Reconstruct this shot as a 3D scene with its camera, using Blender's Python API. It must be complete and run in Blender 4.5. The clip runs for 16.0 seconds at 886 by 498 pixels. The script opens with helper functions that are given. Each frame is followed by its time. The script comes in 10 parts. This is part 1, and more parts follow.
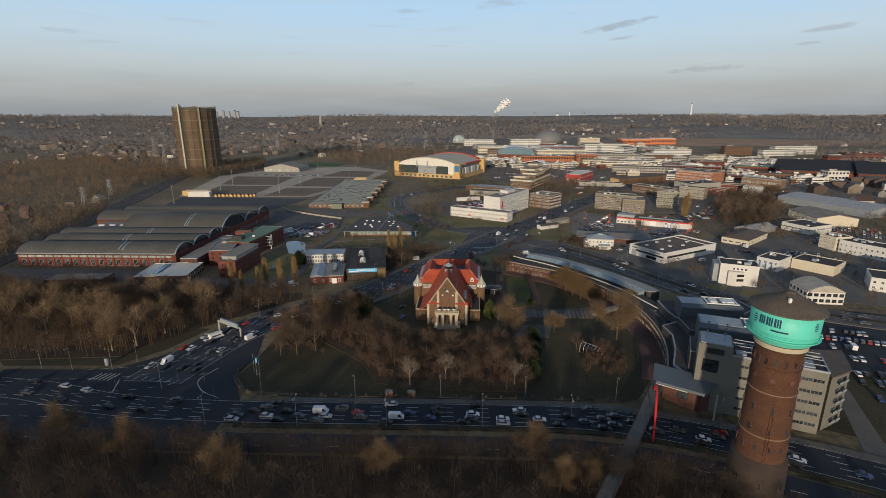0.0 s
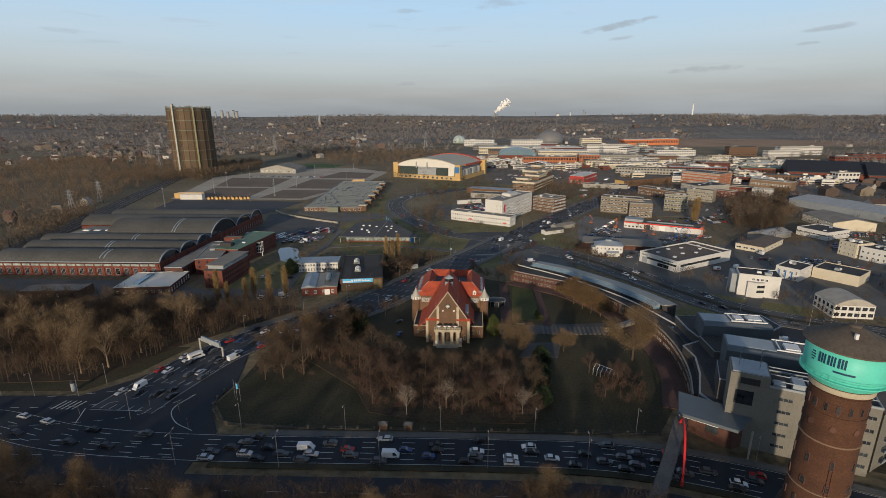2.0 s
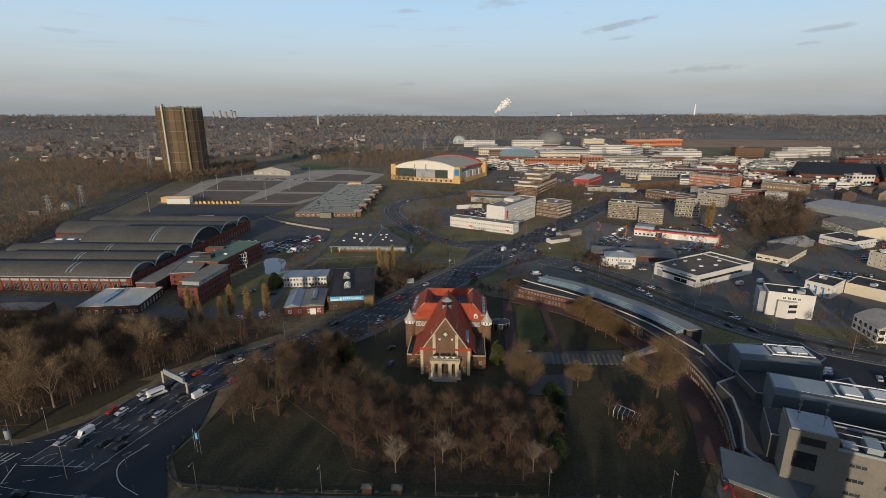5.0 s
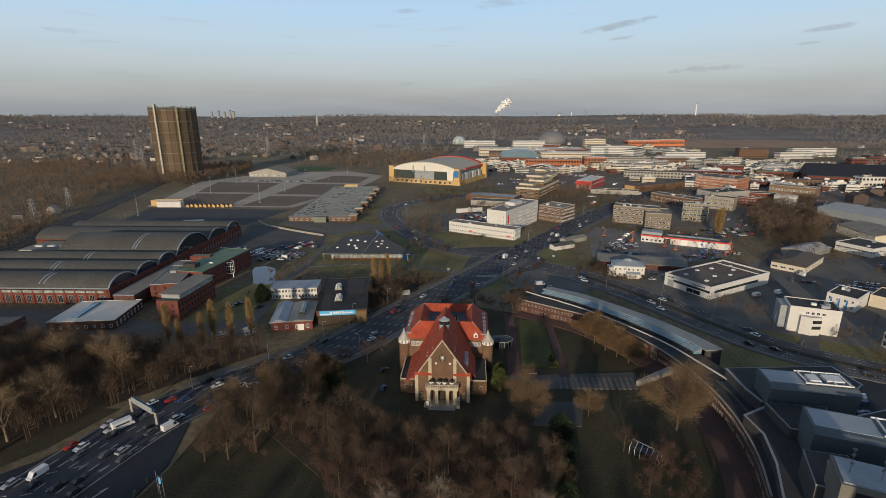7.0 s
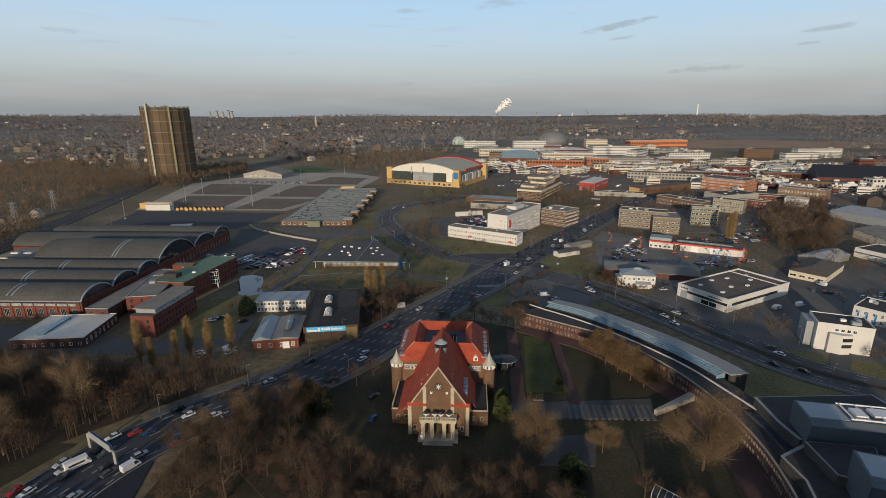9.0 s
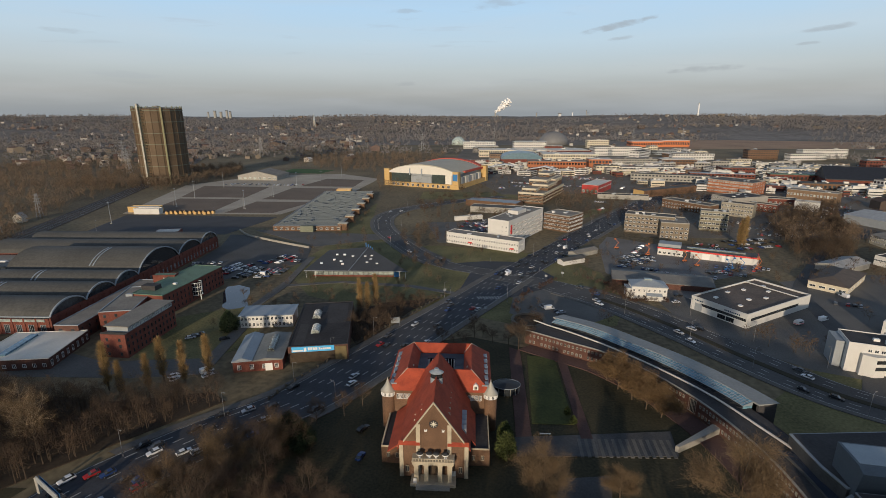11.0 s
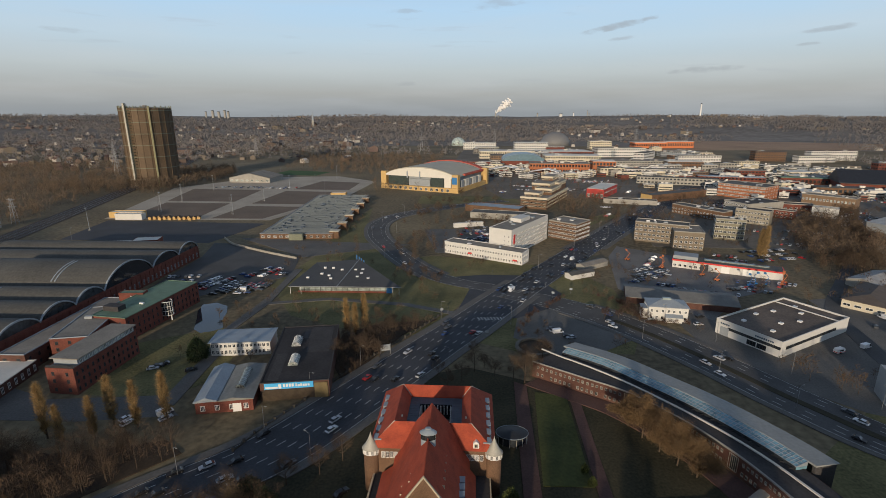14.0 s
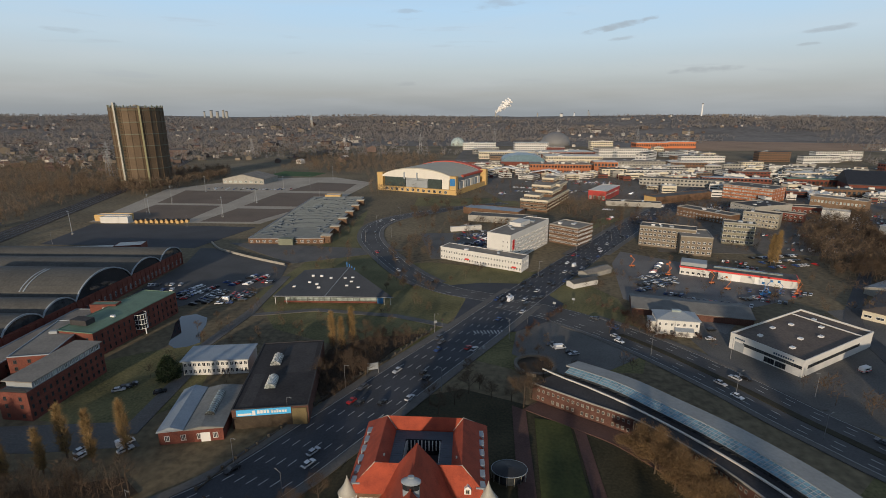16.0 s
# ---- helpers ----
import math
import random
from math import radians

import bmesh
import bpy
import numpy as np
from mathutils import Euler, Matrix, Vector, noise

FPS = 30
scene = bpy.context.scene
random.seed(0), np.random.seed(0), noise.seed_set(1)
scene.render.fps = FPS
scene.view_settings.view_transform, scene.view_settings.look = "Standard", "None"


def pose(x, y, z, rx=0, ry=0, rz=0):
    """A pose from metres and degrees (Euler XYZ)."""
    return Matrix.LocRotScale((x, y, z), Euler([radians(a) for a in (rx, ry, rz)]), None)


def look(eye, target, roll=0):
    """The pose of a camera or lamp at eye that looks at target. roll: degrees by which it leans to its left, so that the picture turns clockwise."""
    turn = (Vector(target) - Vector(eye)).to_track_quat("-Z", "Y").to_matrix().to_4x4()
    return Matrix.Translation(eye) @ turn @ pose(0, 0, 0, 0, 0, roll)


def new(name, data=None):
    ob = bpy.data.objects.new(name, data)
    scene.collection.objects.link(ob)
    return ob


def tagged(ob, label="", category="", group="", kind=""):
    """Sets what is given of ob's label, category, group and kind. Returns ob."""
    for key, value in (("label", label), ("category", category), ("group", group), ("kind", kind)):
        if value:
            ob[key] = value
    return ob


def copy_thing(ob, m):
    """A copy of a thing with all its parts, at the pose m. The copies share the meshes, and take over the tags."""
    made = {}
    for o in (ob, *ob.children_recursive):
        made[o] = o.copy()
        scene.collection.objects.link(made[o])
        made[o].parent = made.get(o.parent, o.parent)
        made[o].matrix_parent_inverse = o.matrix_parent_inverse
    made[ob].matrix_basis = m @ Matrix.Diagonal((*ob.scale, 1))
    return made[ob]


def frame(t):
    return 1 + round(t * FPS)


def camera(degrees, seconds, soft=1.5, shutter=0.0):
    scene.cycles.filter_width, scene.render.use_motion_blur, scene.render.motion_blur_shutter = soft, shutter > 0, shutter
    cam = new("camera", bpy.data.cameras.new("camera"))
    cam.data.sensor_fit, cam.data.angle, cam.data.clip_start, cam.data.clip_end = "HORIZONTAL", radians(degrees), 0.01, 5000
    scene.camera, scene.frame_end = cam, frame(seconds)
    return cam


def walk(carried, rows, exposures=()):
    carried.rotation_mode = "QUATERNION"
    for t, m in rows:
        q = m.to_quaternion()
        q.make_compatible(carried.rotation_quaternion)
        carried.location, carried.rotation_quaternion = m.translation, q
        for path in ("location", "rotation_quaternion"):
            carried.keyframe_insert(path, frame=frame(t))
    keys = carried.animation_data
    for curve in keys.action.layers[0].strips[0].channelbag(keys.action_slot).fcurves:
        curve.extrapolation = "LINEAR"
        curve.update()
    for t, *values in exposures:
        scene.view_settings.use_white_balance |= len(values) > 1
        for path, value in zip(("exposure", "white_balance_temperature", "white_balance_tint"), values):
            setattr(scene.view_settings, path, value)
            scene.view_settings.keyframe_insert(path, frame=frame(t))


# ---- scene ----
cam = camera(84.0, 16.0, soft=0.8)
PATH = [
    (0, (0.848, -0.752, 98.990), (0.770, 1.174, 98.455), -0.10),
    (0.5, (0.583, 3.901, 98.895), (0.505, 5.826, 98.360), -0.10),
    (1, (0.303, 8.737, 98.980), (0.225, 10.663, 98.445), -0.10),
    (1.5, (0.147, 13.446, 99.004), (0.069, 15.372, 98.469), -0.10),
    (2, (0.001, 18.201, 99.025), (-0.077, 20.127, 98.490), -0.10),
    (2.5, (0.020, 22.804, 99.151), (-0.058, 24.730, 98.616), -0.10),
    (3, (-0.020, 27.423, 99.253), (-0.098, 29.349, 98.718), -0.10),
    (3.5, (0.057, 31.957, 99.255), (-0.020, 33.883, 98.720), -0.10),
    (4, (0.046, 36.589, 99.256), (-0.032, 38.515, 98.721), -0.10),
    (6.5, (0.347, 58.946, 99.780), (0.269, 60.872, 99.245), -0.10),
    (7, (0.496, 63.626, 99.863), (0.418, 65.551, 99.328), -0.10),
    (7.5, (0.629, 68.384, 99.810), (0.551, 70.309, 99.275), -0.10),
    (8, (0.778, 73.110, 99.641), (0.700, 75.035, 99.106), -0.10),
    (8.5, (0.854, 77.904, 99.594), (0.776, 79.830, 99.059), -0.10),
    (9, (0.934, 82.771, 99.634), (0.856, 84.696, 99.099), -0.10),
    (11.5, (1.407, 105.927, 100.069), (1.330, 107.853, 99.534), -0.10),
    (12, (1.499, 110.548, 100.217), (1.421, 112.473, 99.682), -0.10),
    (12.5, (1.539, 115.097, 100.322), (1.462, 117.022, 99.787), -0.10),
    (13, (1.570, 119.705, 100.419), (1.493, 121.630, 99.884), -0.00),
    (13.5, (1.594, 124.219, 100.447), (1.517, 126.144, 99.912), -0.00),
    (14, (1.778, 129.022, 100.454), (1.701, 130.948, 99.919), -0.00),
    (14.5, (2.232, 133.575, 100.388), (2.154, 135.501, 99.853), -0.10),
    (15, (2.774, 137.927, 100.356), (2.697, 139.853, 99.821), -0.00),
    (15.5, (3.397, 141.970, 100.229), (3.319, 143.895, 99.694), -0.00),
    (16, (4.229, 146.055, 99.963), (4.151, 147.981, 99.428), 0.00),
]
walk(cam, [(t, look(eye, target, roll)) for t, eye, target, roll in PATH])

# ---- world, sun, exposure ----
SUN_EL, SUN_AZ = radians(10), radians(193)      # azimuth clockwise from +y: low winter sun behind the camera
world = bpy.data.worlds.new("world")
scene.world = world
world.use_nodes = True
wn, wl = world.node_tree.nodes, world.node_tree.links
wn.clear()


def wnode(kind, **sets):
    n = wn.new(kind)
    for key, value in sets.items():
        setattr(n, key, value)
    return n


sky = wnode("ShaderNodeTexSky", sky_type="NISHITA", sun_disc=False, sun_elevation=SUN_EL, sun_rotation=SUN_AZ)
sky.dust_density, sky.air_density = 3.0, 1.0
w_co = wnode("ShaderNodeTexCoord")
w_sep = wnode("ShaderNodeSeparateXYZ")
wl.new(w_co.outputs["Generated"], w_sep.inputs[0])
# thin high overcast: grey haze bank at the horizon, pale blue above
w_ramp = wnode("ShaderNodeValToRGB")
wl.new(w_sep.outputs["Z"], w_ramp.inputs[0])
e = w_ramp.color_ramp.elements
e[0].position, e[0].color = 0.0, (0.33, 0.36, 0.385, 1)
e[1].position, e[1].color = 0.75, (0.10, 0.15, 0.25, 1)
for p, c in ((0.035, (0.44, 0.455, 0.45, 1)), (0.075, (0.545, 0.61, 0.635, 1)), (0.125, (0.56, 0.71, 0.83, 1)), (0.18, (0.50, 0.72, 0.94, 1)), (0.30, (0.42, 0.57, 0.80, 1)), (0.45, (0.17, 0.24, 0.36, 1))):
    q = e.new(p)
    q.color = c
w_map = wnode("ShaderNodeMapping")
w_map.inputs["Scale"].default_value = (2.2, 2.2, 16)
wl.new(w_co.outputs["Generated"], w_map.inputs[0])
w_noise = wnode("ShaderNodeTexNoise")
w_noise.inputs["Scale"].default_value, w_noise.inputs["Detail"].default_value = 1.6, 6
wl.new(w_map.outputs[0], w_noise.inputs["Vector"])
w_cl = wnode("ShaderNodeValToRGB")
wl.new(w_noise.outputs["Fac"], w_cl.inputs[0])
w_cl.color_ramp.elements[0].position, w_cl.color_ramp.elements[1].position = 0.45, 0.72
w_cl.color_ramp.elements[0].color, w_cl.color_ramp.elements[1].color = (0, 0, 0, 1), (0.22, 0.22, 0.22, 1)
w_mix = wnode("ShaderNodeMixRGB")
wl.new(w_cl.outputs[0], w_mix.inputs[0])
wl.new(w_ramp.outputs[0], w_mix.inputs[1])
w_mix.inputs[2].default_value = (0.66, 0.70, 0.74, 1)
# small torn grey clouds
w_map2 = wnode("ShaderNodeMapping")
w_map2.inputs["Scale"].default_value = (7, 7, 70)
w_map2.inputs["Location"].default_value = (1.3, 0.4, 0.2)
wl.new(w_co.outputs["Generated"], w_map2.inputs[0])
w_noise2 = wnode("ShaderNodeTexNoise")
w_noise2.inputs["Scale"].default_value, w_noise2.inputs["Detail"].default_value = 1.0, 5
wl.new(w_map2.outputs[0], w_noise2.inputs["Vector"])
w_cl2 = wnode("ShaderNodeValToRGB")
wl.new(w_noise2.outputs["Fac"], w_cl2.inputs[0])
w_cl2.color_ramp.elements[0].position, w_cl2.color_ramp.elements[1].position = 0.63, 0.72
w_cl2.color_ramp.elements[0].color, w_cl2.color_ramp.elements[1].color = (0, 0, 0, 1), (0.2, 0.2, 0.2, 1)
w_mix2 = wnode("ShaderNodeMixRGB")
wl.new(w_cl2.outputs[0], w_mix2.inputs[0])
wl.new(w_mix.outputs[0], w_mix2.inputs[1])
w_mix2.inputs[2].default_value = (0.42, 0.46, 0.52, 1)
# single torn streaks of low grey cloud: centre (east, height), half sizes, lean, depth
w_last = w_mix2.outputs[0]
w_grain = wnode("ShaderNodeTexNoise")
w_grain.inputs["Scale"].default_value, w_grain.inputs["Detail"].default_value = 38, 6
w_flat = wnode("ShaderNodeMapping")
w_flat.inputs["Scale"].default_value = (1, 1, 3)
wl.new(w_co.outputs["Generated"], w_flat.inputs[0])
wl.new(w_flat.outputs[0], w_grain.inputs["Vector"])


def wmath(op, a, b):
    n = wnode("ShaderNodeMath", operation=op)
    for k, v in enumerate((a, b)):
        if isinstance(v, (int, float)):
            n.inputs[k].default_value = v
        else:
            wl.new(v, n.inputs[k])
    return n.outputs[0]


for cx, cz, rx, rz, lean, deep in ((0.265, 0.146, 0.060, 0.0060, 0.18, 0.62), (0.281, 0.127, 0.022, 0.0040, 0.1, 0.45), (0.412, 0.0705, 0.055, 0.0060, 0.04, 0.5), (0.548, 0.122, 0.030, 0.0050, 0.12, 0.5), (0.531, 0.102, 0.014, 0.0030, 0.05, 0.4), (-0.108, 0.178, 0.030, 0.0050, 0.03, 0.35), (-0.113, 0.053, 0.024, 0.0050, 0.02, 0.3), (0.06, 0.190, 0.05, 0.008, 0.05, 0.35), (-0.605, 0.121, 0.03, 0.004, 0.0, 0.3)):
    u = wmath("SUBTRACT", w_sep.outputs["X"], cx)
    v = wmath("SUBTRACT", wmath("SUBTRACT", w_sep.outputs["Z"], cz), wmath("MULTIPLY", u, lean))
    r2 = wmath("ADD", wmath("POWER", wmath("DIVIDE", u, rx), 2.0), wmath("POWER", wmath("DIVIDE", v, rz), 2.0))
    r2 = wmath("ADD", r2, wmath("MULTIPLY", wmath("SUBTRACT", w_grain.outputs["Fac"], 0.5), 3.2))
    w_edge = wnode("ShaderNodeMapRange", interpolation_type="SMOOTHSTEP")
    wl.new(r2, w_edge.inputs[0])
    w_edge.inputs[1].default_value, w_edge.inputs[2].default_value = 1.2, -0.2
    w_edge.inputs[3].default_value, w_edge.inputs[4].default_value = 0.0, deep
    ahead = wmath("GREATER_THAN", w_sep.outputs["Y"], 0.0)
    w_streak = wnode("ShaderNodeMixRGB")
    wl.new(wmath("MULTIPLY", w_edge.outputs[0], ahead), w_streak.inputs[0])
    wl.new(w_last, w_streak.inputs[1])
    w_streak.inputs[2].default_value = (0.36, 0.39, 0.43, 1)
    w_last = w_streak.outputs[0]
w_bg1, w_bg2, w_ms = wnode("ShaderNodeBackground"), wnode("ShaderNodeBackground"), wnode("ShaderNodeMixShader")
wl.new(sky.outputs[0], w_bg1.inputs[0])
w_bg1.inputs[1].default_value = 0.08
wl.new(w_last, w_bg2.inputs[0])
w_bg2.inputs[1].default_value = 1.0
w_ms.inputs[0].default_value = 0.88
wl.new(w_bg1.outputs[0], w_ms.inputs[1])
wl.new(w_bg2.outputs[0], w_ms.inputs[2])
w_out = wnode("ShaderNodeOutputWorld")
wl.new(w_ms.outputs[0], w_out.inputs[0])

sun_data = bpy.data.lights.new("sun", "SUN")
sun_data.energy, sun_data.angle, sun_data.color = 3.6, radians(1.2), (1.0, 0.82, 0.61)
sun = new("sun", sun_data)
sun_dir = Vector((math.sin(SUN_AZ) * math.cos(SUN_EL), math.cos(SUN_AZ) * math.cos(SUN_EL), math.sin(SUN_EL)))
sun.matrix_world = look(sun_dir * 300 + Vector((0, 300, 0)), (0, 300, 0))
scene.view_settings.exposure = 0.0

# ---- materials ----
MATS = {}


def mat(name, base, rough=0.8, metal=0.0, var=0.25, scale=0.3, fine=4.0, bump=0.15, tint=None, island=0.0, spec=0.4):
    """A surface with stains at one scale and grain at a finer one, in metres of object space."""
    if name in MATS:
        return MATS[name]
    m = bpy.data.materials.new(name)
    m.use_nodes = True
    n, l = m.node_tree.nodes, m.node_tree.links
    b = n["Principled BSDF"]
    b.inputs["Roughness"].default_value, b.inputs["Metallic"].default_value = rough, metal
    b.inputs["Specular IOR Level"].default_value = spec
    co = n.new("ShaderNodeNewGeometry")
    big, small = n.new("ShaderNodeTexNoise"), n.new("ShaderNodeTexNoise")
    for t, s, d in ((big, scale, 5), (small, fine, 3)):
        t.inputs["Scale"].default_value, t.inputs["Detail"].default_value = s, d
        l.new(co.outputs["Position"], t.inputs["Vector"])
    add = n.new("ShaderNodeMath")
    add.operation = "ADD"
    l.new(big.outputs["Fac"], add.inputs[0])
    l.new(small.outputs["Fac"], add.inputs[1])
    ramp = n.new("ShaderNodeMapRange")
    l.new(add.outputs[0], ramp.inputs[0])
    ramp.inputs[1].default_value, ramp.inputs[2].default_value = 0.65, 1.35
    mix = n.new("ShaderNodeMixRGB")
    l.new(ramp.outputs[0], mix.inputs[0])
    lo = [c * (1 - var) for c in base]
    hi = [min(0.9, c * (1 + var)) for c in (tint or base)]
    mix.inputs[1].default_value, mix.inputs[2].default_value = (*lo, 1), (*hi, 1)
    last = mix.outputs[0]
    if island:
        rnd = co.outputs["Random Per Island"] if island > 0 else n.new("ShaderNodeObjectInfo").outputs["Random"]
        hsv = n.new("ShaderNodeHueSaturation")
        mr = n.new("ShaderNodeMapRange")
        l.new(rnd, mr.inputs[0])
        mr.inputs[3].default_value, mr.inputs[4].default_value = 1 - abs(island), 1 + abs(island)
        l.new(mr.outputs[0], hsv.inputs["Value"])
        mr2 = n.new("ShaderNodeMapRange")
        l.new(rnd, mr2.inputs[0])
        mr2.inputs[3].default_value, mr2.inputs[4].default_value = 0.5 + 0.02 * abs(island), 0.5 - 0.03 * abs(island)
        l.new(mr2.outputs[0], hsv.inputs["Hue"])
        l.new(last, hsv.inputs["Color"])
        last = hsv.outputs[0]
    l.new(last, b.inputs["Base Color"])
    if bump:
        bp = n.new("ShaderNodeBump")
        bp.inputs["Strength"].default_value, bp.inputs["Distance"].default_value = bump, 0.1
        l.new(small.outputs["Fac"], bp.inputs["Height"])
        l.new(bp.outputs[0], b.inputs["Normal"])
    MATS[name] = m
    return m


def glass_mat(name, base, rough=0.08):
    """Dark window glass, glossy, as seen from outside."""
    m = mat(name, base, rough, 0.0, 0.5, 0.15, 0.6, 0.0, spec=0.8, island=-0.5)
    return m


def brick_mat(name, base, mortar, scale=4.0):
    """Courses of small bricks, too far off to be told apart singly."""
    m = mat(name, base, 0.9, 0, 0.35, 0.25, 3.0, 0.2)
    n, l = m.node_tree.nodes, m.node_tree.links
    b = n["Principled BSDF"]
    src = b.inputs["Base Color"].links[0].from_socket
    co = n.new("ShaderNodeTexCoord")
    sep, com = n.new("ShaderNodeSeparateXYZ"), n.new("ShaderNodeCombineXYZ")
    l.new(co.outputs["Object"], sep.inputs[0])
    ad = n.new("ShaderNodeMath")
    ad.operation = "ADD"
    l.new(sep.outputs[0], ad.inputs[0])
    l.new(sep.outputs[1], ad.inputs[1])
    l.new(ad.outputs[0], com.inputs[0])
    l.new(sep.outputs[2], com.inputs[1])
    bt = n.new("ShaderNodeTexBrick")
    bt.inputs["Scale"].default_value = scale
    bt.inputs["Mortar Size"].default_value = 0.03
    bt.inputs["Color1"].default_value, bt.inputs["Color2"].default_value = (1, 1, 1, 1), (0.62, 0.6, 0.6, 1)
    bt.inputs["Mortar"].default_value = (*mortar, 1)
    l.new(com.outputs[0], bt.inputs["Vector"])
    mu = n.new("ShaderNodeMixRGB")
    mu.blend_type = "MULTIPLY"
    mu.inputs[0].default_value = 1.0
    l.new(src, mu.inputs[1])
    l.new(bt.outputs[0], mu.inputs[2])
    l.new(mu.outputs[0], b.inputs["Base Color"])
    return m


ASPHALT = mat("asphalt", (0.024, 0.028, 0.036), 0.85, 0, 0.3, 0.06, 2.0, 0.1, spec=0.3)
ASPHALT_MID = mat("asphalt_grey", (0.080, 0.079, 0.078), 0.88, 0, 0.3, 0.06, 2.0, 0.1, spec=0.3)
ASPHALT_OLD = mat("asphalt_worn", (0.118, 0.112, 0.102), 0.9, 0, 0.35, 0.05, 1.5, 0.1)
PAVING = mat("concrete_paving", (0.115, 0.108, 0.098), 0.9, 0, 0.25, 0.08, 1.2, 0.1)
KERB = mat("kerb_stone", (0.13, 0.122, 0.108), 0.9)
REDPATH = mat("red_gravel", (0.10, 0.055, 0.045), 0.95, 0, 0.3, 0.1, 2.0)
LINE = mat("road_paint", (0.46, 0.46, 0.43), 0.8, 0, 0.25, 0.5, 5)
GRASS = mat("winter_lawn", (0.098, 0.10, 0.033), 0.95, 0, 0.45, 0.05, 1.0, 0.3, tint=(0.15, 0.13, 0.055))
BRICK = brick_mat("red_brick", (0.185, 0.060, 0.042), (0.75, 0.7, 0.65))
BRICK_BROWN = brick_mat("brown_brick", (0.17, 0.10, 0.06), (0.8, 0.75, 0.7))
BRICK_DARK = brick_mat("dark_clinker", (0.125, 0.06, 0.045), (0.8, 0.75, 0.7))
STONE = mat("pale_sandstone", (0.42, 0.36, 0.26), 0.85, 0, 0.2, 0.4, 4)
PLASTER = mat("white_render", (0.57, 0.555, 0.515), 0.85, 0, 0.08, 0.2, 3, 0.05)
CREAM = mat("cream_render", (0.55, 0.49, 0.37), 0.85, 0, 0.12, 0.2, 3, 0.05)
CONCRETE = mat("fair_concrete", (0.30, 0.285, 0.25), 0.85, 0, 0.2, 0.25, 3)
GREYCLAD = mat("grey_cladding", (0.27, 0.29, 0.30), 0.55, 0.0, 0.12, 0.3, 3, 0.03)
ZINC = mat("zinc_sheet", (0.27, 0.305, 0.335), 0.5, 0.15, 0.15, 0.2, 2, 0.03)
BITUMEN = mat("roofing_felt", (0.045, 0.042, 0.042), 0.9, 0, 0.35, 0.12, 1.5, 0.1)
BITUMEN_GREY = mat("grey_roofing_felt", (0.095, 0.092, 0.085), 0.9, 0, 0.3, 0.1, 1.2, 0.1)
GRAVELROOF = mat("gravelled_roof", (0.22, 0.20, 0.17), 0.95, 0, 0.3, 0.12, 2.0, 0.1)
BARREL = mat("barrel_roof_felt", (0.082, 0.080, 0.072), 0.85, 0, 0.3, 0.05, 0.8, 0.1)
COPPER = mat("green_copper", (0.13, 0.20, 0.135), 0.7, 0.1, 0.25, 0.3, 2)
TILE = mat("red_roof_tile", (0.27, 0.043, 0.020), 0.8, 0, 0.3, 0.35, 5.0, 0.4, tint=(0.32, 0.056, 0.024))
TEAL = mat("teal_panel", (0.11, 0.58, 0.46), 0.5, 0, 0.06, 0.5, 3, 0.02)
NAVY = mat("dark_blue_paint", (0.015, 0.05, 0.10), 0.5, 0, 0.05)
YELLOW = mat("ochre_cladding", (0.50, 0.33, 0.13), 0.8, 0, 0.12, 0.1, 1)
ROOFWHITE = mat("white_membrane", (0.62, 0.59, 0.52), 0.6, 0, 0.08, 0.1, 1, 0.03)
REDPAINT = mat("red_panel", (0.55, 0.035, 0.03), 0.5, 0, 0.1)
REDRIM = mat("red_roof_edge", (0.42, 0.08, 0.05), 0.7, 0, 0.15)
ORANGE = mat("orange_cladding", (0.50, 0.16, 0.06), 0.7, 0, 0.15)
BLUE = mat("blue_panel", (0.03, 0.16, 0.38), 0.5, 0, 0.1)
SIGNBLUE = mat("light_blue_sign", (0.08, 0.42, 0.75), 0.4, 0, 0.08)
WHITEPAINT = mat("white_paint", (0.70, 0.69, 0.66), 0.5, 0, 0.05)
STEEL = mat("galvanised_steel", (0.24, 0.245, 0.25), 0.5, 0.5, 0.15)
DARKSTEEL = mat("dark_steel", (0.035, 0.037, 0.04), 0.5, 0.3, 0.2)
RUST = mat("rust_brown_steel", (0.12, 0.082, 0.05), 0.75, 0.15, 0.25, 0.05, 0.6, 0.1)
RUSTGREEN = mat("grey_green_steel", (0.17, 0.18, 0.13), 0.7, 0.2, 0.2, 0.2, 1)
TIMBER = mat("weathered_timber", (0.12, 0.085, 0.055), 0.9, 0, 0.3, 0.5, 5)
GLASS = glass_mat("window_glass", (0.035, 0.04, 0.045))
# the blue of reflected sky is put into this glass's base colour
GLASSBLUE = glass_mat("sky_glazing", (0.12, 0.22, 0.28), 0.12)
GLASSLIGHT = glass_mat("pale_glazing", (0.26, 0.30, 0.28), 0.2)
WATER = mat("pond_water", (0.02, 0.03, 0.035), 0.04, 0, 0.3, 0.1, 1.0, 0.02, spec=0.8)
BARK = mat("grey_brown_bark", (0.085, 0.062, 0.042), 0.95, 0, 0.3, 0.3, 3)
TWIG = mat("bare_twigs", (0.082, 0.054, 0.032), 0.95, 0, 0.25, 0.08, 1.0, 0, island=0.25)
TWIG_RED = mat("reddish_twigs", (0.072, 0.042, 0.029), 0.95, 0, 0.25, 0.08, 1.0, 0, island=0.25)
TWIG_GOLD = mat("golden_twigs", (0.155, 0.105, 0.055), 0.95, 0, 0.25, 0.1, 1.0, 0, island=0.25)
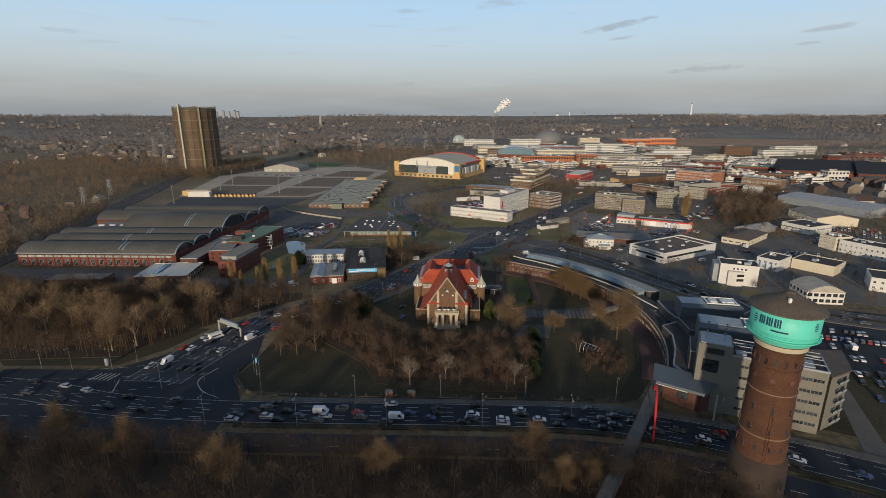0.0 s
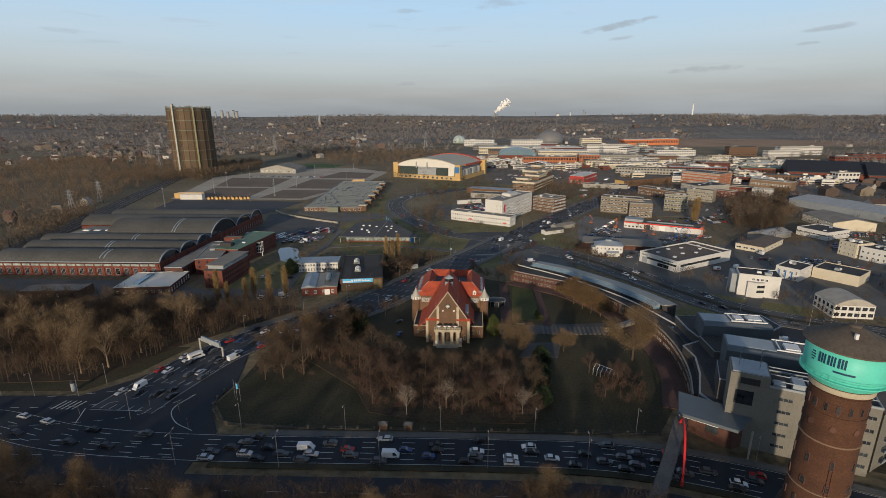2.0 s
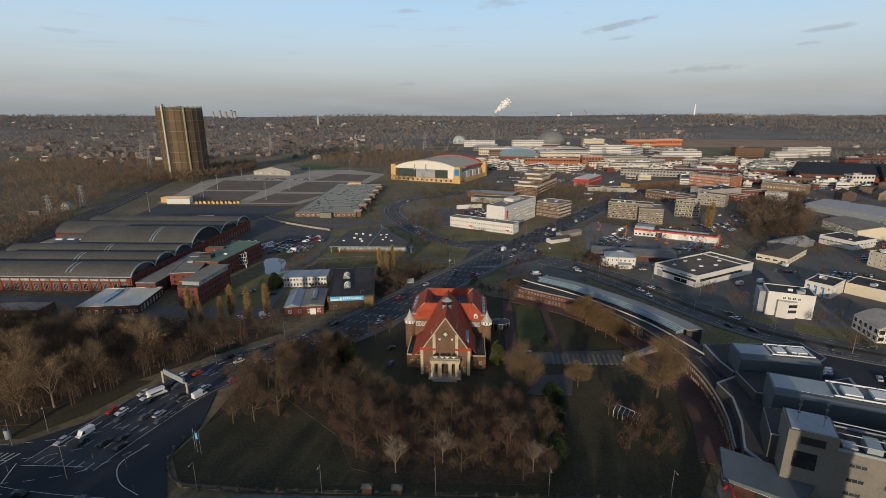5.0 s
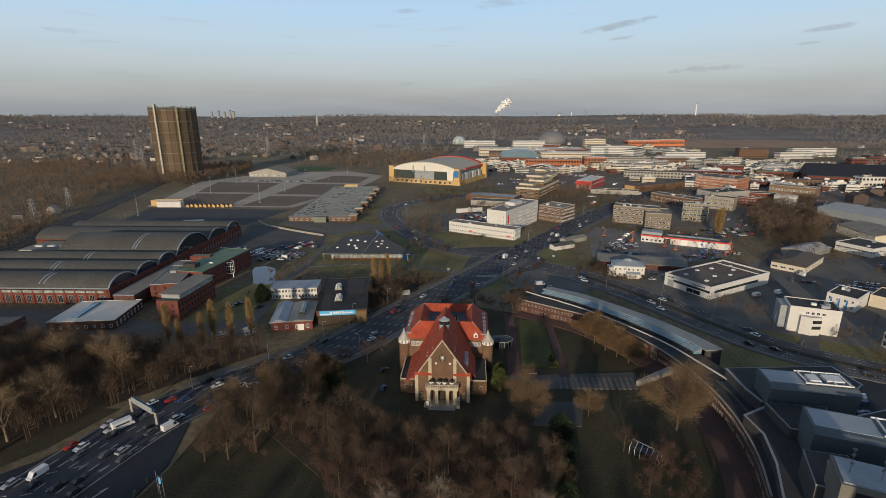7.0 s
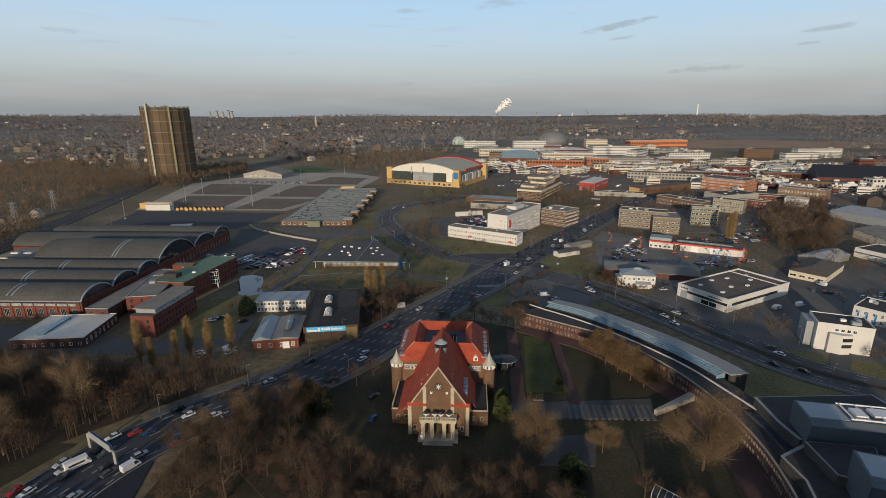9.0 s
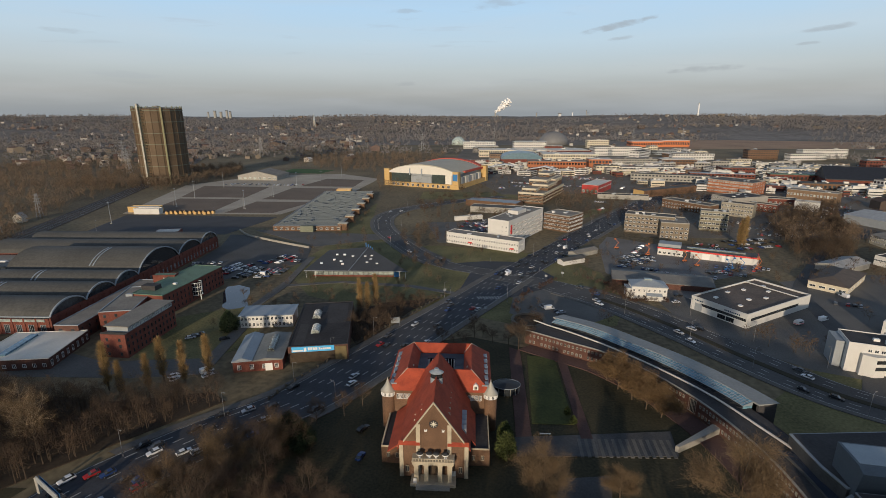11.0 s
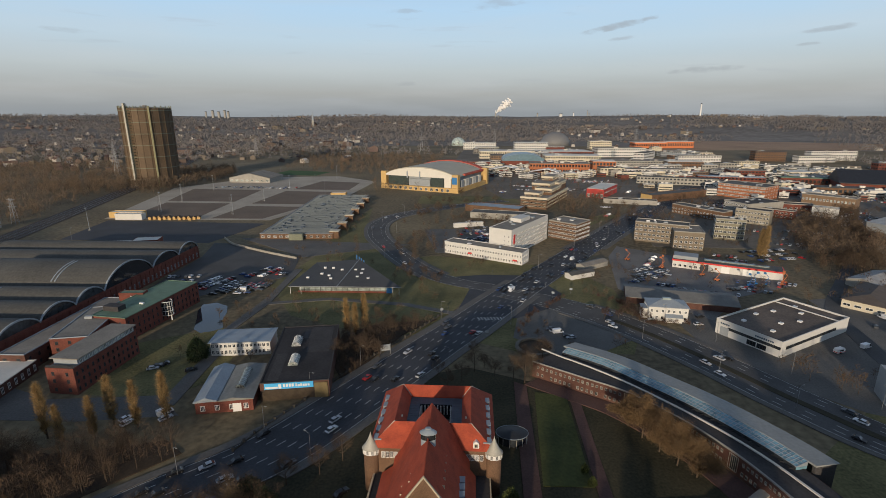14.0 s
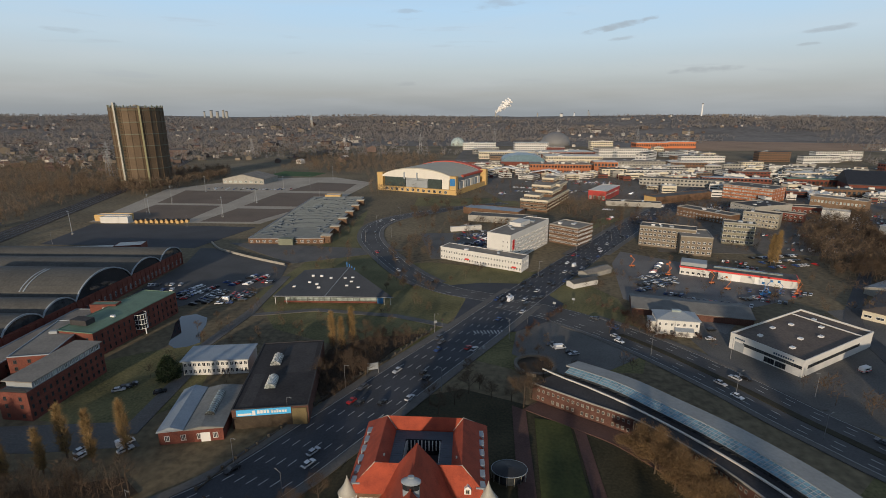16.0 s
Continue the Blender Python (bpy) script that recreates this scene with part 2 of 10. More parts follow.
TWIG_PALE = mat("pale_birch_twigs", (0.17, 0.13, 0.095), 0.9, 0, 0.2, 0.2, 1, 0, island=0.2)
CONIFER = mat("dark_conifer", (0.018, 0.032, 0.012), 0.95, 0, 0.4, 0.5, 2, 0, island=0.3)
SHRUB = mat("green_shrub", (0.06, 0.075, 0.02), 0.95, 0, 0.4, 0.5, 2, 0, island=0.3)
WOODS = mat("far_winter_woods", (0.13, 0.093, 0.06), 0.98, 0, 0.35, 0.01, 0.15, 0, island=0.3)
TYRE = mat("tyre_rubber", (0.02, 0.02, 0.02), 0.9)
POPLAR = mat("straw_poplar_twigs", (0.27, 0.18, 0.075), 0.95, 0, 0.25, 0.2, 1.0, 0, island=0.25)
# distance haze is put into this colour: paler and greyer than the nearer woods
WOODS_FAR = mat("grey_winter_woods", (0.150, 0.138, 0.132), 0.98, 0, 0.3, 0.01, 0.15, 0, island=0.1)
TOWER_BRICK = brick_mat("orange_brown_brick", (0.095, 0.043, 0.024), (0.8, 0.75, 0.7))
BLUEGREY = mat("blue_grey_sheet", (0.105, 0.125, 0.14), 0.55, 0.1, 0.12, 0.2, 2, 0.03)
STEAM = mat("white_steam", (0.85, 0.83, 0.8), 1.0, 0, 0.05, spec=0.0)

# ---- mesh helpers ----
BM = bmesh.new


def mesh_of(bm, name, mats):
    me = bpy.data.meshes.new(name)
    bm.normal_update()
    bm.to_mesh(me)
    bm.free()
    for m in mats if isinstance(mats, (list, tuple)) else [mats]:
        me.materials.append(m)
    return me


def part(name, bm, material, parent, label=""):
    """Links a bmesh as one mesh object under a thing or a part."""
    ob = new(name, mesh_of(bm, name, material))
    ob.parent = parent
    return tagged(ob, label)


def share(name, me, parent, m):
    """One more object on a mesh that already exists."""
    ob = new(name, me)
    ob.parent = parent
    ob.matrix_basis = m
    return ob


def thing(name, label, category, m=None, group="", kind=""):
    ob = new(name)
    ob.empty_display_size = 1.0
    if m is not None:
        ob.matrix_basis = m
    return tagged(ob, label, category, group, kind)


def sheet(name, verts, faces, material, label="", category="", kind="", parent=None, smooth=False):
    me = bpy.data.meshes.new(name)
    me.from_pydata([tuple(v) for v in verts], [], [tuple(int(i) for i in f) for f in faces])
    for m in material if isinstance(material, (list, tuple)) else [material]:
        me.materials.append(m)
    if smooth:
        me.polygons.foreach_set("use_smooth", [True] * len(me.polygons))
    ob = new(name, me)
    ob.parent = parent
    return tagged(ob, label, category, "", kind)


def box(bm, x0, y0, z0, x1, y1, z1, mi=0):
    v = [bm.verts.new(p) for p in ((x0, y0, z0), (x1, y0, z0), (x1, y1, z0), (x0, y1, z0), (x0, y0, z1), (x1, y0, z1), (x1, y1, z1), (x0, y1, z1))]
    for f in ((3, 2, 1, 0), (4, 5, 6, 7), (0, 1, 5, 4), (1, 2, 6, 5), (2, 3, 7, 6), (3, 0, 4, 7)):
        bm.faces.new([v[i] for i in f]).material_index = mi
    return bm


def prism(bm, poly, z0, z1, mi=0):
    """A footprint, counterclockwise, raised from z0 to z1."""
    lo = [bm.verts.new((x, y, z0)) for x, y in poly]
    hi = [bm.verts.new((x, y, z1)) for x, y in poly]
    k = len(poly)
    bm.faces.new(hi).material_index = mi
    bm.faces.new(lo[::-1]).material_index = mi
    for i in range(k):
        bm.faces.new((lo[i], lo[(i + 1) % k], hi[(i + 1) % k], hi[i])).material_index = mi
    return bm


def profile(bm, pts, a, b, axis="y", mi=0):
    """A closed outline (u, z) pushed from a to b along an axis."""
    at = (lambda u, s, z: (u, s, z)) if axis == "y" else (lambda u, s, z: (s, u, z))
    lo, hi = [bm.verts.new(at(u, a, z)) for u, z in pts], [bm.verts.new(at(u, b, z)) for u, z in pts]
    k = len(pts)
    bm.faces.new(lo).material_index = mi
    bm.faces.new(hi[::-1]).material_index = mi
    for i in range(k):
        bm.faces.new((lo[i], hi[i], hi[(i + 1) % k], lo[(i + 1) % k])).material_index = mi
    bmesh.ops.recalc_face_normals(bm, faces=bm.faces[:])
    return bm


def lathe(bm, rings, seg=24, cx=0.0, cy=0.0, mi=0, smooth=False, cap=True):
    """Rings of (radius, z) turned about a vertical axis."""
    rows = []
    for r, z in rings:
        rows.append([bm.verts.new((cx + r * math.cos(2 * math.pi * i / seg), cy + r * math.sin(2 * math.pi * i / seg), z)) for i in range(seg)])
    for a, b in zip(rows, rows[1:]):
        for i in range(seg):
            f = bm.faces.new((a[i], a[(i + 1) % seg], b[(i + 1) % seg], b[i]))
            f.material_index, f.smooth = mi, smooth
    if cap:
        bm.faces.new(rows[0][::-1]).material_index = mi
        bm.faces.new(rows[-1]).material_index = mi
    return bm


def bar(bm, a, b, r, r2=None, seg=5, mi=0):
    """A round bar from a to b, tapering from r to r2."""
    a, b = Vector(a), Vector(b)
    q = (b - a).to_track_quat("Z", "Y")
    lo, hi = [], []
    for i in range(seg):
        c = Vector((math.cos(2 * math.pi * i / seg), math.sin(2 * math.pi * i / seg), 0))
        lo.append(bm.verts.new(a + q @ (c * r)))
        hi.append(bm.verts.new(b + q @ (c * (r if r2 is None else r2))))
    for i in range(seg):
        bm.faces.new((lo[i], lo[(i + 1) % seg], hi[(i + 1) % seg], hi[i])).material_index = mi
    bm.faces.new(lo[::-1]).material_index = mi
    bm.faces.new(hi).material_index = mi
    return bm


def ccw(poly):
    s = sum(a[0] * b[1] - b[0] * a[1] for a, b in zip(poly, poly[1:] + poly[:1]))
    return poly if s > 0 else poly[::-1]


LAID = [0]


def slab(name, poly, z, material, label, category="ground", parent=None, down=0.3):
    """A piece of made ground, its top at z; each one laid lies 4 mm above the last."""
    LAID[0] += 1
    z += 0.004 * LAID[0]
    ob = part(name, prism(BM(), ccw([tuple(p) for p in poly]), z - down, z), material, parent)
    return tagged(ob, label, category if parent is None else "", "", "structure" if parent is None else "")


def smooth_line(pts, step=6.0):
    """Catmull-Rom through the points, about every step metres."""
    p = [Vector(q) for q in pts]
    p = [p[0] * 2 - p[1]] + p + [p[-1] * 2 - p[-2]]
    out = []
    for i in range(1, len(p) - 2):
        n = max(1, int((p[i + 1] - p[i]).length / step))
        for k in range(n):
            t = k / n
            out.append(0.5 * (2 * p[i] + (p[i + 1] - p[i - 1]) * t + (2 * p[i - 1] - 5 * p[i] + 4 * p[i + 1] - p[i + 2]) * t * t + (3 * p[i] - p[i - 1] - 3 * p[i + 1] + p[i + 2]) * t ** 3))
    return out + [p[-2]]


def offset_line(line, d):
    """The line shifted d metres to its right."""
    out = []
    for i, q in enumerate(line):
        t = (line[min(i + 1, len(line) - 1)] - line[max(i - 1, 0)]).normalized()
        out.append(q + Vector((t.y, -t.x)) * d)
    return out


def strip(bm, line, left, right, z0, z1):
    """A band along a line, from -left to right metres beside it, with its sides."""
    a, b = offset_line(line, -left), offset_line(line, right)
    va, vb = [bm.verts.new((*q, z1)) for q in a], [bm.verts.new((*q, z1)) for q in b]
    wa, wb = [bm.verts.new((*q, z0)) for q in a], [bm.verts.new((*q, z0)) for q in b]
    for i in range(len(line) - 1):
        bm.faces.new((va[i], vb[i], vb[i + 1], va[i + 1]))
        bm.faces.new((vb[i], wb[i], wb[i + 1], vb[i + 1]))
        bm.faces.new((wa[i], va[i], va[i + 1], wa[i + 1]))
    return bm


def dashes(bm, line, d, z, length=6.0, gap=6.0, width=0.22):
    """A broken lane line d metres to the right of a line; gap 0: unbroken."""
    path = offset_line(line, d)
    s, on, run = 0.0, True, 0.0
    for a, b in zip(path, path[1:]):
        seg, pos = (b - a).length, 0.0
        if seg < 1e-4:
            continue
        t = (b - a) / seg
        nrm = Vector((t.y, -t.x)) * width
        while pos < seg - 1e-6:
            left = (length if on else gap) - run
            step = min(left, seg - pos) if gap else seg - pos
            if on:
                p, q = a + t * pos, a + t * (pos + step)
                bm.faces.new([bm.verts.new((*v, z)) for v in (p - nrm, p + nrm, q + nrm, q - nrm)][::1])
            pos, run = pos + step, run + step
            if gap and run >= (length if on else gap) - 1e-6:
                on, run = not on, 0.0
    return bm


# ---- ground ----
def ground_z(x, y):
    """Flat valley floor; low wooded hills close the view all round."""
    r = math.hypot(x, y - 100)
    k = min(1.0, max(0.0, (r - 2700) / 1900))
    k = k * k * (3 - 2 * k)
    return k * (79 + 9 * noise.noise(Vector((x * 0.0011, y * 0.0011, 1.7))) + 5 * noise.noise(Vector((x * 0.004, y * 0.004, 5.1))))


g_mat = mat("winter_ground", (0.115, 0.09, 0.053), 0.98, 0, 0.5, 0.012, 0.35, 0.2, tint=(0.155, 0.122, 0.07))
radii = [0, 60, 150, 300, 500, 800, 1200, 1700, 2200, 2600] + [2700 + 100 * i for i in range(20)]
SEG = 180
gv, gf = [(0, 100, 0)], []
for r in radii[1:]:
    for i in range(SEG):
        x, y = r * math.sin(2 * math.pi * i / SEG), 100 + r * math.cos(2 * math.pi * i / SEG)
        gv.append((x, y, ground_z(x, y)))
for i in range(SEG):
    gf.append((0, 1 + (i + 1) % SEG, 1 + i))
for k in range(len(radii) - 2):
    for i in range(SEG):
        a, b = 1 + k * SEG + i, 1 + k * SEG + (i + 1) % SEG
        gf.append((a, b, b + SEG, a + SEG))
# outer ring of land: haze painted in as a paler, greyer base colour
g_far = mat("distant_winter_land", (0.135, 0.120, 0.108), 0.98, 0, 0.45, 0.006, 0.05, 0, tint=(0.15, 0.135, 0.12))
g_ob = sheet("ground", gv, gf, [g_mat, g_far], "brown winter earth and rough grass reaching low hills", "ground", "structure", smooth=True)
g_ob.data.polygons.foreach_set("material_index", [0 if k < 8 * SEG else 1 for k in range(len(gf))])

# lawns and made surfaces
PARK = [(-80, 229), (-40, 225), (20, 224), (60, 226), (72, 250), (78, 285), (76, 320), (66, 360), (48, 396), (24, 418), (0, 432), (-14, 425), (-28, 392), (-46, 358), (-72, 326), (-86, 300), (-86, 262), (-88, 243)]
slab("lawn", PARK, 0.03, mat("park_lawn", (0.030, 0.034, 0.013), 0.95, 0, 0.45, 0.06, 1.2, 0.3, tint=(0.050, 0.040, 0.020)), "dull winter grass of the park under bare trees")
slab("lawn", [(-60, 480), (-20, 470), (5, 560), (-25, 590), (-50, 620), (-75, 700), (-95, 800), (-105, 900), (-112, 720), (-110, 640), (-118, 560), (-90, 500)], 0.02, GRASS, "grass verge round the glazed pavilion")
slab("lawn", [(-110, 395), (-95, 420), (-105, 470), (-118, 480), (-148, 455), (-140, 400)], 0.02, GRASS, "grass between brick offices and workshop")
slab("lawn", [(-46, 622), (-48, 642), (-24, 648), (20, 632), (64, 612), (83, 560), (83, 492), (70, 450), (20, 452), (-14, 474), (9, 561), (-21, 593)], 0.008, GRASS, "grass verges round the street crossing")
slab("lawn", [(92, 350), (140, 400), (145, 430), (180, 400), (170, 330), (110, 300)], 0.02, GRASS, "grass verge beside the curved street")
slab("footpath", [(132, 234), (113.5, 176.5), (121, 174), (138.3, 237.5)], 0.07, PAVING, "pale footpath across the grass beside the office block", "path")
slab("yard", [(139, 240), (122, 176), (150, 168), (300, 215), (300, 285), (236, 285), (182, 252), (140, 262)], 0.034, ASPHALT, "dark asphalt car park beside the office block", "yard")
slab("lawn", [(92, 176), (130, 152), (260, 70), (300, 200), (150, 160), (122, 170), (112, 178)], 0.016, mat("park_lawn", (0.030, 0.034, 0.013)), "dull grass verge beside the street")
slab("lawn", [(-185, 250), (-140, 252), (-128, 272), (-120, 300), (-150, 300), (-200, 265)], 0.02, mat("park_lawn", (0.040, 0.040, 0.015)), "rough grass edge of the wood by the junction")
slab("lawn", [(70, 735), (110, 790), (150, 850), (135, 860), (80, 790), (60, 740)], 0.02, GRASS, "lawn beside the brown office building")
slab("lawn", [(-60, 930), (60, 940), (50, 1000), (-60, 1010)], 0.02, GRASS, "grass before the arena")
slab("sports_field", [(-330, 1290), (-250, 1270), (-240, 1340), (-320, 1370)], 0.03, mat("green_pitch", (0.035, 0.085, 0.02), 0.95, 0, 0.3, 0.03, 0.5), "green sports pitch beyond the car park", "pitch")
slab("yard", [(86, 560), (120, 500), (150, 545), (190, 570), (190, 600), (150, 650), (112, 690), (98, 650)], 0.03, mat("pale_yard", (0.165, 0.155, 0.142), 0.9, 0, 0.35, 0.05, 1.5, 0.1), "worn asphalt yard full of vehicles", "yard")
slab("yard", [(104, 440), (136, 395), (190, 360), (260, 330), (330, 400), (330, 560), (250, 560), (185, 540), (180, 490), (130, 500), (100, 520)], 0.025, ASPHALT_OLD, "worn asphalt of the trading estate", "yard")
slab("yard", [(120, 300), (135, 262), (180, 250), (235, 280), (240, 320), (180, 345), (140, 335)], 0.026, ASPHALT, "asphalt car park behind the office block", "yard")
slab("lawn", [(82, 222), (140, 190), (160, 255), (130, 330), (96, 335), (84, 300)], 0.02, mat("park_lawn", (0.030, 0.034, 0.013)), "dull grass round the grey office block", "lawn")
slab("car_park", [(-186, 535), (-150, 535), (-112, 585), (-120, 640), (-190, 690), (-200, 690), (-190, 640)], 0.03, ASPHALT_MID, "asphalt car park beside the brick hall", "car park")
slab("car_park", [(-352, 808), (-190, 806), (-150, 1000), (-140, 1180), (-210, 1260), (-330, 1240), (-400, 1080)], 0.03, mat("gravel_lot", (0.36, 0.315, 0.25), 0.95, 0, 0.25, 0.03, 0.6), "large empty gravel and asphalt car park", "car park")
slab("car_park", [(-330, 700), (-205, 690), (-188, 786), (-343, 800)], 0.03, mat("lot_asphalt", (0.046, 0.047, 0.052), 0.85, 0, 0.3, 0.05, 1.5, 0.1), "dark empty asphalt lot behind the hall", "car park")
slab("car_park", [(-25, 660), (8, 652), (40, 720), (30, 770), (-40, 760)], 0.03, ASPHALT_OLD, "asphalt car park beside the white office", "car park")
slab("car_park", [(-330, 420), (-190, 415), (-150, 395), (-112, 400), (-98, 384), (-130, 378), (-200, 378), (-330, 405)], 0.02, ASPHALT_OLD, "asphalt yard before the brick hall", "car park")
slab("car_park", [(20, 470), (45, 440), (75, 470), (60, 500), (40, 530), (25, 510)], 0.03, ASPHALT_OLD, "small asphalt car park at the crossing", "car park")
slab("plaza", [(-45, 690), (-118, 640), (-165, 690), (-186, 712), (-168, 712), (-110, 700)], 0.04, PAVING, "pale paved access ramp between lots", "paving")
MOOR = [(500, 2060), (1280, 2080), (1620, 2880), (1460, 3300), (990, 3150), (620, 2350)]
slab("moor", MOOR, 0.03, mat("brown_wasteland", (0.30, 0.19, 0.115), 0.95, 0, 0.3, 0.01, 0.2), "brown cleared wasteland beyond the town")
for poly in ([(140, 690), (260, 680), (420, 700), (560, 900), (560, 1200), (380, 1250), (250, 1150), (170, 900)], [(40, 980), (240, 1000), (400, 1300), (420, 2000), (-20, 2050), (-40, 1400)]):
    slab("town_ground", poly, 0.02, mat("town_ground", (0.13, 0.115, 0.095), 0.95, 0, 0.35, 0.02, 0.3), "mixed paved and earthy ground between town buildings")
# darker planting beds and subdivision of the big lot
for poly in ([(-335, 815), (-265, 812), (-270, 925), (-345, 930)], [(-250, 815), (-200, 815), (-180, 900), (-245, 905)], [(-350, 945), (-270, 940), (-275, 1060), (-370, 1070)], [(-245, 925), (-176, 920), (-160, 1040), (-240, 1050)], [(-235, 1070), (-160, 1065), (-160, 1160), (-220, 1180)]):
    slab("parking_field", poly, 0.05, mat("parking_field", (0.15, 0.112, 0.082), 0.95, 0, 0.25, 0.03, 0.6), "brown gravel parking field between pale lanes", "car park")
pond = tagged(part("pond", prism(BM(), ccw([(-120, 474), (-117, 479), (-122, 492), (-124, 504), (-128, 516), (-136, 522), (-142, 518), (-140, 506), (-135, 492), (-130, 476), (-125, 471)]), -0.3, 0.05), WATER, None), "still pond reflecting the sky beside brick offices", "pond", "", "structure")

# roads
MAIN = smooth_line([(-118, 236), (-113, 262), (-104, 295), (-84, 329), (-60, 359), (-42, 396), (-18, 450), (2, 494), (20, 536), (36, 572), (62, 628), (87, 682), (114, 738), (146, 805), (188, 888), (227, 962), (345, 1200), (445, 1400)])
NEAR = smooth_line([(-330, 228), (-230, 232), (-165, 228), (-125, 216), (-80, 211.5), (0, 211.5), (40, 210), (70, 201), (98, 187), (130, 166), (190, 120), (260, 60)])
SOUTH = smooth_line([(-330, 190), (-165, 193), (-80, 190), (0, 190), (40, 188), (70, 178), (98, 164), (130, 142), (190, 95)])
CURVE = smooth_line([(22, 548), (52, 522), (78, 486), (100, 442), (117, 402), (140, 362), (190, 325), (270, 285)])
BACK = smooth_line([(14, 558), (-14, 578), (-38, 618), (-60, 675), (-76, 725), (-83, 775), (-80, 812), (-68, 846), (-44, 880), (-8, 918), (40, 960)])
SIDE = smooth_line([(140, 362), (162, 405), (176, 470), (188, 520), (230, 590), (300, 700)])


def road(name, line, half, lanes, label, z=0.06, double=True, pave=2.6, kerb=True, surface=None):
    """A carriageway with kerbs, pavements and lane lines."""
    ob = thing(name, label, "road", kind="structure")
    z += 0.16
    part("carriageway", strip(BM(), line, half, half, -0.25, z), surface or ASPHALT, ob)
    bm = BM()
    for d in lanes:
        dashes(bm, line, d, z + 0.02, 4.0, 8.0, 0.13)
    if double:
        dashes(bm, line, half - 0.5, z + 0.02, 1, 0, 0.1)
        dashes(bm, line, -half + 0.5, z + 0.02, 1, 0, 0.1)
    part("lane_marking", bm, LINE, ob)
    return ob


road("road", MAIN, 12.0, (-8.2, -4.8, -1.4, 2.0, 5.4, 8.8), "wide asphalt street with worn white lane lines", surface=mat("asphalt_bluish", (0.052, 0.055, 0.062), 0.85, 0, 0.3, 0.06, 2.0, 0.1, spec=0.3))
road("road", NEAR, 8.5, (-5, -1.6, 1.8, 5.2), "wide asphalt street full of queuing cars", 0.062)
road("road", SOUTH, 6.0, (2,), "asphalt carriageway beyond a planted median", 0.064, False)
road("road", CURVE, 11, (-8, -4.5, 4.5, 8), "curving dual asphalt street behind the arched building", 0.066, surface=ASPHALT_MID)
road("road", BACK, 8, (-4, 4), "winding asphalt street past the pavilion", 0.068, surface=ASPHALT_MID)
road("road", SIDE, 4, (), "narrow asphalt street of the trading estate", 0.058, False, surface=ASPHALT_MID)
slab("junction", [(-182, 246), (-139, 247), (-126, 264), (-116, 290), (-92, 290), (-87, 262), (-89, 241), (-80, 222), (-80, 184), (-182, 184)], 0.09, ASPHALT, "wide asphalt road junction with turning lanes", "road")
slab("junction", [(-8, 500), (24, 500), (44, 520), (52, 548), (38, 590), (10, 592), (-14, 584), (0, 556)], 0.075, MATS["asphalt_bluish"], "asphalt crossing of two streets", "road")
bm = BM()
for pts in ([(-150, 246), (-128, 252), (-110, 262)], [(-170, 236), (-130, 240), (-106, 258), (-96, 288)], [(-168, 214), (-130, 214), (-84, 212)], [(-168, 205), (-130, 205), (-84, 205)], [(-168, 222), (-140, 224), (-112, 232), (-98, 250)]):
    dashes(bm, smooth_line(pts, 3), 0, 0.30, 3.0, 3.5, 0.13)
for pts in ([(-131, 237), (-128, 226)], [(-98, 250), (-101, 238), (-96, 228), (-88, 222)], [(-129, 236), (-111, 236)]):
    dashes(bm, smooth_line(pts, 1.5), 0, 0.30, 1, 0, 0.16)
for i in range(5):
    dashes(bm, [Vector((-141 + i * 1.8, 243)), Vector((-142.5 + i * 1.8, 236))], 0, 0.30, 1, 0, 0.25)
for i in range(9):
    dashes(bm, [Vector((4 + i * 1.6, 500 + i * 0.2)), Vector((5 + i * 1.6, 496))], 0, 0.30, 1, 0, 0.3)
tagged(part("road_marking", bm, LINE, None), "white painted turning and stop lines", "road marking", "", "structure")


def pavement(line, d0, d1, a, b, material, label, z=0.36):
    LAID[0] += 1
    z += 0.004 * (LAID[0] % 12)
    """A raised pavement with its kerb between a and b of a line's length."""
    some = line[int(a * (len(line) - 1)): int(b * (len(line) - 1)) + 1]
    bm = BM()
    mid = offset_line(some, (d0 + d1) / 2)
    strip(bm, mid, abs(d1 - d0) / 2, abs(d1 - d0) / 2, -0.2, z)
    ob = tagged(part("pavement", bm, material, None), label, "pavement", "", "structure")
    return ob


pavement(MAIN, -15.5, -12, 0.06, 0.28, PAVING, "paved footway with raised kerb along the wide street")
pavement(MAIN, -15.5, -12, 0.36, 0.98, PAVING, "paved footway with raised kerb along the wide street")
pavement(MAIN, 12, 15.5, 0.1, 0.26, PAVING, "paved footway on the park side of the street")
pavement(MAIN, 12, 15.5, 0.37, 0.98, PAVING, "paved footway with raised kerb along the wide street")
pavement(NEAR, -12, -8.5, 0.42, 0.98, PAVING, "paved footway along the park fence")
pavement(NEAR, 8.5, 11.5, 0.40, 0.98, mat("median_grass", (0.034, 0.030, 0.016), 0.95, 0, 0.4, 0.1, 1.0), "planted strip between the two carriageways")
pavement(CURVE, 11, 13.5, 0.12, 0.98, PAVING, "paved footway along the curving street")
pavement(CURVE, -14, -11, 0.12, 0.45, PAVING, "paved footway before the trading estate")
pavement(CURVE, -1.6, 1.6, 0.2, 0.95, mat("median_grass", (0.034, 0.030, 0.016)), "grass median of the curving street", 0.37)
pavement(BACK, -11, -8, 0.1, 0.95, PAVING, "paved footway along the winding street")
pavement(BACK, 8, 11, 0.1, 0.95, PAVING, "paved footway along the winding street")

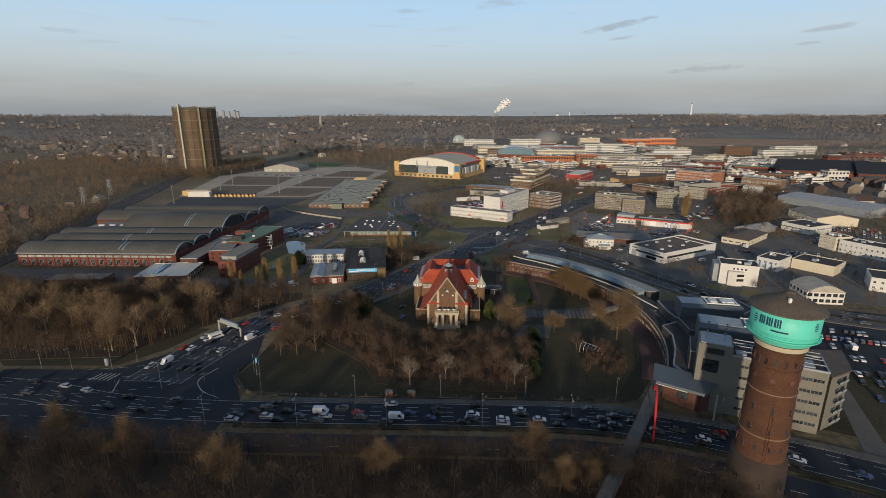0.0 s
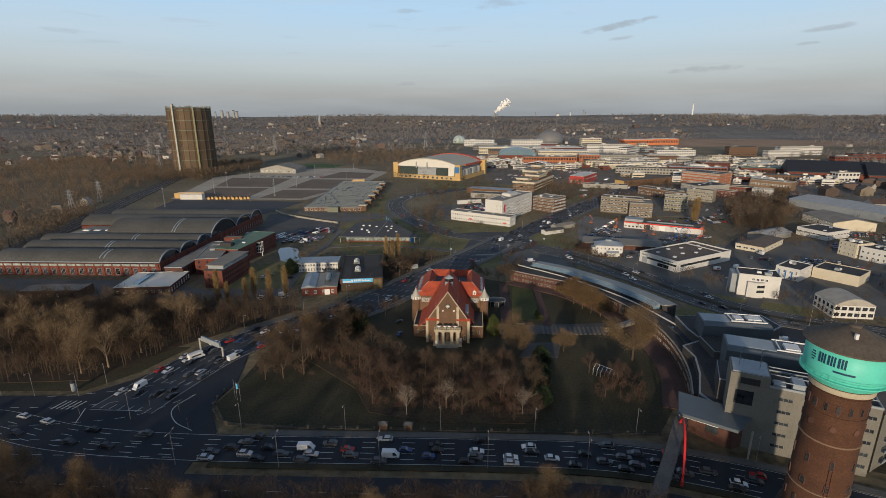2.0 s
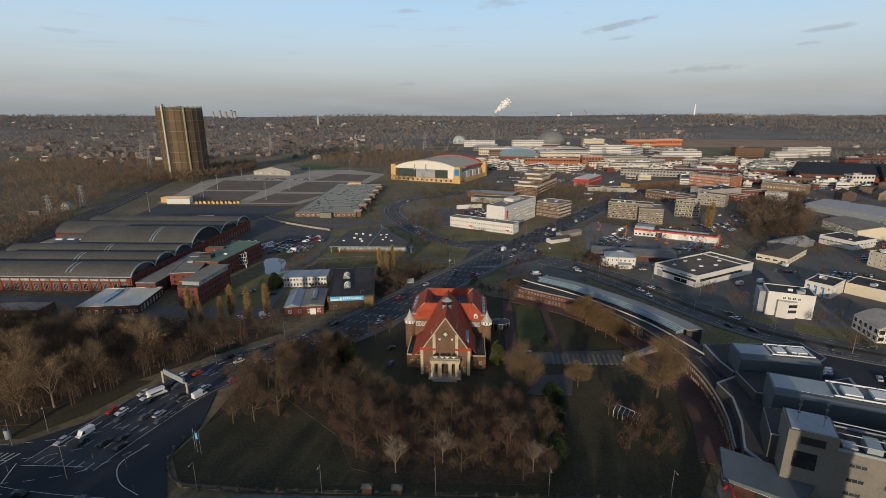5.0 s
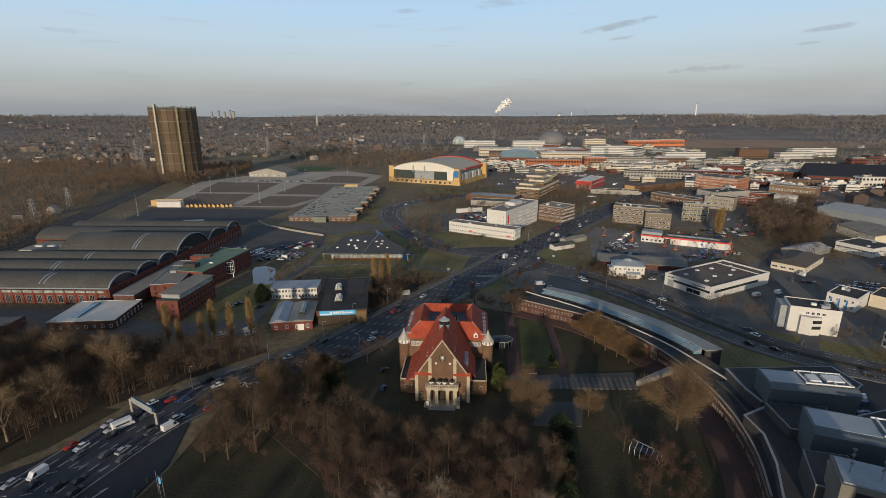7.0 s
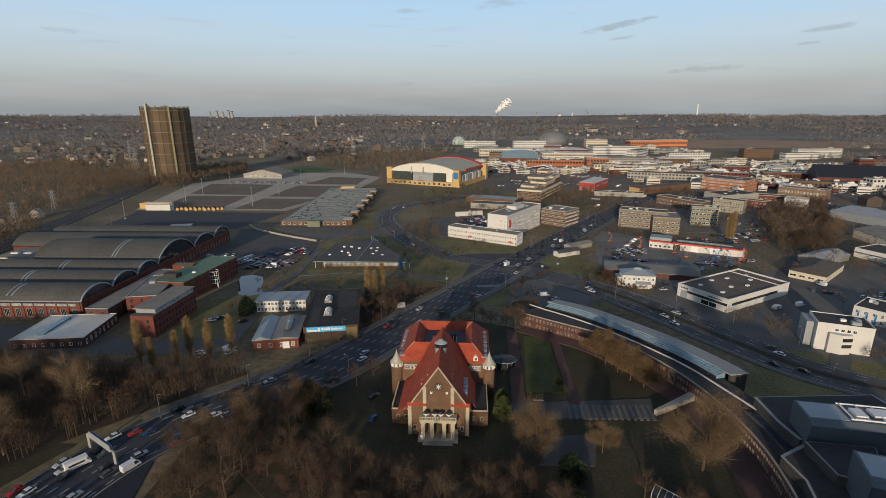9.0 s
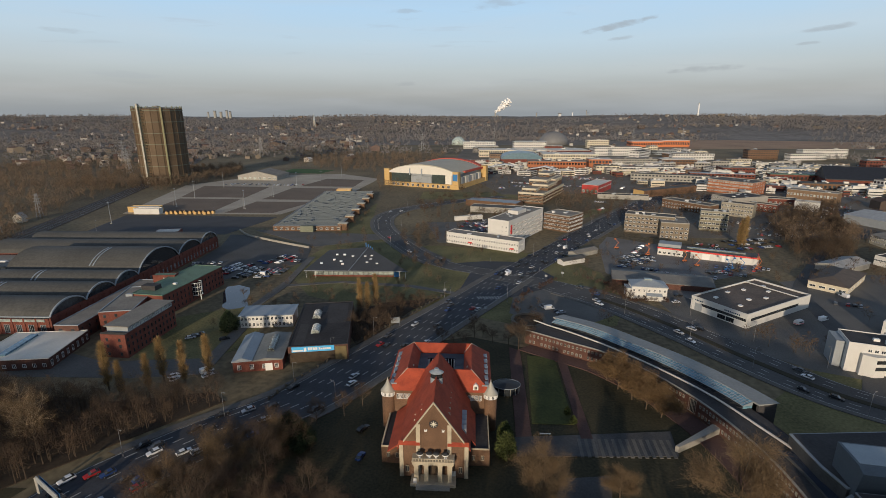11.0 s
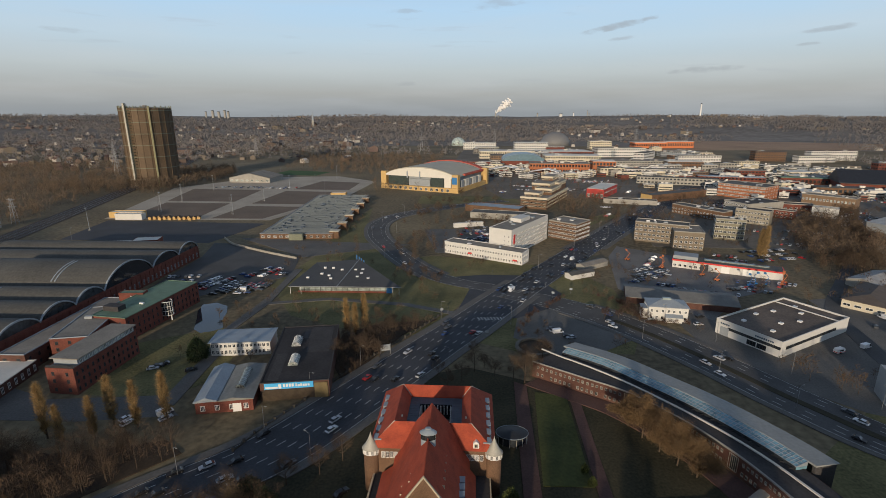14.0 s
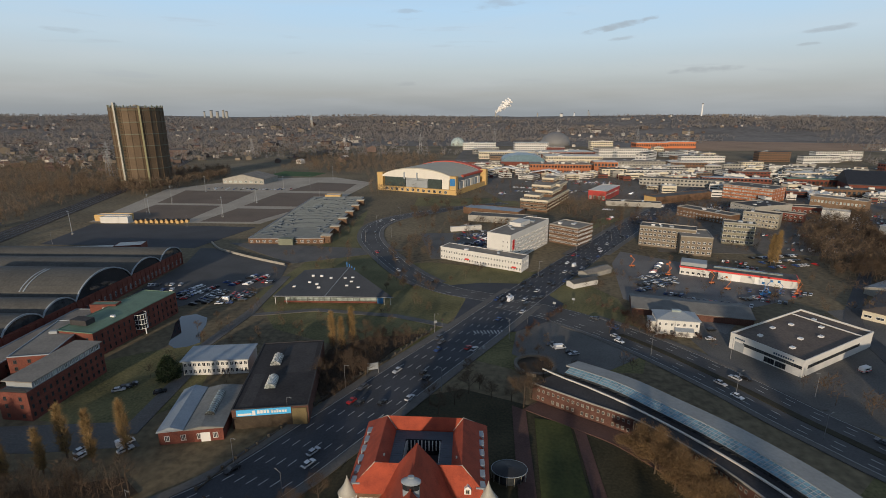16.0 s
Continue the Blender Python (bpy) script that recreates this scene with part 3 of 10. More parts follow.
# paths in the park
slab("footpath", [(-109, 390), (-103, 392), (-105, 440), (-111, 475), (-107, 522), (-108, 556), (-109, 603), (-114, 603), (-112.5, 556), (-112, 530), (-116, 475), (-111, 440)], 0.06, ASPHALT_OLD, "grey footpath past the pond", "path")
slab("footpath", [(-107, 519), (-77, 529), (-35, 520), (-8, 504), (-5, 508), (-34, 525), (-77, 534), (-107, 524)], 0.064, ASPHALT_OLD, "grey drive to the pavilion", "path")
slab("park_path", [(14.5, 330), (19.5, 330), (21.5, 414), (17, 418)], 0.06, REDPATH, "straight red gravel path beside the lawn", "path")
slab("park_path", [(34.8, 334), (38.5, 334), (39.3, 400), (36, 404)], 0.06, REDPATH, "straight red gravel path beside the lawn", "path")
slab("lawn_strip", [(20.5, 344), (34, 344), (35, 405), (24, 408)], 0.07, mat("bright_lawn", (0.060, 0.068, 0.018), 0.95, 0, 0.35, 0.08, 1.0), "brighter mown lawn between two red paths", "lawn")
slab("park_path", [(10, 322), (62, 324), (64, 340), (30, 336), (10, 334)], 0.05, ASPHALT_MID, "grey paved forecourt", "path")
slab("park_path", [(20, 292), (36, 292), (40, 312), (26, 310)], 0.06, ASPHALT_MID, "grey paved square in the park", "path")
ARC_R = 0.0     # the park front of the arched building runs along this line, south to north
ARC_LINE = smooth_line([(74.5, 243), (79.5, 263), (82.3, 283), (83.2, 300), (82.3, 318), (79.0, 338), (73.5, 358), (65.5, 377), (53.5, 396.5), (41, 408.5), (24.5, 424)], 4.0)


STRIP_LINE = smooth_line([(87.5, 345), (83.1, 358.2), (72.5, 381.9), (59.8, 403.3), (49.7, 419), (36.7, 431.9)], 4.0)
GUTTER_LINE = smooth_line([(91, 316.3), (87.5, 329.6), (81, 352.6), (70.8, 375.9), (55.6, 402.5), (43.2, 419.4), (36.1, 427.4), (29.2, 436.3)], 4.0)


def arc_point(a):
    """The point and the outward normal at a, from -17.5 at the south end to 47 at the north end."""
    s = (a + 17.5) / 64.5 * (len(ARC_LINE) - 1)
    i = min(max(int(s), 0), len(ARC_LINE) - 2)
    t = (ARC_LINE[i + 1] - ARC_LINE[i])
    t0, t1 = (ARC_LINE[i + 1] - ARC_LINE[max(i - 1, 0)]).normalized(), (ARC_LINE[min(i + 2, len(ARC_LINE) - 1)] - ARC_LINE[i]).normalized()
    d = (t0 + (t1 - t0) * (s - i)).normalized()
    return ARC_LINE[i] + t * (s - i), Vector((d.y, -d.x))


def arc_at(a, r):
    p, n = arc_point(a)
    return p + n * r


def arc_turn(a):
    """The turn of a window that looks into the park."""
    n = arc_point(a)[1]
    return math.degrees(math.atan2(n.y, n.x)) - 90


def line_band(bm, line, s0, s1, r0, r1, z0, z1, n=40, zr=None):
    """A curved block along a line, between two shares of it and two distances to its right; zr: its top at the far side."""
    rows = []
    for i in range(n + 1):
        s = (s0 + (s1 - s0) * i / n) * (len(line) - 1)
        k = min(int(s), len(line) - 2)
        t0, t1 = (line[k + 1] - line[max(k - 1, 0)]).normalized(), (line[min(k + 2, len(line) - 1)] - line[k]).normalized()
        d = (t0 + (t1 - t0) * (s - k)).normalized()
        c, nr = line[k] + (line[k + 1] - line[k]) * (s - k), Vector((d.y, -d.x))
        p, q = c + nr * r0, c + nr * r1
        rows.append([bm.verts.new(v) for v in ((*p, z0), (*q, z0), (*q, z1 if zr is None else zr), (*p, z1))])
    for a, b in zip(rows, rows[1:]):
        for k in range(4):
            bm.faces.new((a[k], a[(k + 1) % 4], b[(k + 1) % 4], b[k]))
    bm.faces.new(rows[0])
    bm.faces.new(rows[-1][::-1])
    bmesh.ops.recalc_face_normals(bm, faces=bm.faces[:])
    return bm


def arc_band(bm, a0, a1, r0, r1, z0, z1, n=40, zr=None):
    return line_band(bm, ARC_LINE, (a0 + 17.5) / 64.5, (a1 + 17.5) / 64.5, r0, r1, z0, z1, n, zr)


tagged(part("park_path", arc_band(BM(), -17.5, 46, -9, -0.6, -0.2, 0.31), REDPATH, None), "curved red gravel path before the arched building", "path", "", "structure")
for i in range(14):   # paved bands of the forecourt
    slab("paving_band", [(33 + i * 2.1, 322.5), (34 + i * 2.1, 322.5), (34.5 + i * 2.1, 334), (33.5 + i * 2.1, 334)], 0.075, KERB, "pale stone band in grey paving", "paving")
# railway behind the hall
bm = BM()
RAIL = smooth_line([(-300, 330), (-330, 480), (-375, 700), (-430, 950), (-500, 1260), (-620, 1700)])
tagged(part("railway", strip(bm, RAIL, 11, 11, -0.2, 0.35), mat("track_ballast", (0.075, 0.058, 0.045), 0.95, 0, 0.3, 0.1, 1.0), None), "brown ballast bed of a railway line", "railway", "", "structure")
bm = BM()
for d in (-7.7, -6.3, -2.7, -1.3, 2.3, 3.7, 7.3, 8.7):
    strip(bm, offset_line(RAIL, d), 0.06, 0.06, 0.3, 0.5)
tagged(part("rails", bm, STEEL, None), "steel rails on brown ballast", "rail", "", "structure")

# ---- buildings ----
WIN = {}


def win_mesh(w, h, frame_mat, pane=None, bars=1):
    """A window: a frame standing 6 cm proud of the wall, a pane set in it, and bars. It lies in the xz plane, facing -y."""
    pane = pane or GLASS
    key = (round(w, 2), round(h, 2), frame_mat.name, pane.name, bars)
    if key not in WIN:
        bm = BM()
        f = min(0.14, w * 0.12)
        n = bars + 1
        xs = [-w / 2]
        for k in range(n):   # frame and bars alternate with panes
            xs += [-w / 2 + f + (w - 2 * f) * k / n + (f / 3 if k else 0), -w / 2 + f + (w - 2 * f) * (k + 1) / n - (f / 3 if k < n - 1 else 0)]
        xs.append(w / 2)
        zs = [0, f, h - f, h]
        grid = [[bm.verts.new((x, -0.10, z)) for z in zs] for x in xs]
        back = [[bm.verts.new((x, 0.05, z)) for z in (0, h)] for x in (-w / 2, w / 2)]
        for i in range(len(xs) - 1):
            for j in range(3):
                c = [grid[i][j], grid[i + 1][j], grid[i + 1][j + 1], grid[i][j + 1]]
                if j == 1 and i % 2 == 1:
                    d = [bm.verts.new((v.co.x, -0.02, v.co.z)) for v in c]
                    bm.faces.new(d).material_index = 1
                    for q in range(4):
                        bm.faces.new((c[q], c[(q + 1) % 4], d[(q + 1) % 4], d[q]))
                else:
                    bm.faces.new(c)
        bm.faces.new([g[0] for g in grid][::-1] + [back[0][0], back[1][0]])
        bm.faces.new([g[3] for g in grid] + [back[1][1], back[0][1]])
        bm.faces.new(grid[0] + [back[0][1], back[0][0]])
        bm.faces.new(grid[-1][::-1] + [back[1][0], back[1][1]])
        WIN[key] = mesh_of(bm, "window", [frame_mat, pane])
    return WIN[key]


def frame_m(p0, p1, z=0.0):
    """Local axes of a building: x along its front from p0 to p1, y to its back."""
    p0, p1 = Vector(p0), Vector(p1)
    a = math.degrees(math.atan2(p1.y - p0.y, p1.x - p0.x))
    return pose(p0.x, p0.y, z, 0, 0, a), (p1 - p0).length


def windows(ob, side, w, d, rows, count, ww, wh, frame_mat, pane=None, bars=1, a=0.0, b=1.0, name="window"):
    """A row of windows for each sill height in rows, on the front, right, left or back."""
    me = win_mesh(ww, wh, frame_mat, pane, bars)
    run = w if side in ("front", "back") else d
    for z in rows:
        for i in range(count):
            s = run * (a + (b - a) * (i + 0.5) / count)
            m = {"front": lambda: pose(s, 0, z), "right": lambda: pose(w, s, z, 0, 0, 90), "left": lambda: pose(0, run - s, z, 0, 0, -90), "back": lambda: pose(run - s, d, z, 0, 0, 180)}[side]()
            share(name, me, ob, m)


def building(label, p0, p1, d, h, wall, roof, cat="building", name="building", parapet=0.5, sides=(), frame_mat=None, units=0, seed=0, cap=None, group=""):
    """A flat-roofed block with parapet, windows by sides, and roof units. sides: (side, rows, count, width, height[, pane, bars, a, b])."""
    m, w = frame_m(p0, p1)
    ob = thing(name, label, cat, m, group)
    part("wall", box(BM(), 0, 0, -0.3, w, d, h), wall, ob)
    part("roof", box(BM(), 0.35, 0.35, h - 0.1, w - 0.35, d - 0.35, h + 0.06), roof, ob)
    if parapet:
        bm = BM()
        o, t = 0.08, 0.3
        for x0, y0, x1, y1 in ((-o, -o, w + o, t), (-o, d - t, w + o, d + o), (-o, t, t, d - t), (w - t, t, w + o, d - t)):
            box(bm, x0, y0, h - 0.05, x1, y1, h + parapet)
        part("parapet", bm, cap or wall, ob)
    for s in sides:
        side, rows, count, ww, wh, *rest = s
        windows(ob, side, w, d, rows, count, ww, wh, frame_mat or WHITEPAINT, *rest)
    rnd = random.Random(seed * 7 + int(w * 10))
    for i in range(units):
        x, y, s = rnd.uniform(0.15, 0.85) * w, rnd.uniform(0.2, 0.8) * d, rnd.uniform(0.8, 1.8)
        bm = box(BM(), x - s, y - s * 0.8, h, x + s, y + s * 0.8, h + rnd.uniform(0.5, 1.6))
        bmesh.ops.bevel(bm, geom=bm.edges[:], offset=0.08, segments=1, affect="EDGES")
        part("roof_unit", bm, rnd.choice((ZINC, WHITEPAINT, GREYCLAD)), ob)
    return ob, w


def hip(bm, x0, y0, x1, y1, z0, z1, eave=0.5, flat=0.0, mi=0):
    """A hipped roof with a ridge along its longer side; flat: part of the span left as a ridge inset."""
    x0, y0, x1, y1 = x0 - eave, y0 - eave, x1 + eave, y1 + eave
    w, d = x1 - x0, y1 - y0
    k = min(w, d) / 2 * (1 - flat)
    q = [(x0, y0), (x1, y0), (x1, y1), (x0, y1)]
    r = [(x0 + k, y0 + k), (x1 - k, y0 + k), (x1 - k, y1 - k), (x0 + k, y1 - k)]
    lo, mid, hi = [bm.verts.new((*p, z0 - 0.3)) for p in q], [bm.verts.new((*p, z0)) for p in q], [bm.verts.new((*p, z1)) for p in r]
    bm.faces.new(lo[::-1])
    for i in range(4):
        j = (i + 1) % 4
        bm.faces.new((lo[i], lo[j], mid[j], mid[i]))
        bm.faces.new((mid[i], mid[j], hi[j], hi[i]))
    bm.faces.new(hi)
    bmesh.ops.remove_doubles(bm, verts=bm.verts[:], dist=0.02)
    return bm


def gable(bm, x0, y0, x1, y1, z0, z1, eave=0.4, along="x", th=0.35):
    """A gabled roof of some thickness, its ridge along x or y."""
    if along == "x":
        m = (y0 + y1) / 2
        profile(bm, [(y0 - eave, z0 - th), (y0 - eave, z0), (m, z1), (y1 + eave, z0), (y1 + eave, z0 - th), (m, z1 - th)], x0 - eave, x1 + eave, "x")
    else:
        m = (x0 + x1) / 2
        profile(bm, [(x0 - eave, z0 - th), (x0 - eave, z0), (m, z1), (x1 + eave, z0), (x1 + eave, z0 - th), (m, z1 - th)], y0 - eave, y1 + eave, "y")
    return bm


def house_with_roof(label, p0, p1, d, h, top, wall, roof, kind="hip", cat="building", name="building", sides=(), frame_mat=None, eave=0.5):
    m, w = frame_m(p0, p1)
    ob = thing(name, label, cat, m)
    bm = box(BM(), 0, 0, -0.3, w, d, h)
    if kind == "gable_x":
        profile(bm, [(0, h), (d / 2, top - 0.4), (d, h)], 0, w, "x")
    if kind == "gable_y":
        profile(bm, [(0, h), (w / 2, top - 0.4), (w, h)], 0, d, "y")
    part("wall", bm, wall, ob)
    part("roof", hip(BM(), 0, 0, w, d, h + 0.3, top, eave) if kind == "hip" else gable(BM(), 0, 0, w, d, h + 0.15, top, eave, kind[-1]), roof, ob)
    for s in sides:
        side, rows, count, ww, wh, *rest = s
        windows(ob, side, w, d, rows, count, ww, wh, frame_mat or WHITEPAINT, *rest)
    return ob, w


# the water tower
def water_tower():
    ob = thing("water_tower", "round brown brick water tower with a teal banded tank", "tower", pose(79.0, 112.5, 0) @ Matrix.Diagonal((0.82, 0.82, 1, 1)))
    bm = BM()
    lathe(bm, [(7.15, 13.0), (6.75, 22), (6.45, 34), (6.3, 44)], 48, smooth=True, cap=False)
    lathe(bm, [(6.35, 43.8), (6.9, 45.2), (6.9, 45.9), (6.35, 46.0)], 48, cap=False)
    part("shaft", bm, TOWER_BRICK, ob)
    # the shade over the tower's foot is painted in as a darker brick
    part("base", lathe(BM(), [(8.6, -0.3), (8.2, 9.5), (8.0, 12.6), (7.9, 13.3), (7.0, 13.9)], 48, smooth=True, cap=False), mat("sooty_brick", (0.040, 0.029, 0.024), 0.95, 0, 0.35, 0.3, 3.0), ob, "broad brick base with shade put into its colour")
    for z, r in ((32.5, 6.5), (20.5, 6.82)):
        part("stone_course", lathe(BM(), [(r - 0.4, z), (r + 0.2, z + 0.05), (r + 0.2, z + 0.3), (r - 0.4, z + 0.4)], 48, cap=False), mat("tower_stone", (0.20, 0.13, 0.085), 0.9), ob, "thin pale stone course")
    for z, r in ((38.9, 6.4), (43.3, 6.35)):
        part("brick_course", lathe(BM(), [(r - 0.4, z), (r + 0.14, z + 0.05), (r + 0.14, z + 0.35), (r - 0.4, z + 0.4)], 48, cap=False), TOWER_BRICK, ob)
    a0 = radians(-112)
    bm = BM()
    for t in (-0.055, 0.055):
        bar(bm, (7.35 * math.cos(a0 + t), 7.35 * math.sin(a0 + t), 13.5), (7.0 * math.cos(a0 + t), 7.0 * math.sin(a0 + t), 27.5), 0.07, seg=4)
    for k in range(20):
        z = 14 + k * 0.7
        r = 7.35 - 0.025 * (z - 13.5)
        bar(bm, (r * math.cos(a0 - 0.055), r * math.sin(a0 - 0.055), z), (r * math.cos(a0 + 0.055), r * math.sin(a0 + 0.055), z), 0.04, seg=4)
    part("ladder", bm, mat("rusty_ladder", (0.15, 0.06, 0.035), 0.8, 0.2), ob, "rusty iron ladder")
    part("collar", lathe(BM(), [(6.3, 44.0), (6.9, 44.3), (7.0, 45.4), (6.4, 45.6)], 48, cap=False), STONE, ob, "pale stone collar under the tank")
    part("tank_shell", lathe(BM(), [(6.6, 45.4), (7.6, 46.0), (7.7, 46.7), (8.5, 47.0), (8.75, 48.3), (8.8, 48.6), (8.95, 53.8), (8.6, 53.9), (8.5, 48)], 64, smooth=True, cap=False), TEAL, ob, "teal green advertising band")
    bm = BM()
    for i in range(40):
        a = 2 * math.pi * i / 40
        bar(bm, (9.3 * math.cos(a), 9.3 * math.sin(a), 47.6), (9.3 * math.cos(a), 9.3 * math.sin(a), 48.7), 0.035, seg=4)
    for z in (48.2, 48.7):
        for i in range(40):
            a, b = 2 * math.pi * i / 40, 2 * math.pi * (i + 1) / 40
            bar(bm, (9.3 * math.cos(a), 9.3 * math.sin(a), z), (9.3 * math.cos(b), 9.3 * math.sin(b), z), 0.03, seg=4)
    part("railing", bm, TEAL, ob)
    part("walkway", lathe(BM(), [(8.6, 47.3), (9.4, 47.4), (9.4, 47.6), (8.6, 47.6)], 64, cap=False), TEAL, ob)
    part("roof", lathe(BM(), [(9.5, 53.7), (9.85, 53.85), (9.85, 54.15), (6, 55.8), (1.4, 57.5), (1.3, 57.9), (0.2, 58.1)], 64), mat("brown_felt_roof", (0.10, 0.08, 0.062), 0.9, 0, 0.3, 0.2, 1.5), ob, "shallow brown conical roof")
    bm = BM()
    for i in range(32):
        a = 2 * math.pi * i / 32
        c, s = math.cos(a), math.sin(a)
        bar(bm, (9.75 * c, 9.75 * s, 54.2), (1.5 * c, 1.5 * s, 57.45), 0.05, seg=4)
    part("roof_seam", bm, BITUMEN, ob)
    part("mast", bar(BM(), (0, 0, 58), (0, 0, 61.5), 0.06, 0.03), STEEL, ob)
    bm = BM()
    box(bm, -0.35, -0.3, 0, 0.35, 0.3, 1.1)
    d = part("roof_hatch", bm, WHITEPAINT, ob)
    d.location = (-2.4, -4.0, 56.2)
    rows = [(6.36, 40.0, 16, 0.9, 2.2, True), (6.62, 27.0, 8, 0.9, 2.8, False), (6.78, 21.6, 8, 1.4, 2.0, False), (7.0, 16.6, 12, 0.8, 2.0, False), (8.2, 6.5, 8, 1.0, 2.4, False)]
    for r, z, k, w, h, blind in rows:
        bm = BM()
        pts = [(-w / 2, 0), (w / 2, 0), (w / 2, h * 0.7)] + [(w / 2 * math.cos(radians(t)), h * 0.7 + w / 2 * math.sin(radians(t))) for t in (30, 60, 90, 120, 150)] + [(-w / 2, h * 0.7)]
        profile(bm, pts, -0.12, 0.3, "y", 0)
        profile(bm, [(x * 0.7, 0.15 + y * 0.85) for x, y in pts], -0.16, 0.0, "y", 1)
        me = mesh_of(bm, "window", [BRICK_DARK, GLASS])
        for i in range(k):
            a = 360 * (i + 0.5) / k
            share("window", me, ob, pose((r + 0.05) * math.cos(radians(a)), (r + 0.05) * math.sin(radians(a)), z, 0, 0, a + 90))
    for a in range(0, 360, 45):
        bm = lathe(BM(), [(0.75, -0.1), (0.75, 0.18), (0.5, 0.2)], 14)
        p = part("round_window", bm, BRICK_DARK, ob)
        p.matrix_basis = pose(0, 0, 0)
        p.matrix_basis = pose(6.4 * math.cos(radians(a + 10)), 6.4 * math.sin(radians(a + 10)), 36.4, 0, 0, a + 10) @ pose(0, 0, 0, 0, 90, 0)
    # the mark and the lettering on the band, as plain shapes, on two sides
    def on(u0, u1, v0, v1, turn, name="lettering_bar"):
        bm = BM()
        n = max(1, int(abs(u1 - u0) / 0.4))
        row = []
        for i in range(n + 1):
            t = (u0 + (u1 - u0) * i / n) / 8.95
            row.append([bm.verts.new((8.99 * math.cos(t), 8.99 * math.sin(t), 50.1 + v)) for v in (v0, v1)])
        for p, q in zip(row, row[1:]):
            bm.faces.new((p[0], q[0], q[1], p[1]))
        part(name, bm, NAVY, ob, "dark blue bar on the band").rotation_euler = (0, 0, radians(turn))

    for turn in (-147, -40, 60):
        for k in range(4):   # round mark made of bars
            on(-5.2 + 0.25 * abs(k - 1.5), -3.6 - 0.25 * abs(k - 1.5), 0.45 + k * 0.55, 0.75 + k * 0.55, turn, "mark_bar")
        if turn == -147:
            for k in range(3):
                on(-3.0 + k * 2.1, -2.5 + k * 2.1, 0.6, 2.7, turn)
                on(-2.3 + k * 2.1, -1.9 + k * 2.1, 0.6, 2.7, turn)
                on(-1.7 + k * 2.1, -1.3 + k * 2.1, 0.6, 2.7, turn)
            on(0.6, 4.9, -0.5, -0.1, turn)
    return ob


water_tower()


# the gasometer
def gasometer():
    R, H = 32.6, 106.0
    ob = thing("gasometer", "tall rust-brown steel gasometer with ribs and galleries", "gasometer", pose(-453, 1140, 0))
    part("shell", lathe(BM(), [(R, -1), (R, H)], 24), RUST, ob)
    for i in range(24):
        a = 2 * math.pi * i / 24
        c, s = math.cos(a), math.sin(a)
        p = part("rib", box(BM(), R - 0.4, -0.35, 0, R + 0.5, 0.35, H + 0.8), RUST, ob)
        p.rotation_euler = (0, 0, a)
    for k in range(7):
        z = 9 + k * 15.6
        part("gallery", lathe(BM(), [(R - 0.1, z), (R + 1.2, z + 0.1), (R + 1.2, z + 1.0), (R + 1.1, z + 1.0), (R + 1.0, z + 0.3), (R - 0.1, z + 0.3)], 24, cap=False), RUSTGREEN, ob)
    part("roof", lathe(BM(), [(R, H - 1.5), (R * 0.97, H - 1.2), (R * 0.6, H + 0.8), (R * 0.25, H + 2.2), (3, H + 2.6), (3, H + 4.0), (0.5, H + 4.3)], 24), GRAVELROOF, ob)
    for i in range(24):
        a = 2 * math.pi * (i + 0.5) / 24
        part("rim_post", box(BM(), R * math.cos(a) - 0.5, R * math.sin(a) - 0.5, H, R * math.cos(a) + 0.5, R * math.sin(a) + 0.5, H + 3.4), RUSTGREEN, ob)
    bm = BM()
    for i in range(48):
        a, b = 2 * math.pi * i / 48, 2 * math.pi * (i + 1) / 48
        for z in (H + 1.0, H + 1.8):
            bar(bm, (R * math.cos(a), R * math.sin(a), z), (R * math.cos(b), R * math.sin(b), z), 0.12, seg=4)
        bar(bm, (R * math.cos(a), R * math.sin(a), H), (R * math.cos(a), R * math.sin(a), H + 1.8), 0.14, seg=4)
    part("rim_railing", bm, RUSTGREEN, ob)
    a = radians(-86)   # stair and lift tower on the face towards the town
    st = part("stair_tower", box(BM(), R - 0.5, -1.6, 0, R + 3.0, 1.2, H + 6.5), mat("grey_lattice", (0.42, 0.40, 0.34), 0.6, 0.3, 0.3, 0.2, 0.8), ob, "grey steel stair tower")
    st.rotation_euler = (0, 0, radians(-103))
    bm = BM()
    for k in range(27):
        z = 3 + k * 4.0
        box(bm, R - 1.0, 1.4, z, R + 3.0, 6.2, z + 0.35)
        bar(bm, (R + 3.0, 1.4, z), (R + 3.0, 6.2, z + 4), 0.22, seg=4)
        bar(bm, (R + 3.0, 6.2, z), (R + 3.0, 1.4, z + 4), 0.16, seg=4)
    q = part("stair_flight", bm, mat("dark_green_steel", (0.055, 0.065, 0.05), 0.6, 0.3), ob)
    q.rotation_euler = (0, 0, radians(-103))
    q = part("lift_shaft", box(BM(), R - 0.5, -1.0, 0, R + 2.2, 1.0, H + 2.5), mat("yellowish_steel", (0.33, 0.30, 0.17), 0.6, 0.2, 0.2), ob, "pale lift shaft")
    q.rotation_euler = (0, 0, radians(-52))


gasometer()


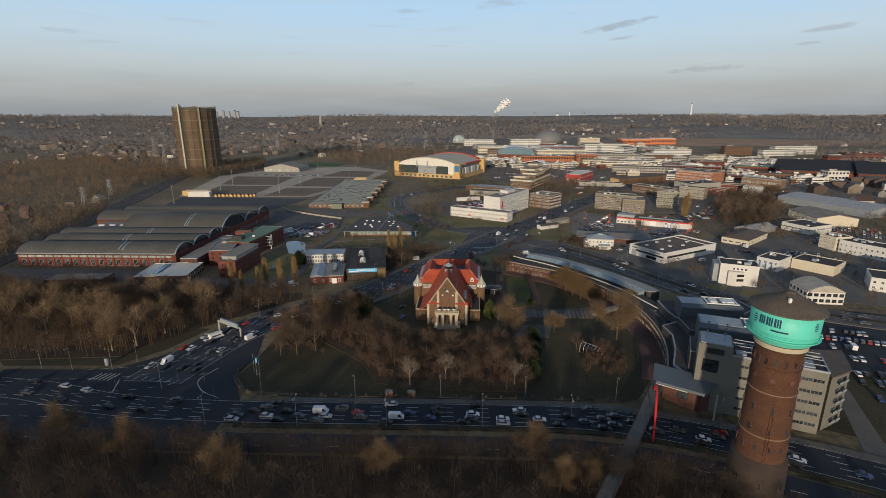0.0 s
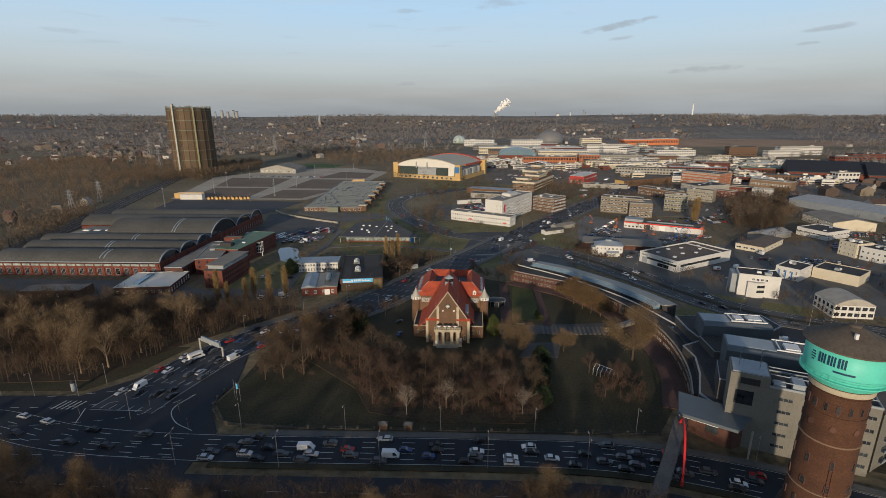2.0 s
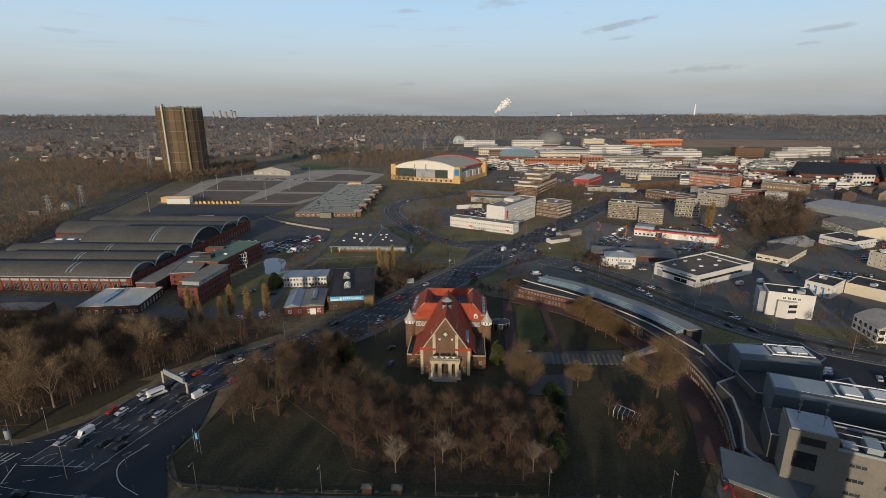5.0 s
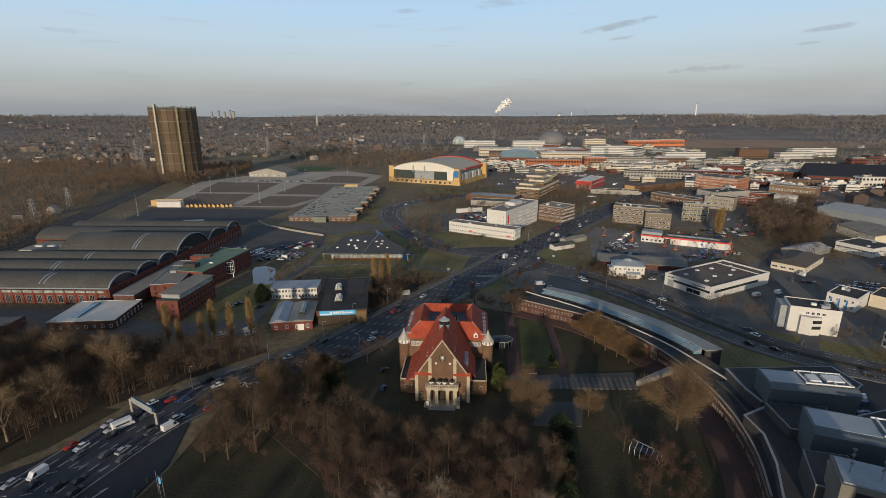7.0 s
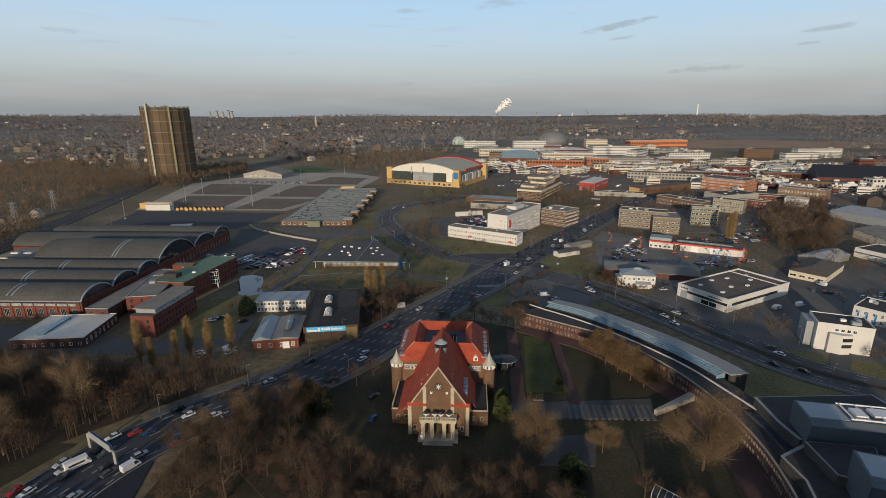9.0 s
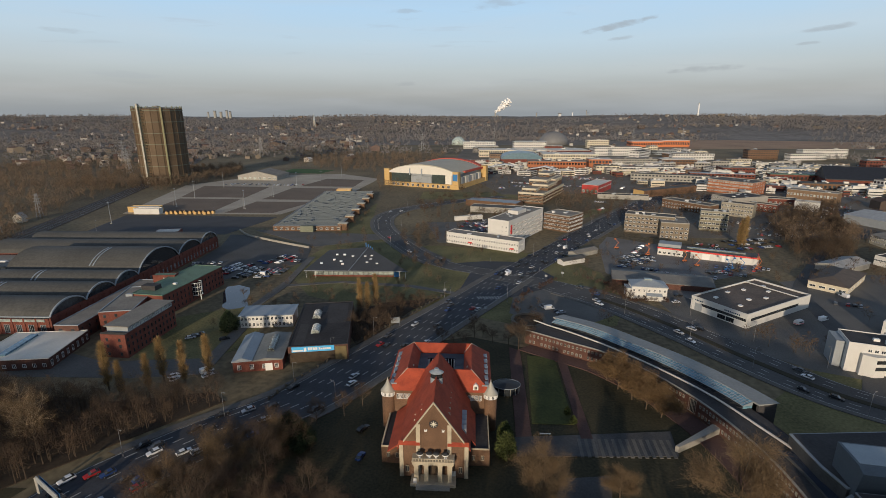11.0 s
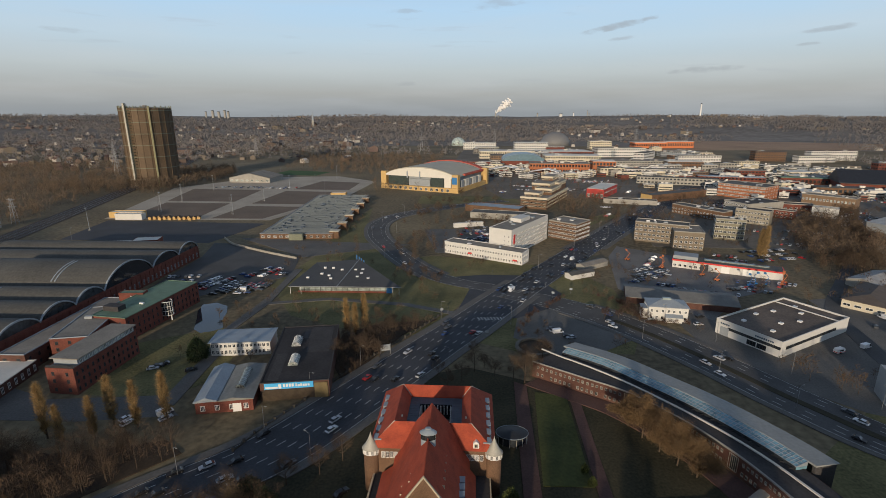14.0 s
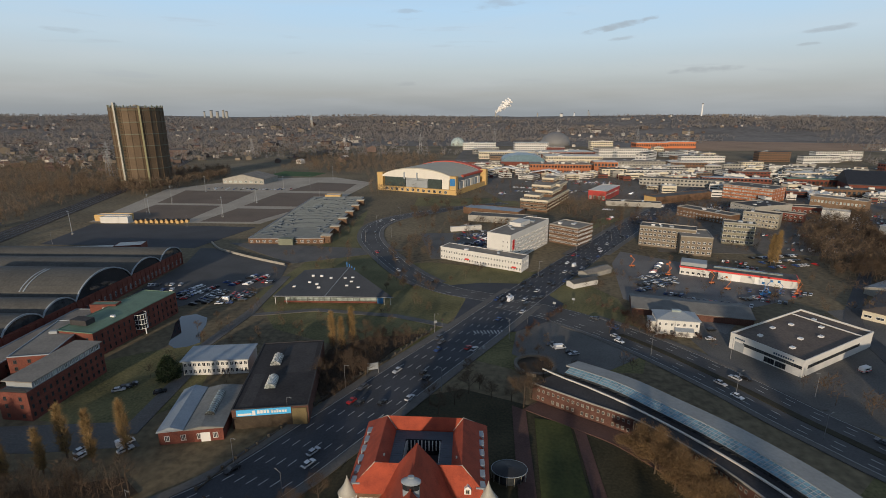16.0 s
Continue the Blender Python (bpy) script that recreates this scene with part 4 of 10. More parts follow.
# the red-roofed house in the park: x to the right, y to the back, origin at the middle of its front
def mansion():
    ob = thing("mansion", "brick mansion with steep red tiled roofs and two turrets", "house", pose(-9.8, 306, 0, 0, 0, -2.2))
    W, EV, RG = 9.4, 10.0, 24.0           # half width, eaves and ridge of the front nave
    bm = BM()
    profile(bm, [(-W, -0.3), (W, -0.3), (W, EV), (0, RG - 0.4), (-W, EV)], 0, 40, "y")
    part("front_wall", bm, BRICK_BROWN, ob)
    # steep front roof
    bm = BM()
    for s in (-1, 1):
        pts = [(0, RG), (s * (W + 0.8), EV - 1.0), (s * (W + 0.8), EV - 1.5), (0, RG - 0.6)]
        profile(bm, pts if s > 0 else pts[::-1], 0.35, 31, "y")
    q = [bm.verts.new(c) for c in ((-W - 0.8, 31, EV - 1.0), (W + 0.8, 31, EV - 1.0), (0, 31, RG), (0, 40, RG + 0.3), (W + 0.2, 44, EV + 2.5), (-W - 0.2, 44, EV + 2.5))]
    bm.faces.new((q[1], q[4], q[3], q[2]))
    bm.faces.new((q[0], q[2], q[3], q[5]))
    bm.faces.new((q[5], q[3], q[4]))
    for v in bm.verts:   # the ridge climbs towards the back
        if v.co.z > RG - 1:
            v.co.z += 2.3 * v.co.y / 40
    part("front_roof", bm, TILE, ob, "steep red tiled roof")
    for s, x1 in ((-1, 13.2), (1, 11.6)):   # flared lower skirts over the terraces
        pts = [(s * (W + 0.3), EV - 0.35), (s * x1, 6.9), (s * x1, 6.6), (s * (W + 0.3), EV - 0.9)]
        part("roof_skirt", profile(BM(), pts if s > 0 else pts[::-1], 2.5 if s < 0 else 9.0, 34.5, "y"), TILE, ob)
    part("ridge_cap", bar(BM(), (0, 0.3, RG + 0.05), (0, 40, RG + 2.4), 0.22, seg=6), TILE, ob)
    # gable coping and stone pilasters
    bm = BM()
    for s in (-1, 1):
        pts = [(0, RG + 0.3), (s * (W - 1.0), EV + 1.9), (s * (W - 1.0), EV + 1.3), (0, RG - 0.3)]
        profile(bm, pts if s > 0 else pts[::-1], -0.35, 0.33, "y")
    part("gable_coping", bm, STONE, ob, "pale stone gable edge")
    for x in (-W + 0.4, -4.3, 4.3, W - 0.4):
        h = EV + 0.8 if abs(x) > 6 else EV + 7.2
        part("pilaster", box(BM(), x - 0.55, -0.3, 0, x + 0.55, 0.1, h), STONE, ob, "pale stone pilaster")
    for x0, x1 in ((-W - 0.3, -3.8), (3.8, W + 0.3)):
        part("tiled_ledge", profile(BM(), [(-0.9, EV + 0.9), (0.05, EV + 1.7), (0.05, EV + 0.8), (-0.9, EV + 0.7)], x0, x1, "x"), TILE, ob)
    bm = BM()   # star ornament
    for k in range(8):
        a = radians(45 * k)
        bar(bm, (0, -0.16, 17.3), (1.0 * math.cos(a), -0.16, 17.3 + 1.0 * math.sin(a)), 0.13, 0.06, 4)
    disc = part("star_disc", lathe(BM(), [(1.25, 0.0), (1.25, 0.08), (0.2, 0.09)], 24), DARKSTEEL, ob, "dark round plate behind the star")
    disc.matrix_basis = pose(0, -0.02, 17.3, 90, 0, 0)
    part("star_ornament", bm, mat("pale_gilded_stone", (0.62, 0.58, 0.46), 0.6), ob, "gilded star on the gable")
    for x in (-2.2, 2.6):
        part("lamp_bracket", profile(BM(), [(x - 0.3, 14.9), (x + 0.3, 14.9), (x + 0.4, 15.6), (x + 0.2, 15.6), (x, 15.2), (x - 0.2, 15.6), (x - 0.4, 15.6)], -0.3, -0.02, "y"), WHITEPAINT, ob)
    # portico
    part("portico_floor", box(BM(), -6.2, -5.4, 0, 6.2, 0.0, 0.9), STONE, ob)
    for k in range(5):
        part("step", box(BM(), -4.6, -7.2 + 0.36 * k, 0, 4.6, -6.84 + 0.36 * k + 0.4, 0.15 + 0.16 * k), CONCRETE, ob)
    for x in (-4.6, -1.9, 1.9, 4.6):
        bm = box(BM(), x - 0.6, -4.2, 0.8, x + 0.6, -3.2, 6.6)
        box(bm, x - 0.75, -4.35, 6.2, x + 0.75, -3.05, 6.6)
        box(bm, x - 0.75, -4.35, 0.8, x + 0.75, -3.05, 1.2)
        part("column", bm, STONE, ob)
    bm = box(BM(), -5.6, -4.5, 6.6, 5.6, 0, 7.5)
    box(bm, -5.8, -4.7, 7.5, 5.8, 0, 7.75)
    for i in range(15):
        x = -5.4 + i * 0.77
        box(bm, x - 0.12, -4.5, 7.75, x + 0.12, -4.26, 8.5)
    box(bm, -5.6, -4.6, 8.5, 5.6, -4.2, 8.7)
    part("balcony", bm, STONE, ob, "stone balcony over the portico")
    part("door", box(BM(), -1.5, -0.25, 0.9, 1.5, 0.05, 4.2), TIMBER, ob)
    for x in (-3.7, -1.1, 0.8, 3.3):   # planted urns along the balcony
        urn = part("urn", lathe(BM(), [(0.35, 7.7), (0.3, 8.2), (0.85, 8.7), (0.95, 9.1), (0.8, 9.15)], 14, x, -2.4), WHITEPAINT, ob, "white stone urn")
        part("urn_filling", lathe(BM(), [(0.95, 9.1), (0.85, 9.5), (0.4, 9.75)], 14, x, -2.4), DARKSTEEL, urn)
    me = win_mesh(1.0, 2.0, STONE)
    for x in (-7.4, 7.4):
        share("window", me, ob, pose(x, -0.05, 1.6))
    for x in (-4.9, 5.6):
        share("notice_board", win_mesh(0.9, 1.6, WHITEPAINT, WHITEPAINT), ob, pose(x, -5.0 if x < 0 else -0.6, 0.9))
    # dormer triangles and cupola on the front roof
    tri = BM()
    profile(tri, [(-0.3, 0), (0.3, 0), (0, 1.0)], 0, 1.1, "y")
    tri_me = mesh_of(tri, "dormer", STONE)
    slope = (RG - EV + 1.0) / (W + 0.8)
    for s in (-1, 1):
        for k in range(6):
            for off in ((0.45, 0) if s < 0 else (0.35,)):
                u = (0.62 - off * 0.55) * (W + 0.8) if off else 0.56 * (W + 0.8)
                y = 5 + k * 4.2 + (1.6 if off else 0)
                if y < 27:
                    share("dormer", tri_me, ob, pose(s * u, y, RG - slope * u - 0.1, 0, 0, 90 if s > 0 else -90))
    for k in range(4):   # shed dormers low on the eaves
        y = 9 + k * 4.0
        for s in (1,):
            part("shed_dormer", profile(BM(), [(y - 1.5, 11.0), (y + 1.5, 11.0), (y + 1.5, 13.0), (y - 1.5, 12.8)], s * 8.9, s * 6.8, "x"), ZINC, ob, "grey sheet dormer")
    bm = lathe(BM(), [(1.8, 22.6), (1.8, 26.0), (2.1, 26.1), (2.1, 26.35), (1.2, 26.9), (0.7, 27.1), (0.7, 27.5)], 16, 0, 20.5)
    part("cupola", bm, ZINC, ob, "round glazed cupola on the ridge")
    part("cupola_window", lathe(BM(), [(1.86, 24.6), (1.86, 25.9)], 16, 0, 20.5, cap=False), GLASS, ob)
    # flat terraces beside the nave
    for s in (-1, 1):
        x0, x1 = sorted((s * W, s * 15.6))
        part("side_wing", box(BM(), x0, 8.5, -0.3, x1, 38, 5.6), BRICK_BROWN, ob)
        part("terrace_roof", box(BM(), x0 + 0.2, 8.8, 5.5, x1 - 0.2, 38, 5.68), BITUMEN, ob)
        bm = BM()
        box(bm, x0, 8.4, 5.5, x1, 8.75, 6.0)
        xe = s * 15.6
        box(bm, min(xe, xe - s * 0.35), 8.4, 5.5, max(xe, xe - s * 0.35), 38, 6.0)
        for i in range(20):
            bar(bm, (xe - s * 0.15, 9 + i * 1.25, 6.0), (xe - s * 0.15, 9 + i * 1.25, 7.0), 0.04, seg=4)
        bar(bm, (xe - s * 0.15, 9, 7.0), (xe - s * 0.15, 33, 7.0), 0.05, seg=4)
        part("terrace_railing", bm, STONE, ob)
        for x in (s * 11.0, s * 13.6):
            share("window", win_mesh(0.9, 1.6, STONE), ob, pose(x, 8.45, 2.0))
        # eave wall with small-paned windows under the cross roof
        for k in range(4):
            share("window", win_mesh(0.95, 1.9, WHITEPAINT, None, 2), ob, pose(s * (9.6 + k * 1.15), 37.3, 10.4))
    # set the nave out at its true depth
    def depth(y):
        return y + 4.0 if y < 0 else 4.0 + 0.815 * y
    for c in list(ob.children_recursive):
        if c.matrix_basis.translation.length > 0.01:
            c.location.y = depth(c.location.y)
        else:
            for v in c.data.vertices:
                v.co.y = depth(v.co.y)
    # rear block round a court: ring of hipped roofs
    X, Y0, Y1, EVR, RGR, ZI = 16.3, 34.5, 70.5, 13.8, 20.0, 17.2
    outer = [(-X, Y0), (X, Y0), (X, Y1), (-X, Y1)]
    inner = [(-7.6, 42.0), (7.6, 42.0), (7.6, 60.5), (-7.6, 60.5)]
    ridge = [(-10.2, 38.0), (10.2, 38.0), (10.2, 63.0), (-10.2, 63.0)]
    bm = BM()
    for k in range(4):
        j = (k + 1) % 4
        part("rear_wall", prism(BM(), ccw([outer[k], outer[j], inner[j], inner[k]]), -0.3, EVR), BRICK_BROWN, ob)
    for k, nm in enumerate(("front", "right", "back", "left")):
        j = (k + 1) % 4
        bm = BM()
        f = lambda p, z, g=0.0: bm.verts.new((p[0] * (1 + g), p[1] + (-g * 18 if p[1] < 50 else g * 18), z))  # noqa: E731
        o1, o2, r1, r2, i1, i2 = f(outer[k], EVR - 0.2, 0.03), f(outer[j], EVR - 0.2, 0.03), f(ridge[k], RGR), f(ridge[j], RGR), f(inner[k], ZI), f(inner[j], ZI)
        b1, b2 = f(inner[k], ZI - 1.0), f(inner[j], ZI - 1.0)
        bm.faces.new((o1, o2, r2, r1))
        bm.faces.new((r1, r2, i2, i1))
        bm.faces.new((i1, i2, b2, b1))
        part("rear_roof", bm, TILE, ob)
    slate = mat("court_slate", (0.085, 0.098, 0.115), 0.6, 0.1, 0.2, 0.3, 2.0)
    xi, ya, yb = 7.6, 42.0, 60.5
    px, pa, pb, zr = xi - 2.9, ya + 2.0, yb - 4.6, ZI - 0.4
    for x0, y0, x1, y1 in ((-xi, ya, -px, yb), (px, ya, xi, yb), (-px, pb, px, yb), (-px, ya, px, pa)):
        part("court_roof", box(BM(), x0, y0, zr - 1.0, x1, y1, zr), slate, ob, "slate-blue sheet roof round the court")
    bm = BM()
    for k in range(8):
        box(bm, -xi + 0.1 + k * (2 * xi / 8), pb + 0.2, zr, -xi + 0.18 + k * (2 * xi / 8), yb - 0.1, zr + 0.06)
    for k in range(16):
        for x0, x1 in ((-xi, -px), (px, xi)):
            y = ya + 0.3 + k * (yb - ya - 0.5) / 16
            box(bm, x0 + 0.1, y, zr, x1 - 0.1, y + 0.08, zr + 0.06)
    part("court_seam", bm, slate, ob)
    part("court_floor", box(BM(), -px, pa, zr - 5.0, px, pb, zr - 4.7), BITUMEN, ob)
    for x0, y0, x1, y1 in ((-px, pb - 0.15, px, pb), (-px, pa, -px + 0.15, pb), (px - 0.15, pa, px, pb)):
        part("court_glazing", box(BM(), x0, y0, zr - 4.7, x1, y1, zr - 0.1), GLASS, ob)
    mull = mesh_of(box(BM(), -0.14, -0.14, zr - 3.2, 0.14, 0.14, zr - 0.3), "mullion", WHITEPAINT)
    for k in range(10):
        share("mullion", mull, ob, pose(-px + 0.5 + k * (2 * px - 1.0) / 9, pb - 0.3, 0))
    for k in range(9):
        for x in (-px + 0.3, px - 0.3):
            share("mullion", mull, ob, pose(x, pa + 1 + k * (pb - pa - 2) / 8, 0))
    bm = BM()   # pale flashing along the hips of the rear roofs
    for k in range(4):
        bar(bm, (*outer[k], EVR - 0.1), (*ridge[k], RGR + 0.08), 0.12, seg=4)
        bar(bm, (*inner[k], ZI + 0.1), (*ridge[k], RGR + 0.08), 0.12, seg=4)
    part("hip_flashing", bm, mat("grey_lead", (0.33, 0.32, 0.28), 0.6, 0.1, 0.15), ob, "pale lead hip flashing")
    for s in (-1, 1):   # outer shed dormers along the side wings
        for k in range(6):
            y = 36.6 + k * 5.1
            q = part("shed_dormer", profile(BM(), [(y - 1.5, EVR + 0.5), (y + 1.5, EVR + 0.5), (y + 1.5, EVR + 2.1), (y - 1.5, EVR + 2.0)], s * (X - 0.7), s * (X - 2.8), "x"), ZINC, ob, "grey sheet dormer")
            share("dormer_window", win_mesh(1.8, 1.1, WHITEPAINT, None, 2), q, pose(s * (X - 0.7), y, EVR + 0.7, 0, 0, 90 * s))
        # turret
        t = part("turret", lathe(BM(), [(2.0, -0.3), (2.0, 13.3)], 20, s * 16.3, 34.8, smooth=True), BRICK_BROWN, ob, "round corner turret")
        part("turret_window_band", lathe(BM(), [(2.05, 11.6), (2.05, 13.1)], 20, s * 16.3, 34.8, cap=False), WHITEPAINT, t)
        for k in range(10):
            a = 360 * k / 10
            share("turret_window", win_mesh(0.7, 1.35, WHITEPAINT), t, pose(s * 16.3 + 2.08 * math.cos(radians(a)), 34.8 + 2.08 * math.sin(radians(a)), 11.65, 0, 0, a + 90))
        part("turret_roof", lathe(BM(), [(2.4, 13.1), (2.4, 13.3), (1.45, 14.5), (0.75, 15.9), (0.14, 17.5), (0.05, 18.1)], 20, s * 16.3, 34.8, smooth=True), mat("grey_lead", (0.33, 0.32, 0.28), 0.6, 0.1, 0.15), t, "pale pointed lead roof")
        # small white dormer and chimney on the cross roof
        if s > 0:
            q = part("white_dormer", profile(BM(), [(10.8, 14.3), (12.4, 14.3), (12.4, 15.7), (11.6, 16.5), (10.8, 15.7)], 34.4, 37.4, "y"), WHITEPAINT, ob, "white gabled dormer")
            share("window", win_mesh(0.9, 1.1, STONE), q, pose(11.6, 34.35, 14.5))
        part("chimney", box(box(BM(), s * 9.1 - 0.4, 43.6, 15.5, s * 9.1 + 0.4, 44.6, 18.5), s * 9.1 - 0.5, 43.5, 18.5, s * 9.1 + 0.5, 44.7, 18.7), CREAM, ob, "pale chimney stack")
        for side, y0 in (("r", 50),):
            for k in range(6):
                for z in (1.6, 5.6, 9.8):
                    share("window", win_mesh(1.1, 2.0, WHITEPAINT), ob, pose(s * X, 40 + k * 5.2, z, 0, 0, 90 * s))
    return ob


mansion()
gl = thing("round_pavilion", "round dark glass pavilion with slim posts", "pavilion", pose(13.4, 370, 0) @ Matrix.Diagonal((0.92, 0.92, 1, 1)))
part("roof", lathe(BM(), [(5.2, 2.9), (5.4, 3.0), (5.4, 3.2), (0.8, 3.9)], 28), DARKSTEEL, gl)
part("rim", lathe(BM(), [(5.35, 3.15), (5.5, 3.15), (5.5, 3.35), (5.35, 3.35)], 28, cap=False), ZINC, gl)
part("glazing", lathe(BM(), [(4.5, 0), (4.5, 2.95)], 28), GLASS, gl)
for i in range(14):
    a = 2 * math.pi * i / 14
    part("post", bar(BM(), (5.2 * math.cos(a), 5.2 * math.sin(a), 0), (5.2 * math.cos(a), 5.2 * math.sin(a), 3.0), 0.1, seg=6), CONCRETE, gl)


# the arched building along its circle
def arched_building():
    ob = thing("arched_building", "long curved dark brick building with glazed roof strip", "building")
    A0, A1, H = -17.5, 47.0, 6.3
    part("wall", arc_band(BM(), A0, A1, 0, 13.0, -0.3, H, 70), BRICK_DARK, ob)
    part("roof", arc_band(BM(), A0 + 0.1, A1 - 0.1, 0.4, 12.7, H - 0.1, H + 0.12, 70), BITUMEN, ob, "dark felt roof")
    part("coping", arc_band(BM(), A0, A1, -0.15, 0.3, H - 0.05, H + 0.4, 70), CONCRETE, ob)
    # the glazed strip runs along a flatter curve of its own
    S = STRIP_LINE
    a, b = 0.0, 1.0
    part("gutter", line_band(BM(), GUTTER_LINE, 0.0, 1.0, -0.3, 0.3, 7.0, 7.4, 60), ROOFWHITE, ob, "white roof edge beam")
    for i in range(26):
        part("gutter_bracket", line_band(BM(), S, i / 26 + 0.004, i / 26 + 0.0055, -1.8, 0.1, 6.8, 7.1, 1), DARKSTEEL, ob)
    part("clerestory", line_band(BM(), S, a, b, -0.1, 0.3, 6.2, 7.5, 50), GLASS, ob)
    part("roof_light_band", line_band(BM(), S, a, b, 0, 3.6, 6.3, 7.5, 50, zr=8.7), GLASSBLUE, ob, "sloping glazed roof strip")
    bm = BM()
    for i in range(70):
        s = a + (b - a) * i / 69
        line_band(bm, S, s - 0.0009, s + 0.0009, 0, 3.6, 7.4, 7.62, 1, zr=8.82)
    for f in (0.0, 0.33, 0.66, 1.0):
        line_band(bm, S, a, b, f * 3.6 - 0.05, f * 3.6 + 0.08, 7.3 + f * 1.2, 7.62 + f * 1.2, 50)
    part("glazing_bar", bm, ZINC, ob)
    part("canopy", line_band(BM(), S, a - 0.03, b + 0.02, 3.6, 11.4, 8.4, 8.95, 50, zr=8.5), mat("pale_sheet_roof", (0.27, 0.275, 0.26), 0.7, 0.0, 0.15, 0.1, 1.0), ob, "pale sheet metal canopy roof")
    part("rear_wall", line_band(BM(), S, a + 0.03, b - 0.004, 3.4, 10.4, -0.3, 8.2, 50), DARKSTEEL, ob, "dark glazed rear front")
    part("end_fin", line_band(BM(), S, a - 0.022, a - 0.012, 4.2, 11.2, -0.3, 8.4, 2), BITUMEN, ob)
    part("inner_roof", line_band(BM(), S, 0.0, 0.98, -9.0, 0.3, 5.6, 6.36, 50), BITUMEN, ob)
    # windows: two floors facing the park
    pale = mat("weathered_pale_frame", (0.33, 0.31, 0.27), 0.7)
    me, me2, big = win_mesh(0.95, 1.15, pale), win_mesh(1.0, 1.3, pale), win_mesh(4.0, 4.9, pale, GLASS, 4)
    n = 104
    for i in range(n):
        a = A0 + 0.8 + (A1 - A0 - 1.6) * i / (n - 1)
        if any(abs(a - g) < 1.1 for g in (34.0, 19.5, 9.0)):
            continue
        p = arc_at(a, 0)
        for z, m in ((4.0, me), (1.0, me2)):
            if z < 3 and i % 6 == 5:
                continue
            share("window", m, ob, pose(p.x, p.y, z, 0, 0, arc_turn(a)))
    for a in (34.0, 19.5, 9.0):
        p = arc_at(a, 0)
        share("stair_window", big, ob, pose(p.x, p.y, 0.8, 0, 0, arc_turn(a)))
    part("southern_coping", arc_band(BM(), A0, 7.0, 4.5, 5.0, 6.2, 7.0, 30), BITUMEN_GREY, ob)
    part("southern_glazing", arc_band(BM(), A0, 6.5, 5.2, 8.0, 6.2, 6.9, 30), mat("dark_glazing_strip", (0.03, 0.04, 0.06), 0.2, spec=0.7), ob)
    part("southern_kerb", arc_band(BM(), A0, 6.5, 8.4, 8.9, 6.2, 7.0, 30), BITUMEN_GREY, ob)
    return ob


arched_building()
ring = thing("round_planter", "round raised stone ring with bushes at the crossing", "planter", pose(28.5, 456, 0))
part("wall", lathe(BM(), [(8.6, -0.2), (8.6, 1.4), (7.3, 1.4), (7.3, 0.4)], 40, cap=False), mat("weathered_ring", (0.15, 0.135, 0.11), 0.9), ring)
part("bed", lathe(BM(), [(7.3, 0.3), (0.3, 0.7)], 30), mat("planting_soil", (0.05, 0.04, 0.028), 0.95), ring)
stage = thing("ramp_wall", "pale concrete ramp wall by the arched building", "wall")
a, b = Vector((62, 326.5)), Vector((78, 341.5))
t = (b - a).normalized()
n = Vector((-t.y, t.x))
bm = BM()
prism(bm, ccw([tuple(a + n * 0.6), tuple(a - n * 0.6), tuple(b - n * 2.8), tuple(b + n * 0.6)]), -0.2, 2.2)
part("wall", bm, CONCRETE, stage)

